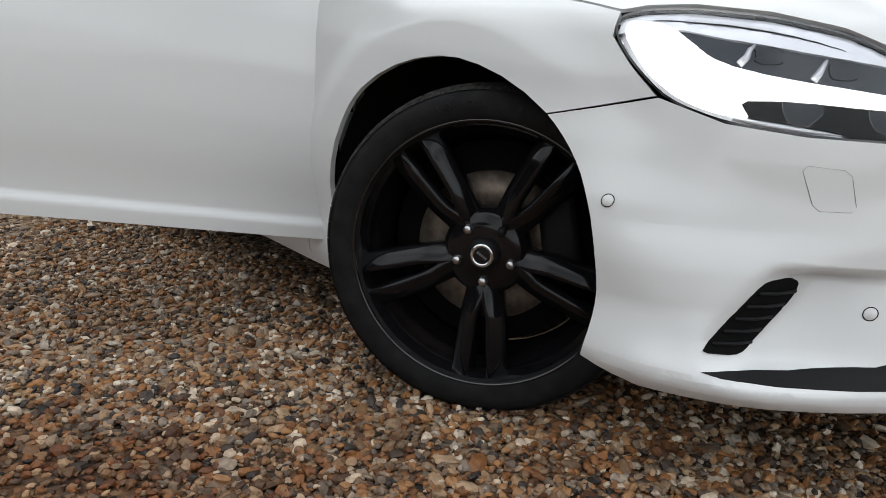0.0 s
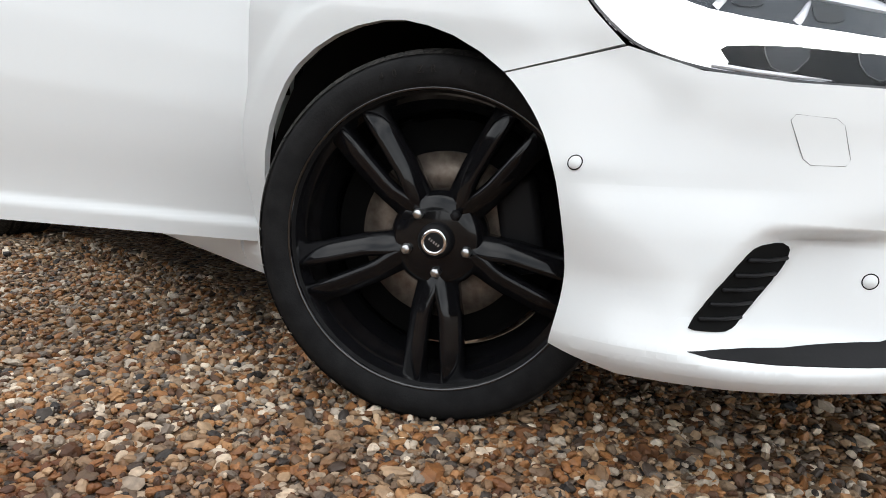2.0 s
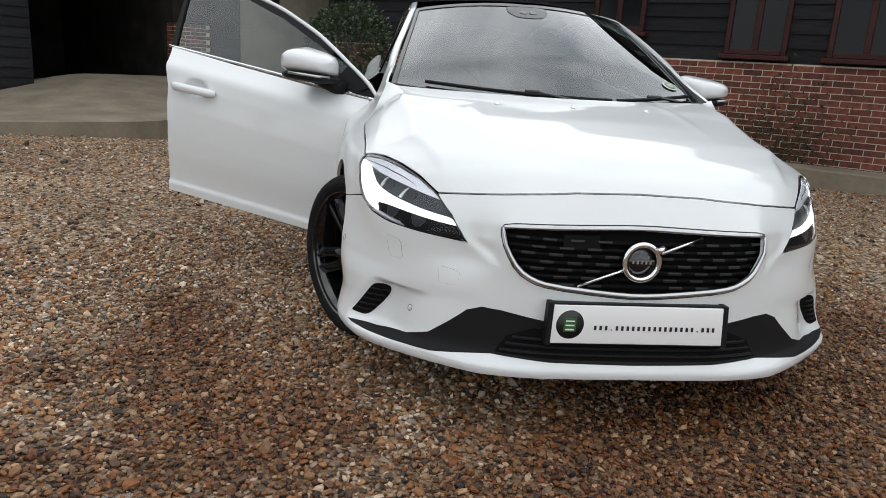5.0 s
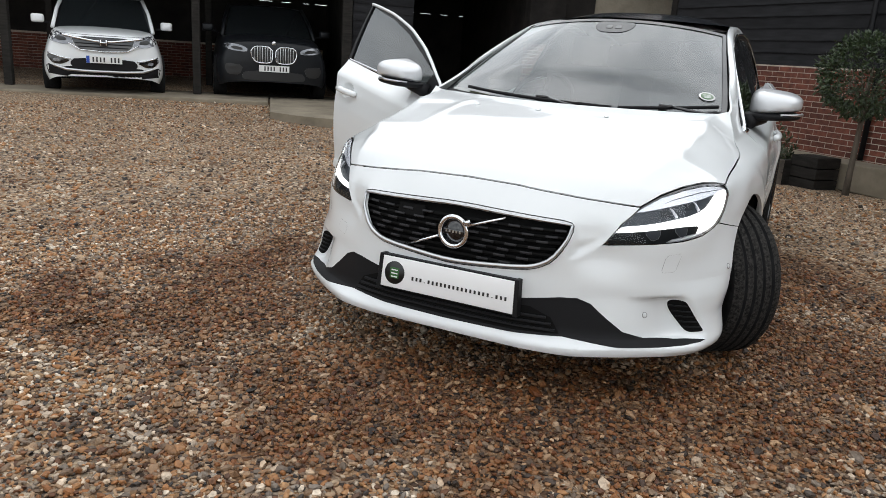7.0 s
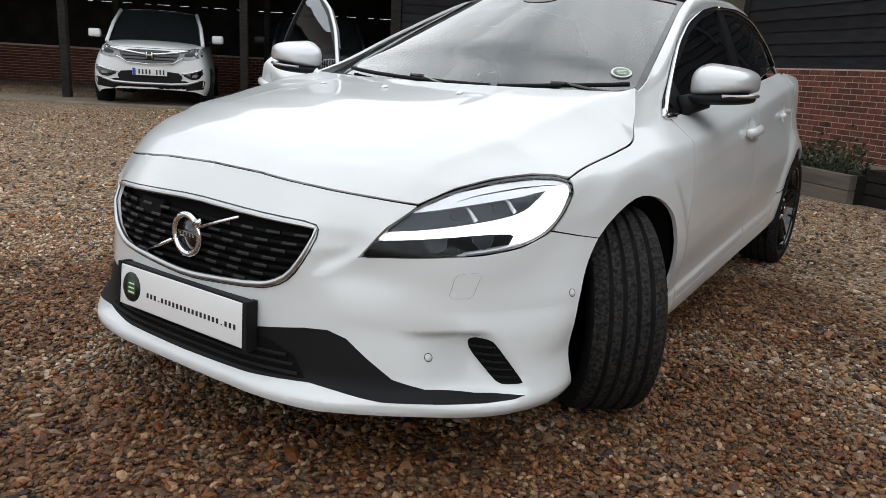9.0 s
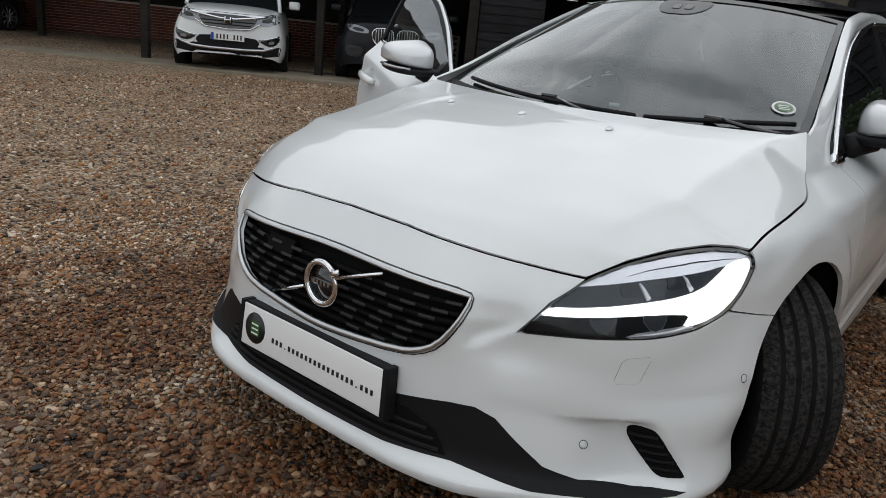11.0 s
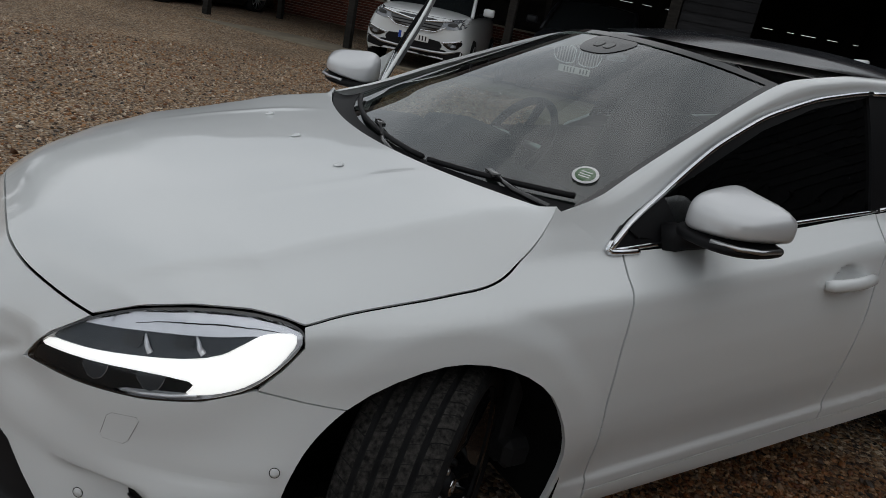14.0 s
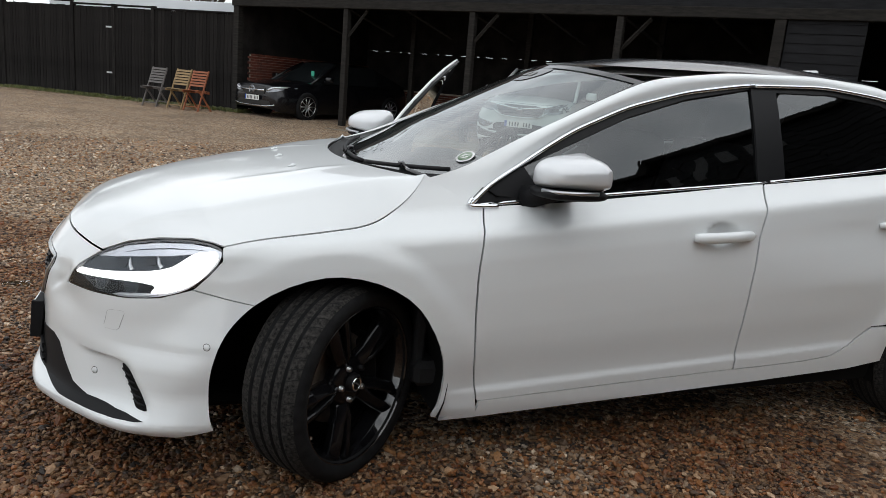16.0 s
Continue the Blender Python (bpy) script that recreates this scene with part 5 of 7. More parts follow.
part("cowl_panel", flanged(grid_bm(cowl, 40, 6), 0.01), PLASTIC, car)
for s0, s1 in ((0.968, 1.0), (-1.0, -0.968)):
    part("screen_border", grid_bm(lambda s, v: over_screen(s, v, 0.003), 2, 20, u0=s0, u1=s1), SENSOR, car)
part("screen_border", grid_bm(lambda s, v: over_screen(s, v, 0.003), 40, 2, v0=0.965, v1=1.0), SENSOR, car)
camera_box = part("sensor_box", skin_bm(rounded([(-0.19, 0.97), (0.19, 0.97), (0.18, 0.885), (0.10, 0.825), (-0.10, 0.825), (-0.18, 0.885)], 0.22, 3), lambda a, b: over_screen(a, b, 0.002), 0.02, 0.006), SENSOR, car, "dark camera housing behind the screen")
for a0, a1 in ((-0.075, -0.010), (0.012, 0.078)):
    part("sensor_window", skin_bm(rounded([(a0, 0.875), (a1, 0.872), (a1 - 0.006, 0.915), (a0 + 0.006, 0.915)], 0.2, 1), lambda a, b: over_screen(a, b, 0.004), 0.02, 0.002), GAP_GREY, camera_box)
for s0, s1, vs, joint, pivot in ((-0.80, 0.33, (0.085, 0.045), (-0.165, 0.085), (0.30, -0.01)), (0.37, 0.95, (0.045, 0.075), (0.65, 0.075), (0.93, 0.0))):
    line = [over_screen(s0 + (s1 - s0) * i / 14, vs[0] + (vs[1] - vs[0]) * i / 14, 0.014) for i in range(15)]
    wiper = part("wiper", tube_bm(line, 0.0085, 6), PLASTIC, car, "black wiper resting at the foot of the windscreen")
    mid = ((joint[0] + pivot[0]) / 2, (joint[1] + pivot[1]) / 2 - 0.01)
    part("wiper_arm", tube_bm([over_screen(*joint, 0.018), over_screen(*mid, 0.018), over_screen(*pivot, 0.010)], [0.006, 0.008, 0.010], 6), GLOSS_BLACK, wiper)
    part("wiper_joint", box_bm((-0.030, -0.011, -0.008), (0.030, 0.011, 0.008), 0.005, 2), GLOSS_BLACK, wiper).matrix_local = Matrix.Translation(over_screen(*joint, 0.015)) @ pose(0, 0, 0, 0, 0, 80)
sp = Vector(over_screen(0.875, 0.205, 0.004))
s_n = (Vector(over_screen(0.875, 0.215)) - Vector(over_screen(0.875, 0.195))).cross(Vector(over_screen(0.89, 0.205)) - Vector(over_screen(0.86, 0.205))).normalized()
sticker = part("window_sticker", lathe_bm([(0.0005, 0.001), (0.036, 0.001), (0.036, 0.0)], 32), PLATE_WHITE, car, "round green and white dealer sticker")
sticker.matrix_local = Matrix.Translation(sp) @ (s_n if s_n.z > 0 else -s_n).to_track_quat("Y", "Z").to_matrix().to_4x4()
part("sticker_face", lathe_bm([(0.0005, 0.0022), (0.028, 0.0022), (0.028, 0.001)], 32), STICKER_GREEN, sticker)
for i in range(3):
    part("line_bar", box_bm((-0.016, 0.0024, 0.008 - 0.010 * i), (0.016, 0.003, 0.011 - 0.010 * i)), PLATE_WHITE, sticker, smooth=False)

# ---- doors with frame, glass, mirror and handle ----
FRAME_OUT = [(-0.405, 0.883), (-0.489, 0.953), (-0.644, 1.047), (-0.786, 1.124), (-1.01, 1.213), (-1.253, 1.277), (-1.506, 1.319), (-1.545, 1.322)]


def smooth_profile(points, n):
    return [p[::2] for p in soft_line([(x, 0, z) for x, z in points], n, 3)]


def mirror_unit(side, door):
    """A door mirror: painted shell, black foot, silver glass."""
    # shell: flat-topped wedge, rounded in front, cut flat behind
    bm = bmesh.new()
    bmesh.ops.create_uvsphere(bm, u_segments=32, v_segments=22, radius=1.0)
    for v in bm.verts:
        x, y, z = (math.copysign(abs(t) ** 0.56, t) for t in v.co)
        x = max(x, -0.55)
        back = (1 - x) / 1.55
        tall = (0.073 - 0.021 * y) * (0.68 + 0.32 * back)
        v.co = Vector((-0.690 + 0.112 * x - 0.018 * y * y, side * (0.862 + 0.118 * y * (0.86 + 0.14 * back)), 0.992 + 0.008 * y + tall * (z if z > 0 else 0.62 * z)))
    unit = part("wing_mirror", bm, MIRROR_SILVER, door, "silver-grey wing mirror on a black foot")
    bm = bmesh.new()
    bmesh.ops.create_uvsphere(bm, u_segments=28, v_segments=14, radius=1.0)
    for v in bm.verts:
        x, y, z = (math.copysign(abs(t) ** 0.7, t) for t in v.co)
        x = max(x, -0.58)
        v.co = Vector((-0.688 + 0.110 * x - 0.018 * y * y, side * (0.850 + 0.124 * y), 0.944 + 0.022 * z + 0.006 * y))
    part("lower_shell", bm, PLASTIC, unit)
    part("foot", tube_bm([(-0.60, side * 0.735, 0.905), (-0.635, side * 0.775, 0.922), (-0.665, side * 0.82, 0.938)], [0.042, 0.035, 0.03], 10), PLASTIC, unit)
    part("indicator", tube_bm([(-0.585, side * 0.885, 0.956), (-0.612, side * 0.945, 0.958), (-0.655, side * 0.976, 0.960), (-0.725, side * 0.979, 0.961)], 0.0065, 6), SATIN, unit)
    bm = bmesh.new()
    ring = [bm.verts.new((-0.760, side * (0.862 + 0.095 * math.cos(a * math.tau / 24)), 1.0 + 0.05 * math.sin(a * math.tau / 24))) for a in range(24)]
    bm.faces.new(ring)
    part("mirror_glass", bm, CHROME, unit)


def front_door(side):
    d = part("front_door", skin_bm(front_door_outline(), mirrored(side, shell), (0.02, 0.007), 0.02), PAINT, car, "white front door, standing wide open" if side < 0 else "white front door, shut")
    sg = mirrored(side, side_glass)
    inner = [(u, z) for u, z in inset(front_door_outline(), 0.02)]
    part("door_trim", skin_bm(inner, on_shell(side, -0.07), 0.08, -0.05), CABIN, d)
    part("window_frame", skin_bm(FRAME_OUT + [(-1.53, 0.985), (-1.50, 0.985)] + FRONT_GLASS[6:1:-1] + [(-0.46, 0.93), (-0.50, 0.905), (-0.62, 0.905), (-0.47, 0.884)], sg, 0.05, 0.018, 0.005), PILLAR, d)
    part("mirror_corner", skin_bm([(-0.43, 0.886), (-0.50, 0.950), (-0.60, 1.005), (-0.66, 0.905)], sg, 0.05, 0.02, 0.004), PLASTIC, d)
    g = part("door_glass", skin_bm(FRONT_GLASS, sg, 0.025, 0.0, -0.005), TINT if side > 0 else pane("clear_door_glass", (0.55, 0.62, 0.6), 1.5), d)
    g.visible_shadow = False
    part("chrome_strip", tube_bm([sg(x, belt(x) + 0.006) for x in [-0.42 - 0.04 * i for i in range(29)]], 0.0075, 6), CHROME, d)
    part("chrome_strip", tube_bm([(x, sg(x, z)[1] + side * 0.009, z) for x, z in smooth_profile(FRAME_OUT, 40)], 0.009, 6), CHROME if side > 0 else PAINT, d)
    mirror_unit(side, d)
    out = on_shell(side, 0.018)
    ends = Vector(on_shell(side, 0.005)(2.615, 0.801)), Vector(on_shell(side, 0.005)(2.852, 0.814))
    bow = ((0.0, 0.0), (0.06, 0.010), (0.22, 0.018), (0.47, 0.022), (0.72, 0.019), (0.93, 0.011), (1.0, 0.0))
    part("door_handle", tube_bm([ends[0].lerp(ends[1], k) + Vector((0, side * lift, 0)) for k, lift in bow], [0.013, 0.018, 0.0195, 0.0195, 0.0195, 0.0185, 0.013], 14), PAINT, d)
    return d


front_door(1)
right_door = front_door(-1)
for side in (1, -1):
    sg = mirrored(side, side_glass)
    rd = on_shell(side, 0.02)
    part("door_handle", tube_bm([on_shell(side, 0.004)(3.52, 0.852), rd(3.54, 0.855), rd(3.63, 0.866), rd(3.73, 0.876), on_shell(side, 0.004)(3.75, 0.878)], [0.010, 0.0145, 0.015, 0.0145, 0.010], 10), PAINT, car)
    part("chrome_strip", tube_bm([sg(x, belt(x) + 0.008) for x in [-1.56 - 0.04 * i for i in range(30)]], 0.0075, 6), CHROME, car)
    part("window_surround", tube_bm([(x, sg(x, z)[1] + side * 0.009, z) for x, z in smooth_profile([(-1.55, 1.322), (-1.928, 1.342), (-2.3, 1.318), (-2.66, 1.22), (-2.80, 1.12)], 30)], 0.008, 6), CHROME, car)
    part("rear_frame", skin_bm([(-1.60, 0.995), (-1.63, 1.325), (-1.95, 1.337), (-2.28, 1.315), (-2.66, 1.215), (-2.82, 1.112), (-2.75, 1.125), (-2.6, 1.205), (-2.25, 1.295), (-1.95, 1.315), (-1.66, 1.305), (-1.64, 1.0)], sg, 0.05, 0.012, 0.001), PILLAR, car)
part("corner_window", skin_bm([(-0.398, 0.886), (-0.455, 0.935), (-0.47, 0.882)], side_glass, 0.05, 0.006, 0.003), PILLAR, car)
part("corner_trim", tube_bm([(p[0], glass_side(p[0], p[1]) + 0.009, p[1]) for p in soft_line([(-0.50, 0.879, 0), (-0.43, 0.877, 0), (-0.398, 0.877, 0), (-0.394, 0.884, 0), (-0.412, 0.900, 0)], 16, 2)], 0.009, 6), CHROME, car)
# aerial fin
bm = box_bm((-0.085, -0.022, 0), (0.085, 0.022, 0.045), 0.014, 2)
for v in bm.verts:
    if v.co.z > 0.02:
        v.co.x = v.co.x * 0.55 - 0.025
part("roof_fin", bm, PAINT, car).matrix_local = pose(-2.40, 0.0, 1.395, 0, 5, 0)

# ---- cabin ----
part("dashboard", grid_bm(lambda s, v: (-0.32 - 0.42 * v, 0.66 * s, 0.89 + 0.015 * math.sin(3 * v) - 0.14 * max(0, v - 0.75) * 4), 10, 10), CABIN, car)
part("instrument_hood", box_bm((-0.80, -0.56, 0.80), (-0.58, -0.18, 0.945), 0.05, 3), CABIN, car)
wheel_at = pose(-0.90, -0.37, 0.90, 0, 62, 0)
sw = part("steering_wheel", lathe_bm([(0.165, 0.0), (0.172, 0.014), (0.186, 0.016), (0.195, 0.0), (0.186, -0.016), (0.172, -0.014)], 32, "z", closed=True), PLASTIC, car)
sw.matrix_local = wheel_at
part("wheel_boss", box_bm((-0.07, -0.06, -0.03), (0.06, 0.06, 0.01), 0.02, 2), CABIN, sw)
for a in (90, -90, 180):
    part("wheel_spoke", tube_bm([(0.05 * math.cos(radians(a)), 0.05 * math.sin(radians(a)), -0.01), (0.18 * math.cos(radians(a)), 0.18 * math.sin(radians(a)), 0.0)], 0.016, 6), SATIN if a != 180 else CABIN, sw)


def seat(x, y, w):
    s = part("seat", box_bm((x - 0.05, y - w / 2, 0.38), (x + 0.46, y + w / 2, 0.56), 0.06, 3), SEAT, car)
    bm = box_bm((-0.09, -w / 2, 0.0), (0.09, w / 2, 0.62), 0.06, 3)
    part("backrest", bm, SEAT, s).matrix_local = pose(x - 0.08, y, 0.50, 0, -16, 0)
    if w < 0.7:
        part("headrest", box_bm((-0.05, -0.13, 0.0), (0.05, 0.13, 0.18), 0.04, 3), SEAT, s).matrix_local = pose(x - 0.27, y, 1.10, 0, -12, 0)
    return s


seat(-1.36, 0.36, 0.50)
seat(-1.36, -0.36, 0.50)
seat(-2.2, 0.0, 1.2)
part("cabin_floor", box_bm((-2.9, -0.74, 0.25), (-0.30, 0.74, 0.34), 0.02, 1), CABIN, car, smooth=False)
part("bulkhead", box_bm((-0.34, -0.70, 0.25), (-0.30, 0.70, 0.89), 0.01, 1), CABIN, car, smooth=False)
part("parcel_shelf", box_bm((-3.2, -0.68, 0.90), (-2.55, 0.68, 0.95), 0.01, 1), CABIN, car, smooth=False)
part("rear_bulkhead", grid_bm(lambda s, v: (-2.62 - 0.22 * v, s * (0.72 - 0.2 * v), 0.3 + 1.03 * v), 4, 4), CABIN, car)
part("headlining", grid_bm(lambda s, v: (roof(s * 0.97, v)[0], roof(s * 0.97, v)[1], roof(s * 0.97, v)[2] - 0.03), 10, 12), HEADLINING, car)

# ---- the body's final proportions ----
FIT_X = [(-3.60, -3.62), (-3.43, -3.46), (-2.57, -2.647), (-2.184, -2.30), (-1.545, -1.70), (-1.285, -1.41), (-0.472, -0.522), (-0.394, -0.448), (-0.29, -0.334), (0.0, -0.018), (0.087, 0.064), (0.309, 0.310), (0.60, 0.606), (0.90, 0.905), (1.1, 1.105)]
FIT_WIDE = smooth_knots([(-3.6, -0.02), (-2.6, -0.01), (-1.4, 0.0), (-0.9, 0.02), (-0.45, 0.045), (0.0, 0.022), (0.31, 0.05), (0.5, 0.066), (0.7, 0.075), (0.80, 0.04), (1.1, 0.0)], 0.02, 4)
FIT_BROW = smooth_knots([(-3.6, 0.0), (-0.25, 0.0), (0.0, -0.018), (0.25, -0.048), (0.4, -0.060), (0.6, -0.062), (0.72, -0.072), (0.78, -0.085), (0.86, -0.045), (1.1, 0.0)], 0.02, 3)
FIT_WAIST = smooth_knots([(-3.6, -0.075), (-2.3, -0.07), (-1.4, -0.018), (-0.6, 0.0), (1.1, 0.0)], 0.05, 3)
FIT_Z = [(0.0, 0.0), (0.33, 0.004), (0.45, 0.010), (0.62, 0.012), (0.75, 0.019), (0.93, 0.022), (1.02, 0.022), (1.32, 0.052), (1.5, 0.06)]


def fitted(p):
    """Draws a place on the drafted body out to the car's true length, width and height."""
    back = 0.03 * math.exp(-((p[0] + 0.34) / 0.10) ** 2) * sstep(0.85, 0.65, p[2])
    low = 0.24 + 0.13 * sstep(0.6, 0.3, p[0])
    wide = table_at(FIT_WIDE, p[0]) + table_at(FIT_WAIST, p[0]) * sstep(0.62, 0.86, p[2]) + table_at(FIT_BROW, p[0]) * sstep(low, low + 0.26, p[2])
    return Vector((lerp_knots(FIT_X, p[0]) + back, p[1] * (1 + wide), p[2] + lerp_knots(FIT_Z, p[2])))


def fit_body(thing_ob):
    for ob in thing_ob.children_recursive:
        m = Matrix()
        node = ob
        while node is not thing_ob:
            m = node.matrix_parent_inverse @ node.matrix_basis @ m
            node = node.parent
        back = m.inverted()
        for v in ob.data.vertices:
            v.co = back @ fitted(m @ v.co)
        ob.data.update()


fit_body(car)
HINGE = fitted((-0.447, -0.768, 0.6))
right_door.matrix_local = pose(*HINGE) @ pose(0, 0, 0, 0, 0, 62.0) @ pose(0, 0, 0, 0, 3.3, 0) @ pose(-HINGE[0], -HINGE[1], -HINGE[2])

# ---- wheels ----
def spoke_arm_bm(base, turn, bm):
    """One arm of a double spoke, from the hub to the rim, bevelled on top."""
    stations = [(0.046, 0.009, 0.024, 0.062), (0.085, 0.015, 0.0235, 0.071), (0.113, 0.0225, 0.0205, 0.081), (0.133, 0.0265, 0.0205, 0.081), (0.19, 0.0315, 0.0205, 0.089), (0.2525, 0.0365, 0.0210, 0.092)]
    rings = []
    ca, sa = math.cos(radians(base)), math.sin(radians(base))
    for r, off, half, top in stations:
        row = []
        for d, y in ((-half, top - 0.045), (-half, top - 0.010), (-half * 0.72, top), (-half * 0.30, top - 0.001), (half, top - 0.019), (half * 1.04, top - 0.045)):
            t = turn * (off + d)
            row.append(bm.verts.new((-(r * ca - t * sa), y, r * sa + t * ca)))
        rings.append(row)
    for p, q in zip(rings, rings[1:]):
        for k in range(6):
            bm.faces.new((p[k], p[(k + 1) % 6], q[(k + 1) % 6], q[k]))
    bm.faces.new(rings[0])
    bm.faces.new(rings[-1])


def tread_bm():
    """The tyre: side walls, shoulder sipes and four grooves round the tread."""
    prof = [(0.25, 0.092), (0.256, 0.104), (0.268, 0.111), (0.288, 0.114), (0.303, 0.108), (0.313, 0.098), (0.319, 0.086)]
    for y in (0.058, 0.020, -0.020, -0.058):
        prof += [(0.3225, y + 0.0055), (0.3145, y + 0.004), (0.3145, y - 0.004), (0.3225, y - 0.0055)]
    prof += [(0.319, -0.086), (0.313, -0.098), (0.303, -0.108), (0.262, -0.112), (0.238, -0.1)]
    return lathe_bm(prof, 96)


def sipes_bm():
    """Slanting blocks of the outer tread, standing proud between cuts."""
    bm = bmesh.new()
    for s in (1, -1):
        for k in range(60):
            a0, a1 = k * math.tau / 60, (k + 0.92) * math.tau / 60
            corners = []
            for a, y, r in ((a0, 0.066, 0.3238), (a1, 0.066, 0.3238), (a1 + 0.03, 0.088, 0.3205), (a0 + 0.03, 0.088, 0.3205), (a1 + 0.045, 0.103, 0.3115), (a0 + 0.045, 0.103, 0.3115)):
                corners.append(bm.verts.new((r * math.cos(a), s * y, r * math.sin(a))))
            bm.faces.new((corners[0], corners[1], corners[2], corners[3]))
            bm.faces.new((corners[3], corners[2], corners[4], corners[5]))
    for y in (0.039, 0.0, -0.039):
        for k in range(48):
            a0, a1 = k * math.tau / 48, (k + 0.965) * math.tau / 48
            corners = [bm.verts.new((0.3236 * math.cos(a + sh), yy, 0.3236 * math.sin(a + sh))) for a, yy, sh in ((a0, y - 0.0125, 0), (a1, y - 0.0125, 0), (a1, y + 0.0125, 0.025), (a0, y + 0.0125, 0.025))]
            bm.faces.new(corners)
    bmesh.ops.recalc_face_normals(bm, faces=bm.faces)
    return bm


def sidewall_writing(w, text, r, start, size):
    """Raised letters round the tyre's side wall."""
    for i, c in enumerate(text):
        if c == " ":
            continue
        cu = bpy.data.curves.new("letter", "FONT")
        cu.body, cu.size, cu.extrude, cu.align_x = c, size, 0.0008, "CENTER"
        temp = bpy.data.objects.new("letter", cu)
        me = bpy.data.meshes.new_from_object(temp)
        bpy.data.objects.remove(temp)
        me.materials.append(TREAD)
        ob = new("letter", me)
        ob.parent = w
        a = start - i * 4.4
        ob.matrix_local = pose(-r * math.cos(radians(a)), 0.1145, r * math.sin(radians(a)), 0, a - 90, 0) @ pose(0, 0, 0, 90, 0, 180)


def wheel(m, roll):
    w = part("wheel", lathe_bm([(0.2600, 0.098), (0.2600, 0.105), (0.2575, 0.107), (0.2545, 0.105), (0.2535, 0.095), (0.247, 0.089), (0.2465, 0.080), (0.2405, 0.074), (0.240, 0.060), (0.236, 0.052), (0.2345, 0.036), (0.228, 0.028), (0.2265, 0.008), (0.219, -0.02), (0.219, -0.08), (0.238, -0.1)], 72), GLOSS_BLACK, car, "gloss black five double-spoke wheel with a low-profile tyre")
    w.matrix_local = m
    tyre = part("tyre", tread_bm(), RUBBER, w)
    part("tread", sipes_bm(), TREAD, w)
    for i in range(5):
        bm = bmesh.new()
        for turn in (1, -1):
            spoke_arm_bm(roll + 72 * i, turn, bm)
        bmesh.ops.recalc_face_normals(bm, faces=bm.faces)
        bmesh.ops.bevel(bm, geom=[e for e in bm.edges if len(e.link_faces) == 2 and e.calc_face_angle() > 0.5], offset=0.003, segments=1, affect="EDGES")
        part("spoke", bm, WHEEL_BLACK, w)
        a = radians(roll + 72 * i)
        part("wheel_bolt", lathe_bm([(0.0005, 0.078), (0.0075, 0.078), (0.0095, 0.074), (0.0105, 0.06), (0.0125, 0.059), (0.013, 0.055)], 6), SATIN if i else PLASTIC, w).matrix_local = pose(-0.056 * math.cos(a), 0, 0.056 * math.sin(a))
    part("hub", lathe_bm([(0.0005, 0.066), (0.050, 0.066), (0.074, 0.062), (0.086, 0.05), (0.088, 0.02)], 40), WHEEL_BLACK, w)
    cap = part("hub_cap", lathe_bm([(0.0005, 0.088), (0.017, 0.088), (0.026, 0.085), (0.031, 0.079), (0.033, 0.06)], 36), PLASTIC, w)
    part("cap_ring", lathe_bm([(0.0165, 0.0882), (0.018, 0.0905), (0.0225, 0.0895), (0.0235, 0.0862)], 36), CHROME, cap)
    text_bars("OOOOO", 0.024, 0.0045, cap, SATIN, pose(0, 0.0885, 0, 0, 0, 180) @ pose(0, 0, 0, 0, 35, 0), "letter_bar")
    part("brake_disc", lathe_bm([(0.07, 0.012), (0.152, 0.002), (0.152, -0.02), (0.07, -0.02)], 48, closed=True), STEEL, w)
    part("caliper", box_bm((-0.18, -0.05, -0.085), (-0.105, 0.032, 0.09), 0.015, 2), PLASTIC, w).matrix_local = pose(0, 0, 0, 0, 10, 0)
    part("hub_backing", lathe_bm([(0.0005, -0.03), (0.21, -0.03), (0.21, -0.05)], 36), BODY_DARK, w)
    if roll == 54:
        sidewall_writing(w, "40 ZR 18", 0.281, 108, 0.017)
    return w


STEER = {1: 40.0, -1: 33.0}
for side in (1, -1):
    wheel(pose(-0.006, side * 0.735, 0.318, 0, 0, STEER[side]) @ pose(0, side * 0.06, 0, 0, 0, 0 if side > 0 else 180), 41 if side > 0 else 54)
    wheel(pose(-2.647, side * 0.775, 0.318, 0, 0, 0 if side > 0 else 180), 20)


# ---- parked cars in the bays ----
def section(w, z_bottom, z_waist, z_top, w_top, crown=0.03):
    """Half a cross-section of a car body, from the middle of the top down to the sill."""
    return [(0.0, z_top + crown), (w_top * 0.5, z_top + crown * 0.75), (w_top * 0.85, z_top), (w_top, z_top - 0.03), ((w + w_top) / 2, (z_top + z_waist) / 2), (w * 0.995, z_waist), (w, (z_waist + z_bottom) / 2), (w * 0.985, z_bottom + 0.1), (w * 0.93, z_bottom)]


def loft_bm(stations, bm=None):
    """Body from (x, half section) stations, mirrored to both sides."""
    own = bm or bmesh.new()
    rows = []
    for x, sec in stations:
        pts = [(y, z) for y, z in sec[::-1]] + [(-y, z) for y, z in sec[1:]]
        rows.append([own.verts.new((x, y, z)) for y, z in pts])
    for p, q in zip(rows, rows[1:]):
        for k in range(len(p) - 1):
            own.faces.new((p[k], p[k + 1], q[k + 1], q[k]))
    own.faces.new(rows[0])
    own.faces.new(rows[-1][::-1])
    bmesh.ops.recalc_face_normals(own, faces=own.faces)
    return own


def smooth_part(name, bm, mat, parent, label="", levels=1):
    ob = part(name, bm, mat, parent, label)
    if levels:
        sub = ob.modifiers.new("soft", "SUBSURF")
        sub.levels = sub.render_levels = levels
    return ob


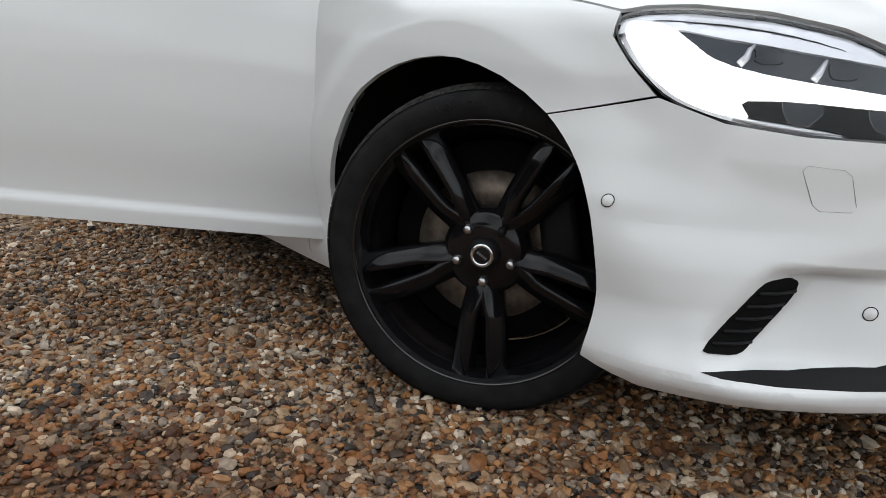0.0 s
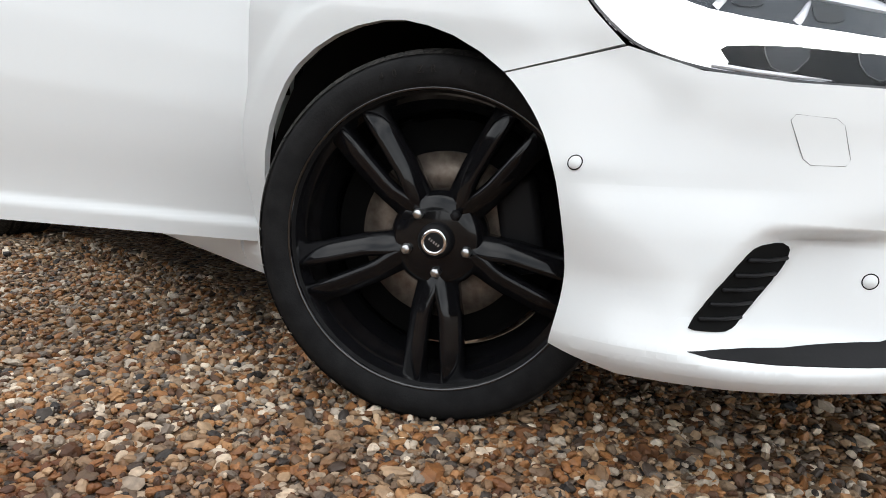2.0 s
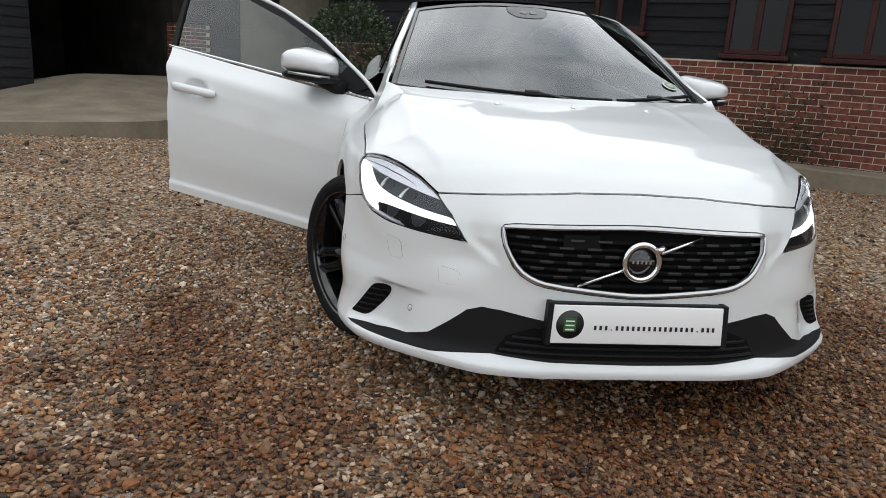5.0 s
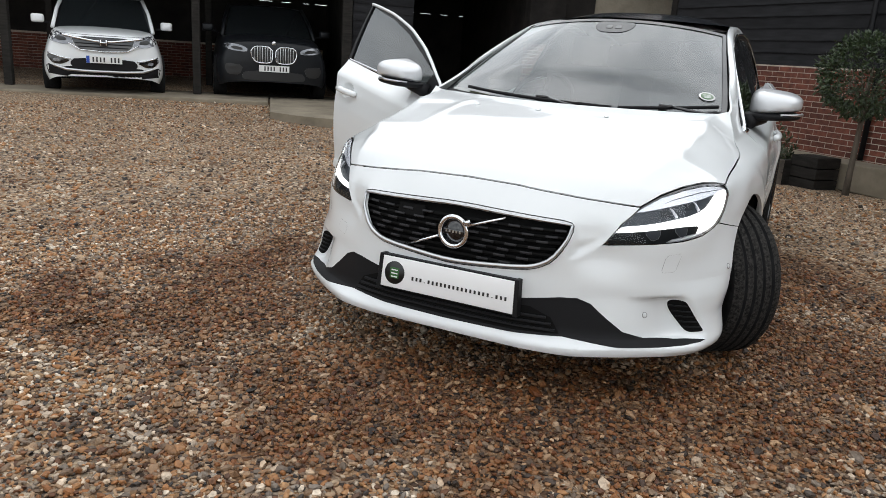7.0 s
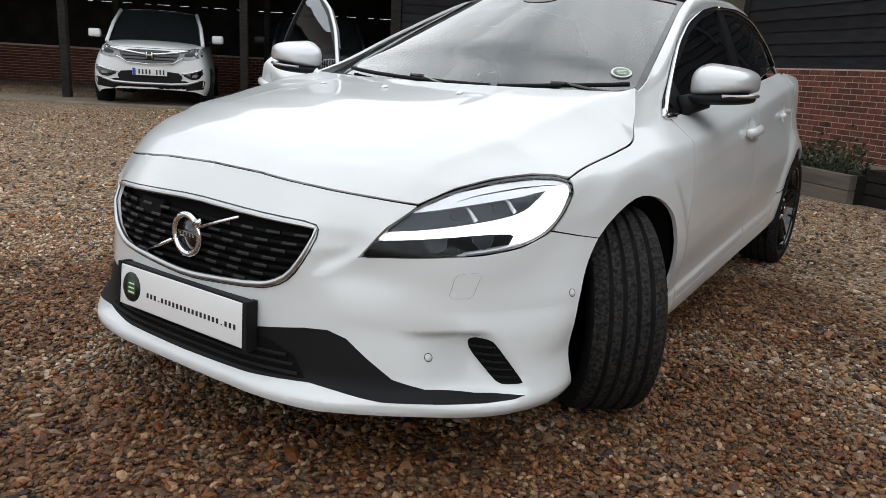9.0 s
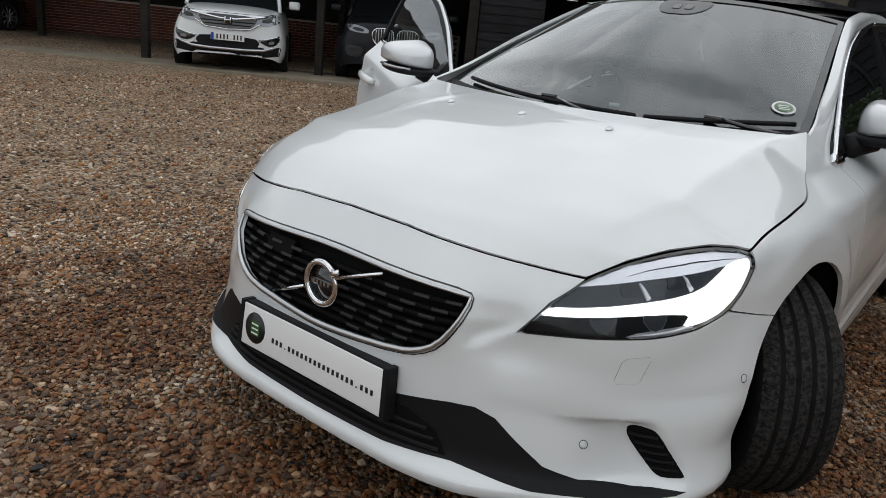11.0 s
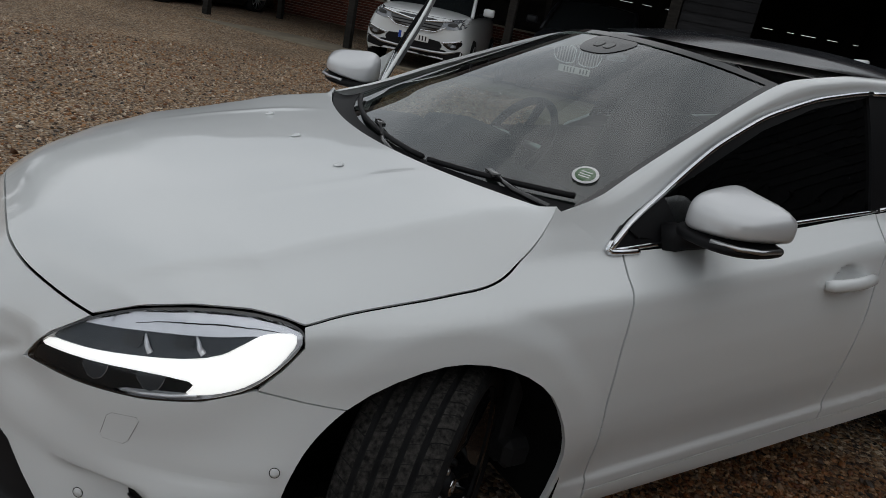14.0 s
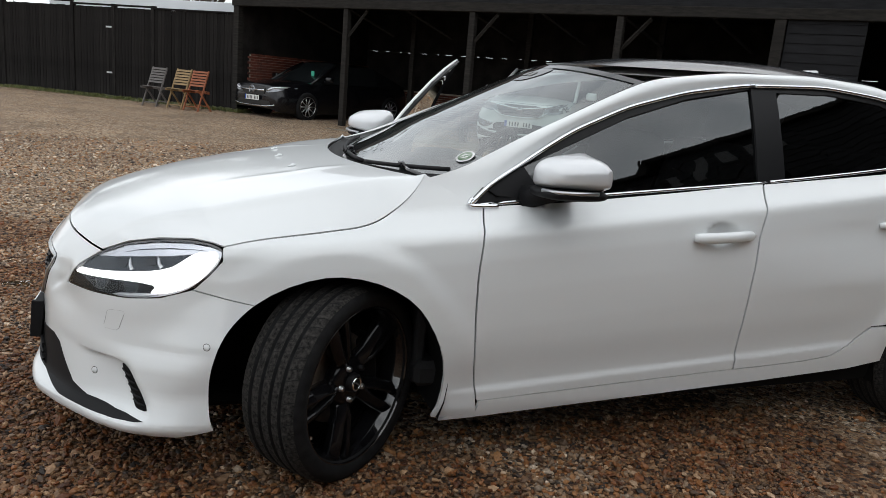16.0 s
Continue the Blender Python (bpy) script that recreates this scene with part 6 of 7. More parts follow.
def parked_wheel(c, x, y, r, width, rim_mat):
    side = 1 if y > 0 else -1
    t = part("tyre", lathe_bm([(r * 0.68, 0.5 * width), (r * 0.8, 0.54 * width), (r * 0.95, 0.48 * width), (r, 0.3 * width), (r, -0.3 * width), (r * 0.95, -0.5 * width), (r * 0.66, -0.5 * width)], 32), RUBBER, c)
    t.matrix_local = pose(x, y, r, 0, 0, 0 if side > 0 else 180)
    part("rim", lathe_bm([(r * 0.68, 0.48 * width), (r * 0.64, 0.42 * width), (r * 0.62, -0.2 * width), (0.0005, -0.2 * width)], 32), PLASTIC, t)
    part("rim_edge", lathe_bm([(r * 0.70, 0.50 * width), (r * 0.685, 0.53 * width), (r * 0.665, 0.49 * width)], 32), rim_mat, t)
    for i in range(10):
        part("spoke", tube_bm([(0.03, 0.36 * width, 0), (r * 0.66, 0.44 * width, 0)], [r * 0.06, r * 0.035], 4), rim_mat, t).matrix_local = pose(0, 0, 0, 0, 36 * i, 0)
    part("hub", lathe_bm([(0.0005, 0.42 * width), (r * 0.17, 0.4 * width), (r * 0.2, 0.2 * width)], 16), rim_mat, t)


def parked_car(m, label, paint, L, W, H, hood_z, nose_z, screen_x, roof_x, tail_x, tyre_r, ground=0.2, rim=SATIN, waist=0.62, cabin_w=0.74):
    """A parked car that faces local +x, with its nose at x = 0 and its wheels on z = 0."""
    w = W / 2
    c = thing("car", label, "car", m)
    mid = section(w, ground, waist, hood_z, w * 0.86)
    st = [(0.0, section(w * 0.80, ground + 0.1, nose_z * 0.72, nose_z, w * 0.66)), (-0.07, section(w * 0.90, ground + 0.04, nose_z * 0.75, nose_z + 0.03, w * 0.76)), (-0.25, section(w * 0.975, ground, waist, nose_z + 0.07, w * 0.82)),
          (-0.7, section(w, ground, waist, hood_z - 0.02, w * 0.86)), (screen_x, mid), (-L * 0.6, section(w, ground, waist + 0.05, hood_z + 0.04, w * 0.9)), (-L * 0.9, section(w * 0.97, ground, waist + 0.08, hood_z + 0.05, w * 0.88)), (-L, section(w * 0.88, ground + 0.1, waist, hood_z, w * 0.76))]
    smooth_part("body", loft_bm(st), paint, c)
    # cabin: glass below, roof above
    b, t = hood_z - 0.03, H
    k = w * cabin_w
    cabin = [(screen_x + 0.05, [(0, b), (w * 0.5, b), (w * 0.8, b), (w * 0.86, b - 0.02)]), (roof_x, [(0, t), (k * 0.5, t - 0.01), (k * 0.9, t - 0.04), (w * 0.89, b + 0.02)]),
             (tail_x, [(0, t - 0.02), (k * 0.5, t - 0.03), (k * 0.9, t - 0.06), (w * 0.89, b + 0.05)]), (-L + 0.18, [(0, b + 0.08), (w * 0.5, b + 0.08), (w * 0.75, b + 0.06), (w * 0.8, b + 0.02)])]
    part("cabin_glass", loft_bm(cabin), material("parked_glass", (0.01, 0.012, 0.013), 0.05), c, smooth=False)
    roof_st = [(roof_x + 0.03, [(0, t), (k * 0.6, t - 0.01), (k * 0.95, t - 0.045)]), (roof_x - 0.2, [(0, t + 0.035), (k * 0.6, t + 0.02), (k * 0.98, t - 0.03)]), (tail_x, [(0, t + 0.012), (k * 0.6, t), (k * 0.97, t - 0.045)])]
    bm = bmesh.new()
    rows = []
    for x, sec in roof_st:
        rows.append([bm.verts.new((x, y, z)) for y, z in sec[::-1] + [(-y, z) for y, z in sec[1:]]])
    for p, q in zip(rows, rows[1:]):
        for i in range(len(p) - 1):
            bm.faces.new((p[i], p[i + 1], q[i + 1], q[i]))
    bmesh.ops.solidify(bm, geom=bm.faces[:], thickness=0.03)
    smooth_part("roof", bm, paint, c)
    for s in (1, -1):
        part("pillar", tube_bm([(screen_x + 0.06, s * w * 0.85, b), ((screen_x + roof_x) / 2, s * (w * 0.85 + k * 0.95) / 2 + s * 0.015, (b + t) / 2 + 0.02), (roof_x, s * k * 0.95, t - 0.04)], 0.032, 6), paint, c)
        mr = part("wing_mirror", box_bm((-0.06, -0.10, -0.07), (0.06, 0.10, 0.07), 0.045, 3), paint, c)
        mr.matrix_local = pose(screen_x - 0.28, s * (w + 0.10), hood_z + 0.10)
        part("mirror_foot", tube_bm([(0.0, -s * 0.17, -0.06), (0, 0, -0.05)], 0.025, 6), PLASTIC, mr)
        parked_wheel(c, -0.88, s * (w - 0.095), tyre_r, 0.22, rim)
        parked_wheel(c, -L + 0.95, s * (w - 0.095), tyre_r, 0.22, rim)
    return c


def bars_plate(c, x, z, mat, blue=False):
    p = part("number_plate", box_bm((-0.26, -0.008, -0.0555), (0.26, 0.0, 0.0555), 0.003, 1), mat, c, smooth=False)
    p.matrix_local = pose(x, 0, z, 0, 0, 90)
    text_bars("OOOO OOO", 0.42, 0.075, p, INK, pose(0.025, -0.0085, 0), "character_bar")
    if blue:
        part("blue_band", box_bm((-0.258, -0.0095, -0.054), (-0.212, -0.0082, 0.054)), material("blue_band", (0.01, 0.06, 0.35), 0.4), p, smooth=False)


YELLOWISH = material("plate_silver", (0.7, 0.7, 0.68), 0.35)
LAMP_GLASS = material("parked_lamp_glass", (0.22, 0.23, 0.25), 0.08, 0.3, 0.8)
DARK_GREY = material("dark_grey_paint", (0.008, 0.009, 0.011), 0.35, 0.0, 0.1, 0.2)
BLACK_PAINT = material("black_paint", (0.004, 0.004, 0.005), 0.25, 0, 0.3, 0.3)


def front_surface(c):
    """The body's front as a function of (y, z), found by a ray from ahead."""
    body = next(o for o in c.children if o.name.startswith("body"))
    me = body.evaluated_get(bpy.context.evaluated_depsgraph_get()).to_mesh()
    tree = BVHTree.FromPolygons([v.co.copy() for v in me.vertices], [tuple(p.vertices) for p in me.polygons])

    def place(lift):
        def at(y, z):
            hit = tree.ray_cast(Vector((1.0, y, z)), Vector((-1, 0, 0)))[0]
            return (hit.x if hit else -0.3) + lift, y, z
        return at
    return place


def front_panel(c, place, name, outline, mat, lift=0.012, label="", soft=1, step=0.05):
    """A panel that follows the body's front."""
    return part(name, skin_bm(rounded(outline, 0.2, soft) if soft else outline, place(lift), step, 0.03, out_from=(-1.5, 0, 0.7)), mat, c, label)


def front_pair(c, place, name, outline, mat, lift=0.012, label=""):
    return [front_panel(c, place, name, [(s * y, z) for y, z in outline], mat, lift, label) for s in (1, -1)]


def front_line(c, place, name, points, radius, mat, lift=0.015, closed=False):
    n = 6
    pts = []
    for (a, b), (p, q) in zip(points, points[1:] + (points[:1] if closed else [])):
        pts += [place(lift)(a + (p - a) * i / n, b + (q - b) * i / n) for i in range(n)]
    if not closed:
        pts.append(place(lift)(*points[-1]))
    return part(name, tube_bm(pts, radius, 6, closed=closed), mat, c)


def white_suv():
    c = parked_car(pose(-5.13, -9.17, 0.12, 0, 0, 50), "white compact sport utility car parked in a barn bay", PAINT, 4.6, 1.82, 1.63, 1.07, 0.93, -1.0, -1.75, -3.7, 0.34, 0.22)
    at = front_surface(c)
    grille = front_panel(c, at, "grille", [(-0.46, 0.93), (0.46, 0.93), (0.42, 0.80), (0.32, 0.72), (-0.32, 0.72), (-0.42, 0.80)], GLOSS_BLACK, 0.02)
    front_line(grille, at, "chrome_bar", [(-0.60, 0.945), (-0.40, 0.905), (-0.12, 0.865), (0.12, 0.865), (0.40, 0.905), (0.60, 0.945)], 0.02, CHROME, 0.03)
    front_line(grille, at, "chrome_bar", [(-0.50, 0.82), (-0.34, 0.725), (0, 0.705), (0.34, 0.725), (0.50, 0.82)], 0.012, CHROME, 0.025)
    for z, w in ((0.775, 0.36), (0.825, 0.41)):
        front_line(grille, at, "grille_bar", [(-w, z), (0, z), (w, z)], 0.010, PLASTIC, 0.03)
    emblem = part("emblem", box_bm((-0.016, -0.062, -0.055), (0.016, 0.062, 0.055), 0.012, 2), GLOSS_BLACK, grille)
    emblem.matrix_local = pose(at(0.05)(0, 0.83)[0], 0, 0.845)
    for y in (-0.042, 0.042):
        part("emblem_bar", box_bm((0.010, y - 0.010, -0.048), (0.024, y + 0.010, 0.048), 0.004, 1), CHROME, emblem)
    part("emblem_bar", box_bm((0.010, -0.035, -0.010), (0.024, 0.035, 0.010), 0.004, 1), CHROME, emblem)
    for lamp in front_pair(c, at, "headlight", [(0.43, 0.795), (0.45, 0.895), (0.62, 0.975), (0.80, 1.02), (0.835, 0.95), (0.78, 0.845), (0.60, 0.795)], LAMP_GLASS, 0.012):
        s = 1 if sum(v.co.y for v in lamp.data.vertices) > 0 else -1
        front_panel(lamp, at, "lamp_bowl", [(s * y, z) for y, z in ((0.52, 0.85), (0.54, 0.90), (0.64, 0.925), (0.70, 0.89), (0.64, 0.85))], INK, 0.018)
        front_panel(lamp, at, "indicator", [(s * y, z) for y, z in ((0.72, 0.90), (0.74, 0.955), (0.80, 0.97), (0.79, 0.92))], CHROME, 0.018)
    for fog in front_pair(c, at, "fog_lamp_recess", [(0.48, 0.555), (0.62, 0.585), (0.80, 0.645), (0.82, 0.60), (0.74, 0.50), (0.62, 0.485)], GLOSS_BLACK, 0.01):
        s = 1 if sum(v.co.y for v in fog.data.vertices) > 0 else -1
        front_line(fog, at, "fog_trim", [(s * 0.48, 0.575), (s * 0.63, 0.60), (s * 0.80, 0.655)], 0.012, CHROME, 0.018)
        front_panel(fog, at, "fog_lamp", [(s * y, z) for y, z in ((0.63, 0.525), (0.65, 0.57), (0.73, 0.575), (0.72, 0.53))], LAMP_GLASS, 0.02)
    low = front_panel(c, at, "lower_grille", [(-0.42, 0.60), (0.42, 0.60), (0.50, 0.52), (0.44, 0.43), (-0.44, 0.43), (-0.50, 0.52)], PLASTIC, 0.012)
    front_line(low, at, "skid_plate", [(-0.72, 0.47), (-0.56, 0.415), (-0.30, 0.40), (0.30, 0.40), (0.56, 0.415), (0.72, 0.47)], 0.024, SATIN, 0.01)
    front_panel(c, at, "under_bumper", [(-0.85, 0.50), (-0.62, 0.435), (-0.52, 0.47), (0.52, 0.47), (0.62, 0.435), (0.85, 0.50), (0.80, 0.30), (-0.80, 0.30)], PLASTIC, 0.008)
    front_line(c, at, "bonnet_gap", [(-0.62, 0.965), (-0.3, 0.955), (0.3, 0.955), (0.62, 0.965)], 0.004, INK, 0.0)
    bars_plate(c, at(0.045)(0, 0.59)[0], 0.585, YELLOWISH, True)
    for y in (-0.36, 0.36):
        part("headrest", box_bm((-2.12, y - 0.13, 1.30), (-2.04, y + 0.13, 1.48), 0.04, 2), SEAT, c)


def dark_suv():
    c = parked_car(far_pose(-8.0, -8.5, 0.13, 42), "dark grey large sport utility car parked in a barn bay", DARK_GREY, 4.92, 1.98, 1.70, 1.12, 0.98, -1.1, -1.9, -4.0, 0.37, 0.24)
    at = front_surface(c)
    for s in (1, -1):
        ring = [(s * y, z) for y, z in ((0.035, 0.93), (0.30, 0.945), (0.37, 0.90), (0.40, 0.84), (0.36, 0.71), (0.28, 0.66), (0.07, 0.66), (0.025, 0.72))]
        g = front_panel(c, at, "kidney_grille", ring, INK, 0.015)
        front_line(g, at, "chrome_frame", rounded(ring, 0.25, 1), 0.013, CHROME, 0.022, True)
        for i in range(7):
            y = 0.065 + i * 0.044
            front_line(g, at, "grille_bar", [(s * y, 0.675 + 0.03 * (i == 6)), (s * y, 0.925 - 0.02 * (i > 5))], 0.008, SATIN, 0.024)
    for lamp in front_pair(c, at, "headlight", [(0.46, 0.83), (0.45, 0.90), (0.60, 0.955), (0.82, 0.97), (0.86, 0.92), (0.74, 0.85)], LAMP_GLASS, 0.012):
        s = 1 if sum(v.co.y for v in lamp.data.vertices) > 0 else -1
        front_panel(lamp, at, "lamp_bowl", [(s * y, z) for y, z in ((0.53, 0.86), (0.54, 0.90), (0.68, 0.93), (0.74, 0.90), (0.66, 0.865))], INK, 0.018)
    front_pair(c, at, "air_intake", [(0.52, 0.60), (0.80, 0.64), (0.84, 0.56), (0.78, 0.44), (0.58, 0.44)], INK, 0.01)
    front_panel(c, at, "lower_grille", [(-0.48, 0.52), (0.48, 0.52), (0.56, 0.42), (0.50, 0.36), (-0.50, 0.36), (-0.56, 0.42)], INK, 0.012)
    part("round_emblem", lathe_bm([(0.0005, 0.012), (0.035, 0.010), (0.04, 0.0)], 20), SATIN, c).matrix_local = pose(at(0.0)(0, 1.0)[0], 0, 1.0, 0, 0, -90)
    bars_plate(c, at(0.04)(0, 0.57)[0], 0.57, YELLOWISH)
    for y in (-0.38, 0.38):
        part("headrest", box_bm((-2.30, y - 0.14, 1.36), (-2.22, y + 0.14, 1.55), 0.04, 2), SEAT, c)


def black_saloon():
    c = parked_car(far_pose(-0.98, -17.35, 0.17, 30), "black saloon car parked in the end bay of the barn", BLACK_PAINT, 4.68, 1.81, 1.41, 0.90, 0.74, -1.15, -2.0, -3.3, 0.335, 0.16)
    at = front_surface(c)
    grille = front_panel(c, at, "grille", [(-0.38, 0.735), (0.38, 0.735), (0.45, 0.66), (0.36, 0.54), (-0.36, 0.54), (-0.45, 0.66)], INK, 0.012)
    front_line(grille, at, "chrome_bar", [(-0.42, 0.65), (0, 0.65), (0.42, 0.65)], 0.02, CHROME, 0.03)
    star = part("round_emblem", lathe_bm([(0.085, 0.0), (0.092, 0.01), (0.10, 0.0)], 24, closed=True), CHROME, grille)
    star.matrix_local = pose(at(0.05)(0, 0.65)[0], 0, 0.65, 0, 0, -90)
    for i in range(3):
        part("star_arm", tube_bm([(0, 0.005, 0), (0.09 * math.cos(radians(90 + 120 * i)), 0.005, 0.09 * math.sin(radians(90 + 120 * i)))], [0.014, 0.004], 4), CHROME, star)
    front_pair(c, at, "headlight", [(0.47, 0.61), (0.49, 0.69), (0.62, 0.745), (0.80, 0.775), (0.84, 0.73), (0.74, 0.63)], LAMP_GLASS, 0.012)
    for s in (-1, 1):
        front_line(c, at, "lamp_strip", [(s * 0.52, 0.655), (s * 0.65, 0.715), (s * 0.79, 0.745)], 0.016, LAMP_SILVER, 0.026)
    front_line(c, at, "splitter", [(-0.74, 0.34), (-0.5, 0.30), (0, 0.29), (0.5, 0.30), (0.74, 0.34)], 0.014, CHROME, 0.012)
    front_panel(c, at, "lower_grille", [(-0.50, 0.43), (0.50, 0.43), (0.62, 0.36), (0.56, 0.32), (-0.56, 0.32), (-0.62, 0.36)], INK, 0.012)
    part("windscreen_tag", box_bm((-1.40, 0.40, 1.05), (-1.38, 0.50, 1.18)), material("green_tag", (0.02, 0.35, 0.22), 0.4), c, smooth=False)
    bars_plate(c, at(0.04)(0, 0.47)[0], 0.47, YELLOWISH, True)


white_suv()
dark_suv()
black_saloon()


# ---- folding chairs by the fence ----
def folding_chair(m, mat, label):
    """A slatted folding garden chair, local +y is its front."""
    c = thing("folding_chair", label, "chair", m, "garden chairs by the fence")
    for x in (-0.21, 0.21):
        part("back_leg", box_bm((-0.012, -0.02, 0), (0.012, 0.02, 1.02), 0.003, 1), mat, c, smooth=False).matrix_local = pose(x, 0.30, 0.0, 22)
        part("front_leg", box_bm((-0.012, -0.02, 0), (0.012, 0.02, 0.62), 0.003, 1), mat, c, smooth=False).matrix_local = pose(x * 0.88, -0.22, 0.0, -42)
        part("seat_rail", box_bm((-0.012, -0.22, -0.02), (0.012, 0.24, 0.02), 0.003, 1), mat, c, smooth=False).matrix_local = pose(x * 0.94, 0.10, 0.45, 4)
    for i in range(7):
        part("seat_slat", box_bm((-0.21, -0.022, 0), (0.21, 0.022, 0.014), 0.003, 1), mat, c, smooth=False).matrix_local = pose(0, -0.10 + 0.062 * i, 0.465 + 0.004 * i, 4)
    for i in range(6):
        part("back_slat", box_bm((-0.21, -0.008, -0.022), (0.21, 0.008, 0.022), 0.003, 1), mat, c, smooth=False).matrix_local = pose(0, 0.30 - (0.60 + 0.062 * i) * math.tan(radians(22)) * 0.93, 0.60 + 0.062 * i, 22)
    for y, z in ((0.22, 0.12), (-0.10, 0.14)):
        part("stretcher", box_bm((-0.2, -0.012, -0.012), (0.2, 0.012, 0.012), 0.003, 1), mat, c, smooth=False).matrix_local = pose(0, y, z)
    return c


for (x, y), tone, words in (((1.42, -18.74), (0.13, 0.12, 0.115), "weathered grey slatted folding chair by the fence"), ((0.80, -18.2), (0.28, 0.19, 0.09), "pale tan slatted folding chair by the fence"), ((0.39, -17.82), (0.27, 0.085, 0.035), "orange-brown slatted folding chair by the fence")):
    wood = grain(material("chair_wood", tone, 0.65), 8, [t * 0.75 for t in tone], [t * 1.2 for t in tone], 0.002, (1, 6, 6))
    folding_chair(far_pose(x, y, ground_z(x, y) - 0.03, -44), wood, words)


# ---- clipped bushes, planter ----
def leaf_material(name, low, high):
    m = material(name, low, 0.38, 0, 0, 0.5)
    n, l, b = m.node_tree.nodes, m.node_tree.links, m.node_tree.nodes["Principled BSDF"]
    geo, rp = n.new("ShaderNodeNewGeometry"), n.new("ShaderNodeValToRGB")
    rp.color_ramp.elements[0].color, rp.color_ramp.elements[1].color = (*low, 1), (*high, 1)
    l.new(geo.outputs["Random Per Island"], rp.inputs["Fac"])
    l.new(rp.outputs["Color"], b.inputs["Base Color"])
    return m


LEAF = leaf_material("bay_leaf", (0.018, 0.032, 0.014), (0.05, 0.075, 0.03))
LEAF_DULL = leaf_material("dull_leaf", (0.02, 0.03, 0.014), (0.06, 0.07, 0.03))


def leaves_bm(count, place, size, seed):
    """Many folded, pointed leaves; place(rng) gives a spot and the way outwards."""
    rng = np.random.RandomState(seed)
    verts, faces = [], []
    for _ in range(count):
        p, out = place(rng)
        out = (Vector(out) + Vector(rng.normal(0, 0.55, 3))).normalized()
        side = out.cross(Vector(rng.normal(0, 1, 3))).normalized()
        up = out.cross(side)
        s = size * rng.uniform(0.6, 1.3)
        k = len(verts)
        p = Vector(p)
        verts += [p, p + out * s * 0.5 + side * s * 0.24, p + out * s + up * s * 0.1, p + out * s * 0.5 - side * s * 0.24, p + out * s * 0.5 - up * s * 0.07]
        faces += [(k, k + 1, k + 4), (k + 1, k + 2, k + 4), (k + 2, k + 3, k + 4), (k + 3, k, k + 4)]
    me = bpy.data.meshes.new("leaves")
    me.from_pydata([tuple(v) for v in verts], [], faces)
    bm = bmesh.new()
    bm.from_mesh(me)
    bpy.data.meshes.remove(me)
    return bm


def ball_tree(x, y, top, r, seed, label):
    z0 = ground_z(x, y)
    t = thing("ball_tree", label, "tree", pose(x, y, z0))
    mid = top - r - z0
    part("trunk", tube_bm([(0, 0, -0.05), (0.012, 0.0, 0.3), (-0.006, 0.01, mid * 0.7), (0, 0, mid)], [0.042, 0.034, 0.03, 0.024], 10), BARK, t)
    rng0 = random.Random(seed)
    for i in range(9):
        a, e = rng0.uniform(0, 6.28), rng0.uniform(0.1, 1.2)
        part("limb", tube_bm([(0, 0, mid - r * 0.7), (r * 0.5 * math.cos(a) * math.cos(e), r * 0.5 * math.sin(a) * math.cos(e), mid - r * 0.2 + r * 0.5 * math.sin(e))], [0.014, 0.006], 6), BARK, t)

    def spot(rng):
        d = Vector(rng.normal(0, 1, 3)).normalized()
        bump = 1 + 0.09 * math.sin(5 * d.x + seed) * math.cos(4 * d.y + 2 * d.z) + rng.normal(0, 0.03)
        k = r * bump * rng.uniform(0.62, 1.0) ** 0.5
        return (d.x * k, d.y * k, mid + d.z * k * (0.93 if d.z > 0 else 0.86)), d
    part("crown", leaves_bm(5200, spot, 0.055, seed), LEAF, t, smooth=False)
    return t


ball_tree(-6.7, 1.55, 1.74, 0.53, 3, "clipped bay tree with a round dark green crown")
ball_tree(-2.12, 5.55, 1.66, 0.50, 4, "clipped bay tree with a round dark green crown")
ball_tree(-6.45, -1.0, 1.75, 0.50, 5, "clipped bay tree with a round dark green crown")

def yard_tree(x, y, height, seed):
    """A large dark tree beyond the fence: trunk, limbs, ragged crown."""
    t = thing("tree", "tall dark green tree beyond the fence", "tree", pose(x, y, 0.2), "trees beyond the fence")
    rng0 = random.Random(seed)
    part("trunk", tube_bm([(0, 0, -0.3), (0.1, 0.05, height * 0.3), (0.0, 0.1, height * 0.6)], [0.22, 0.17, 0.1], 10), BARK, t)
    hubs = []
    for i in range(11):
        a, e, k = rng0.uniform(0, 6.28), rng0.uniform(0.0, 1.3), height * rng0.uniform(0.22, 0.38)
        tip = (k * math.cos(a) * math.cos(e), k * math.sin(a) * math.cos(e), height * 0.5 + k * math.sin(e) * 1.1)
        part("limb", tube_bm([(0, 0, height * 0.3), (tip[0] * 0.5, tip[1] * 0.5, (tip[2] + height * 0.4) / 2), tip], [0.08, 0.05, 0.02], 6), BARK, t)
        hubs.append(tip)

    def spot(rng):
        h = hubs[rng.randint(len(hubs))]
        d = Vector(rng.normal(0, 1, 3)) * height * 0.10
        return Vector(h) + d, d.normalized()
    part("crown", leaves_bm(3200, spot, 0.3, seed), LEAF_DULL, t, smooth=False)


for x, y, h, k in ((3.0, -25.0, 7.5, 61), (6.5, -23.5, 8.5, 62), (10.0, -25.5, 8.0, 63), (0.0, -28.0, 8.5, 64)):
    yard_tree(x, y, h, k)

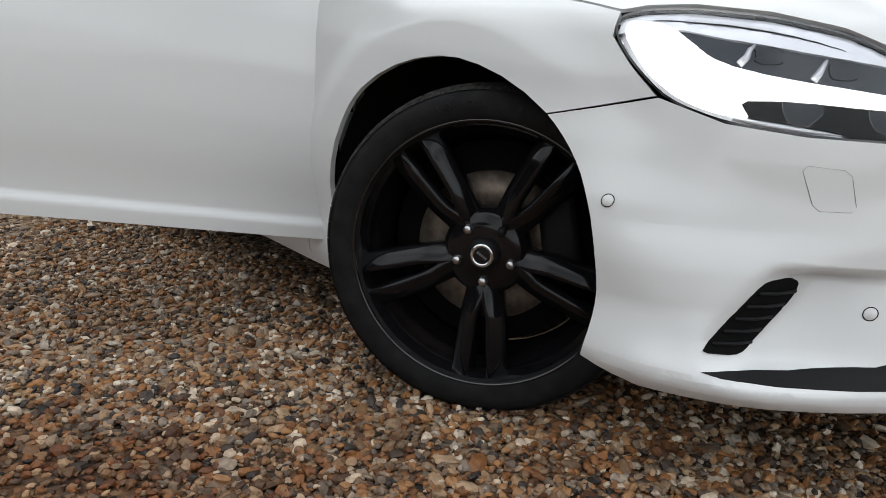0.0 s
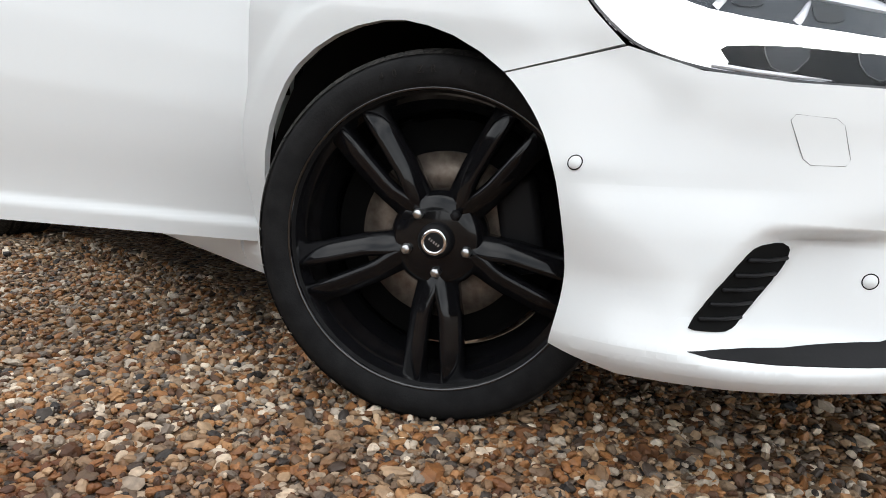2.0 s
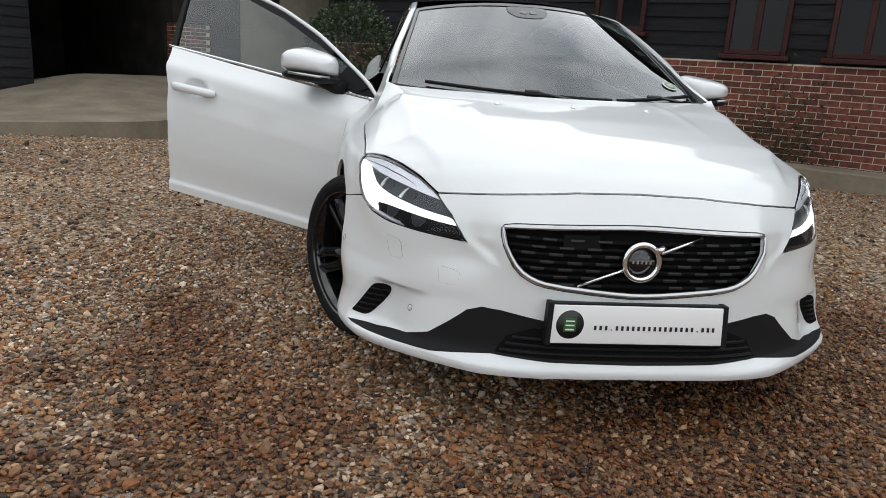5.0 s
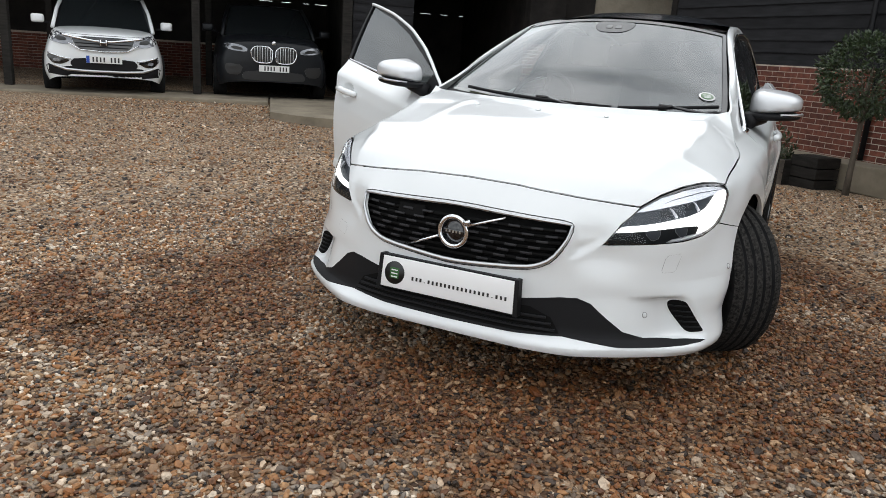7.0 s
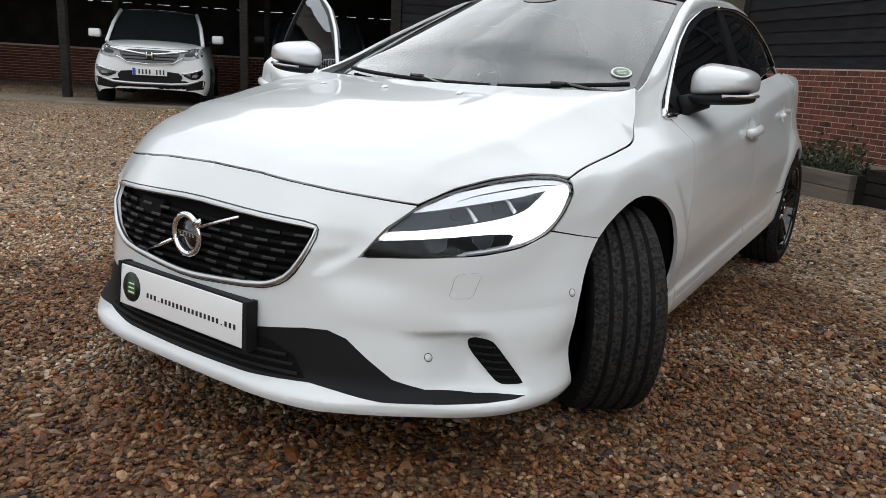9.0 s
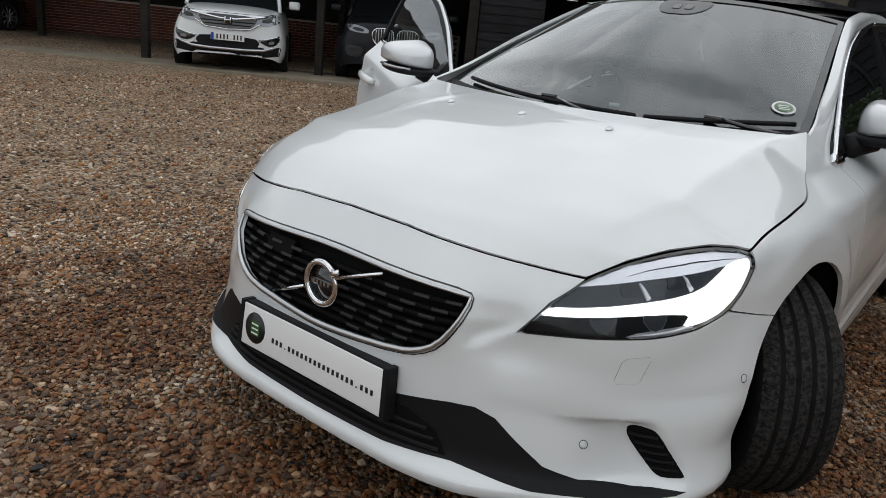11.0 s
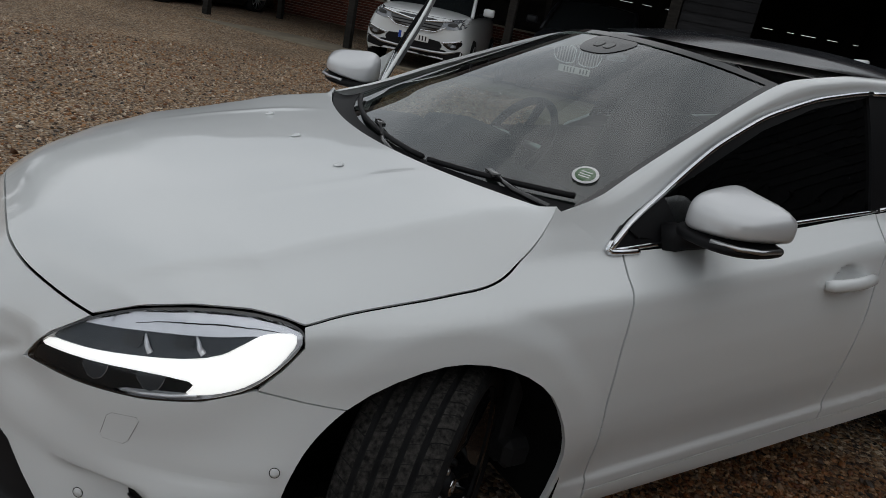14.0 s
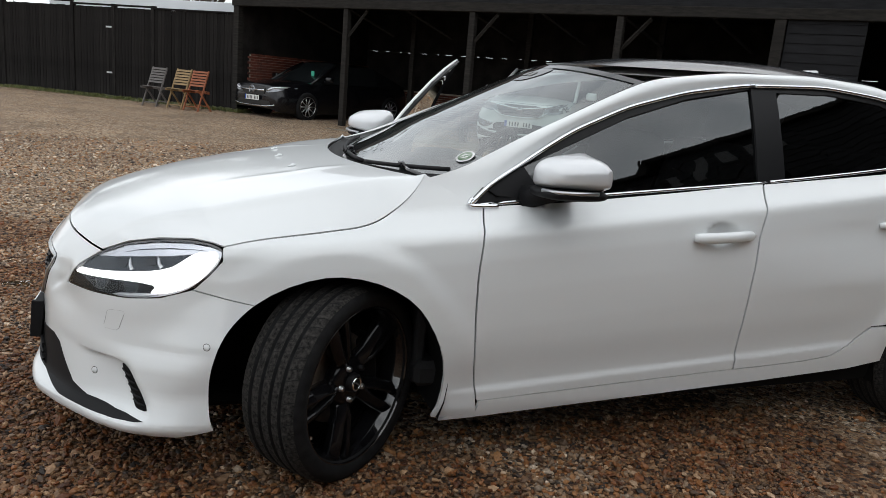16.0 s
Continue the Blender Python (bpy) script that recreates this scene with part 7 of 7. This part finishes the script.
planter = thing("planter", "long weathered sleeper planter with straggly plants", "planter", HOUSE @ pose(-1.75, -0.95, -0.34))
for i in range(2):
    for y in (-0.22, 0.20):
        part("sleeper", box_bm((-0.75, y - 0.05, 0.02 + i * 0.17), (0.62, y + 0.05, 0.185 + i * 0.17), 0.012, 2), grain(material("grey_sleeper", (0.12, 0.10, 0.08), 0.9), 3, (0.075, 0.062, 0.05), (0.16, 0.135, 0.11), 0.008, (0.3, 3, 3)), planter, smooth=False)
for x in (-0.70, 0.57):
    part("end_board", box_bm((x - 0.05, -0.17, 0.02), (x + 0.05, 0.15, 0.355), 0.012, 2), OLD_TIMBER, planter, smooth=False)
part("soil", box_bm((-0.65, -0.17, 0.05), (0.52, 0.15, 0.31)), EARTH, planter, smooth=False)
part("foliage", leaves_bm(900, lambda rng: ((rng.uniform(-0.62, 0.5), rng.uniform(-0.15, 0.14), 0.30 + abs(rng.normal(0, 0.16))), (rng.normal(0, 0.3), rng.normal(0, 0.3), 1)), 0.07, 11), LEAF_DULL, planter, smooth=False)
tub = thing("wooden_tub", "dark square timber plant tub by the wall", "planter", HOUSE @ pose(-0.95, -0.80, -0.34))
for i in range(3):
    part("tub_board", box_bm((-0.2, -0.2, 0.02 + i * 0.14), (0.2, 0.2, 0.15 + i * 0.14), 0.012, 2), OLD_TIMBER, tub, smooth=False)
ivy = tagged(part("wall_creeper", leaves_bm(1100, lambda rng: (HOUSE @ Vector((2.35 + rng.normal(0, 0.42), -0.03 - abs(rng.normal(0, 0.04)), abs(rng.normal(0.35, 0.32)))), HOUSE.to_3x3() @ Vector((rng.normal(0, 0.5), -0.5, 0.8))), 0.05, 21), LEAF_DULL, smooth=False), "thin creeper growing up the brick plinth", "creeper", kind="stuff")
moss = tagged(part("grass_strip", leaves_bm(5000, lambda rng: (FENCE @ Vector((rng.uniform(-9.0, 0.5), -abs(rng.normal(0, 0.28)) - 0.02, 0.0)), (rng.normal(0, 0.4), rng.normal(0, 0.4), 1)), 0.09, 31), leaf_material("grass", (0.04, 0.05, 0.012), (0.12, 0.13, 0.03)), smooth=False), "ragged grass along the fence foot", "grass", kind="stuff")


# ---- gravel: loose stones ----
def stone_material():
    m = material("loose_stone", (0.2, 0.15, 0.1), 0.55, spec=0.4)
    nt = m.node_tree
    n, l, b = nt.nodes, nt.links, nt.nodes["Principled BSDF"]
    geo, ramp, co = n.new("ShaderNodeNewGeometry"), n.new("ShaderNodeValToRGB"), n.new("ShaderNodeTexCoord")
    ramp.color_ramp.interpolation = "LINEAR"
    stops = [(0.0, (0.022, 0.019, 0.018)), (0.07, (0.060, 0.046, 0.036)), (0.17, (0.125, 0.052, 0.021)), (0.33, (0.30, 0.132, 0.045)), (0.47, (0.39, 0.218, 0.10)), (0.58, (0.12, 0.085, 0.060)), (0.72, (0.44, 0.30, 0.18)), (0.83, (0.14, 0.115, 0.095)), (1.0, (0.76, 0.64, 0.50))]
    cr = ramp.color_ramp
    cr.elements[0].position, cr.elements[0].color = stops[0][0], (*stops[0][1], 1)
    cr.elements[1].position, cr.elements[1].color = stops[-1][0], (*stops[-1][1], 1)
    for p, c in stops[1:-1]:
        cr.elements.new(p).color = (*c, 1)
    l.new(geo.outputs["Random Per Island"], ramp.inputs["Fac"])
    fine, big = n.new("ShaderNodeTexNoise"), n.new("ShaderNodeTexNoise")
    fine.inputs["Scale"].default_value, fine.inputs["Detail"].default_value = 90, 3
    big.inputs["Scale"].default_value, big.inputs["Detail"].default_value = 1.3, 4
    for t in (fine, big):
        l.new(co.outputs["Object"], t.inputs["Vector"])
    mr, hs = n.new("ShaderNodeMapRange"), n.new("ShaderNodeHueSaturation")
    mr.inputs["From Min"].default_value, mr.inputs["From Max"].default_value = 0.25, 0.75
    mr.inputs["To Min"].default_value, mr.inputs["To Max"].default_value = 0.7, 1.3
    l.new(fine.outputs["Fac"], mr.inputs["Value"])
    l.new(ramp.outputs["Color"], hs.inputs["Color"])
    l.new(mr.outputs["Result"], hs.inputs["Value"])
    # earth stains in patches
    mr2, mix = n.new("ShaderNodeMapRange"), n.new("ShaderNodeMix")
    mix.data_type, mix.blend_type = "RGBA", "MULTIPLY"
    mr2.inputs["From Min"].default_value, mr2.inputs["From Max"].default_value = 0.48, 0.68
    mr2.inputs["To Max"].default_value = 0.45
    l.new(big.outputs["Fac"], mr2.inputs["Value"])
    l.new(mr2.outputs["Result"], mix.inputs["Factor"])
    l.new(hs.outputs["Color"], mix.inputs["A"])
    mix.inputs["B"].default_value = (0.66, 0.46, 0.30, 1)
    l.new(mix.outputs["Result"], b.inputs["Base Color"])
    return m


# wet stones, with shade beside the car put into their colour too
STONE = damp_shade(stone_material(), (0.52, 0.38, 0.265))


# a shallow puddle between the stones
bm = bmesh.new()
rim = []
for i in range(40):
    a = i * math.tau / 40
    r = 1 + 0.22 * math.sin(3 * a + 0.6) + 0.13 * math.sin(7 * a + 2.0) + 0.07 * math.sin(13 * a)
    x, y = 0.11 * r * math.cos(a), 0.05 * r * math.sin(a)
    rim.append(bm.verts.new((1.32 + x * 0.9 + y * 0.35, -1.42 - x * 0.25 + y, 0)))
for v in rim:
    v.co.z = ground_z(1.32, -1.42) + 0.0125
bm.faces.new(rim)
tagged(part("puddle", bm, pane("puddle_water", (0.82, 0.78, 0.74), 1.33)), "small shallow puddle lying between the stones", "puddle", kind="structure").visible_shadow = False


def ico(sub):
    bm = bmesh.new()
    bmesh.ops.create_icosphere(bm, subdivisions=sub, radius=1.0)
    v = np.array([tuple(p.co) for p in bm.verts])
    bm.verts.index_update()
    f = np.array([[p.index for p in face.verts] for face in bm.faces])
    bm.free()
    return v, f


def stones(name, spots, size, sub, seed, label, smooth=True):
    """Pebbles as one mesh: squashed, turned and dented balls lying on the ground."""
    rng = np.random.RandomState(seed)
    base, tris = ico(sub)
    n, k = len(spots), len(base)
    scale = size * np.exp(rng.normal(0, 0.30, n))[:, None] * np.stack([rng.uniform(0.75, 1.35, n), rng.uniform(0.62, 1.0, n), rng.uniform(0.40, 0.75, n)], 1)
    lump = 1 + 0.2 * np.sin(base[None] @ rng.normal(0, 1.6, (n, 3, 1)) * 1.7 + rng.uniform(0, 6.28, (n, 1, 1))) + rng.normal(0, 0.075, (n, k, 1))
    v = base[None] * lump * scale[:, None]
    yaw, tilt = rng.uniform(0, 6.283, n), rng.normal(0, 0.38, n)
    ct, st = np.cos(tilt)[:, None], np.sin(tilt)[:, None]
    x, z = v[..., 0] * ct + v[..., 2] * st, -v[..., 0] * st + v[..., 2] * ct
    cy, sy = np.cos(yaw)[:, None], np.sin(yaw)[:, None]
    out = np.stack([x * cy - v[..., 1] * sy + spots[:, 0:1], x * sy + v[..., 1] * cy + spots[:, 1:2], z + spots[:, 2:3]], -1).reshape(-1, 3)
    f = (tris[None] + (np.arange(n) * k)[:, None, None]).reshape(-1, 3)
    me = bpy.data.meshes.new(name)
    me.vertices.add(len(out))
    me.vertices.foreach_set("co", out.astype(np.float32).ravel())
    me.loops.add(len(f) * 3)
    me.loops.foreach_set("vertex_index", f.astype(np.int32).ravel())
    me.polygons.add(len(f))
    me.polygons.foreach_set("loop_start", np.arange(0, len(f) * 3, 3, dtype=np.int32))
    me.polygons.foreach_set("use_smooth", np.full(len(f), smooth, dtype=bool))
    me.update(calc_edges=True)
    me.materials.append(STONE)
    return tagged(new(name, me), label, "gravel", kind="stuff")


def scatter(x0, x1, y0, y1, per_m2, seed, keep):
    rng = np.random.RandomState(seed)
    n = int((x1 - x0) * (y1 - y0) * per_m2)
    xy = np.stack([rng.uniform(x0, x1, n), rng.uniform(y0, y1, n)], 1)
    xy = xy[keep(xy[:, 0], xy[:, 1], rng)]
    z = np.array([ground_z(px, py) for px, py in xy]) + rng.uniform(-0.003, 0.009, len(xy))
    return np.concatenate([xy, z[:, None]], 1)


def close_up(x, y):
    return (x > -0.62) & (x < 0.8) & (y > -1.5) & (y < -0.52)


stones("gravel", scatter(-0.62, 0.8, -1.5, -0.52, 8600, 5, lambda x, y, r: x < 9), 0.0080, 2, 6, "wet tan and grey pebbles beside the front wheel", False)
stones("gravel", scatter(-2.6, 3.1, -3.6, 2.6, 4800, 7, lambda x, y, r: ~close_up(x, y) & ~((x < -0.3) & (np.abs(y) < 0.6)) & (np.hypot(x - 0.4, y + 0.3) < 2.1 + 0.7 * r.uniform(0, 1, len(x)))), 0.0089, 1, 8, "wet brown and tan gravel round the car", False)
stones("gravel", scatter(-6.5, 4.5, -9.0, 4.5, 360, 9, lambda x, y, r: (np.hypot(x - 0.4, y + 0.3) > 2.1) & ~((x < -0.3) & (np.abs(y) < 0.6) & (x > -3.2))), 0.0125, 1, 10, "wet brown and tan gravel over the yard", False)
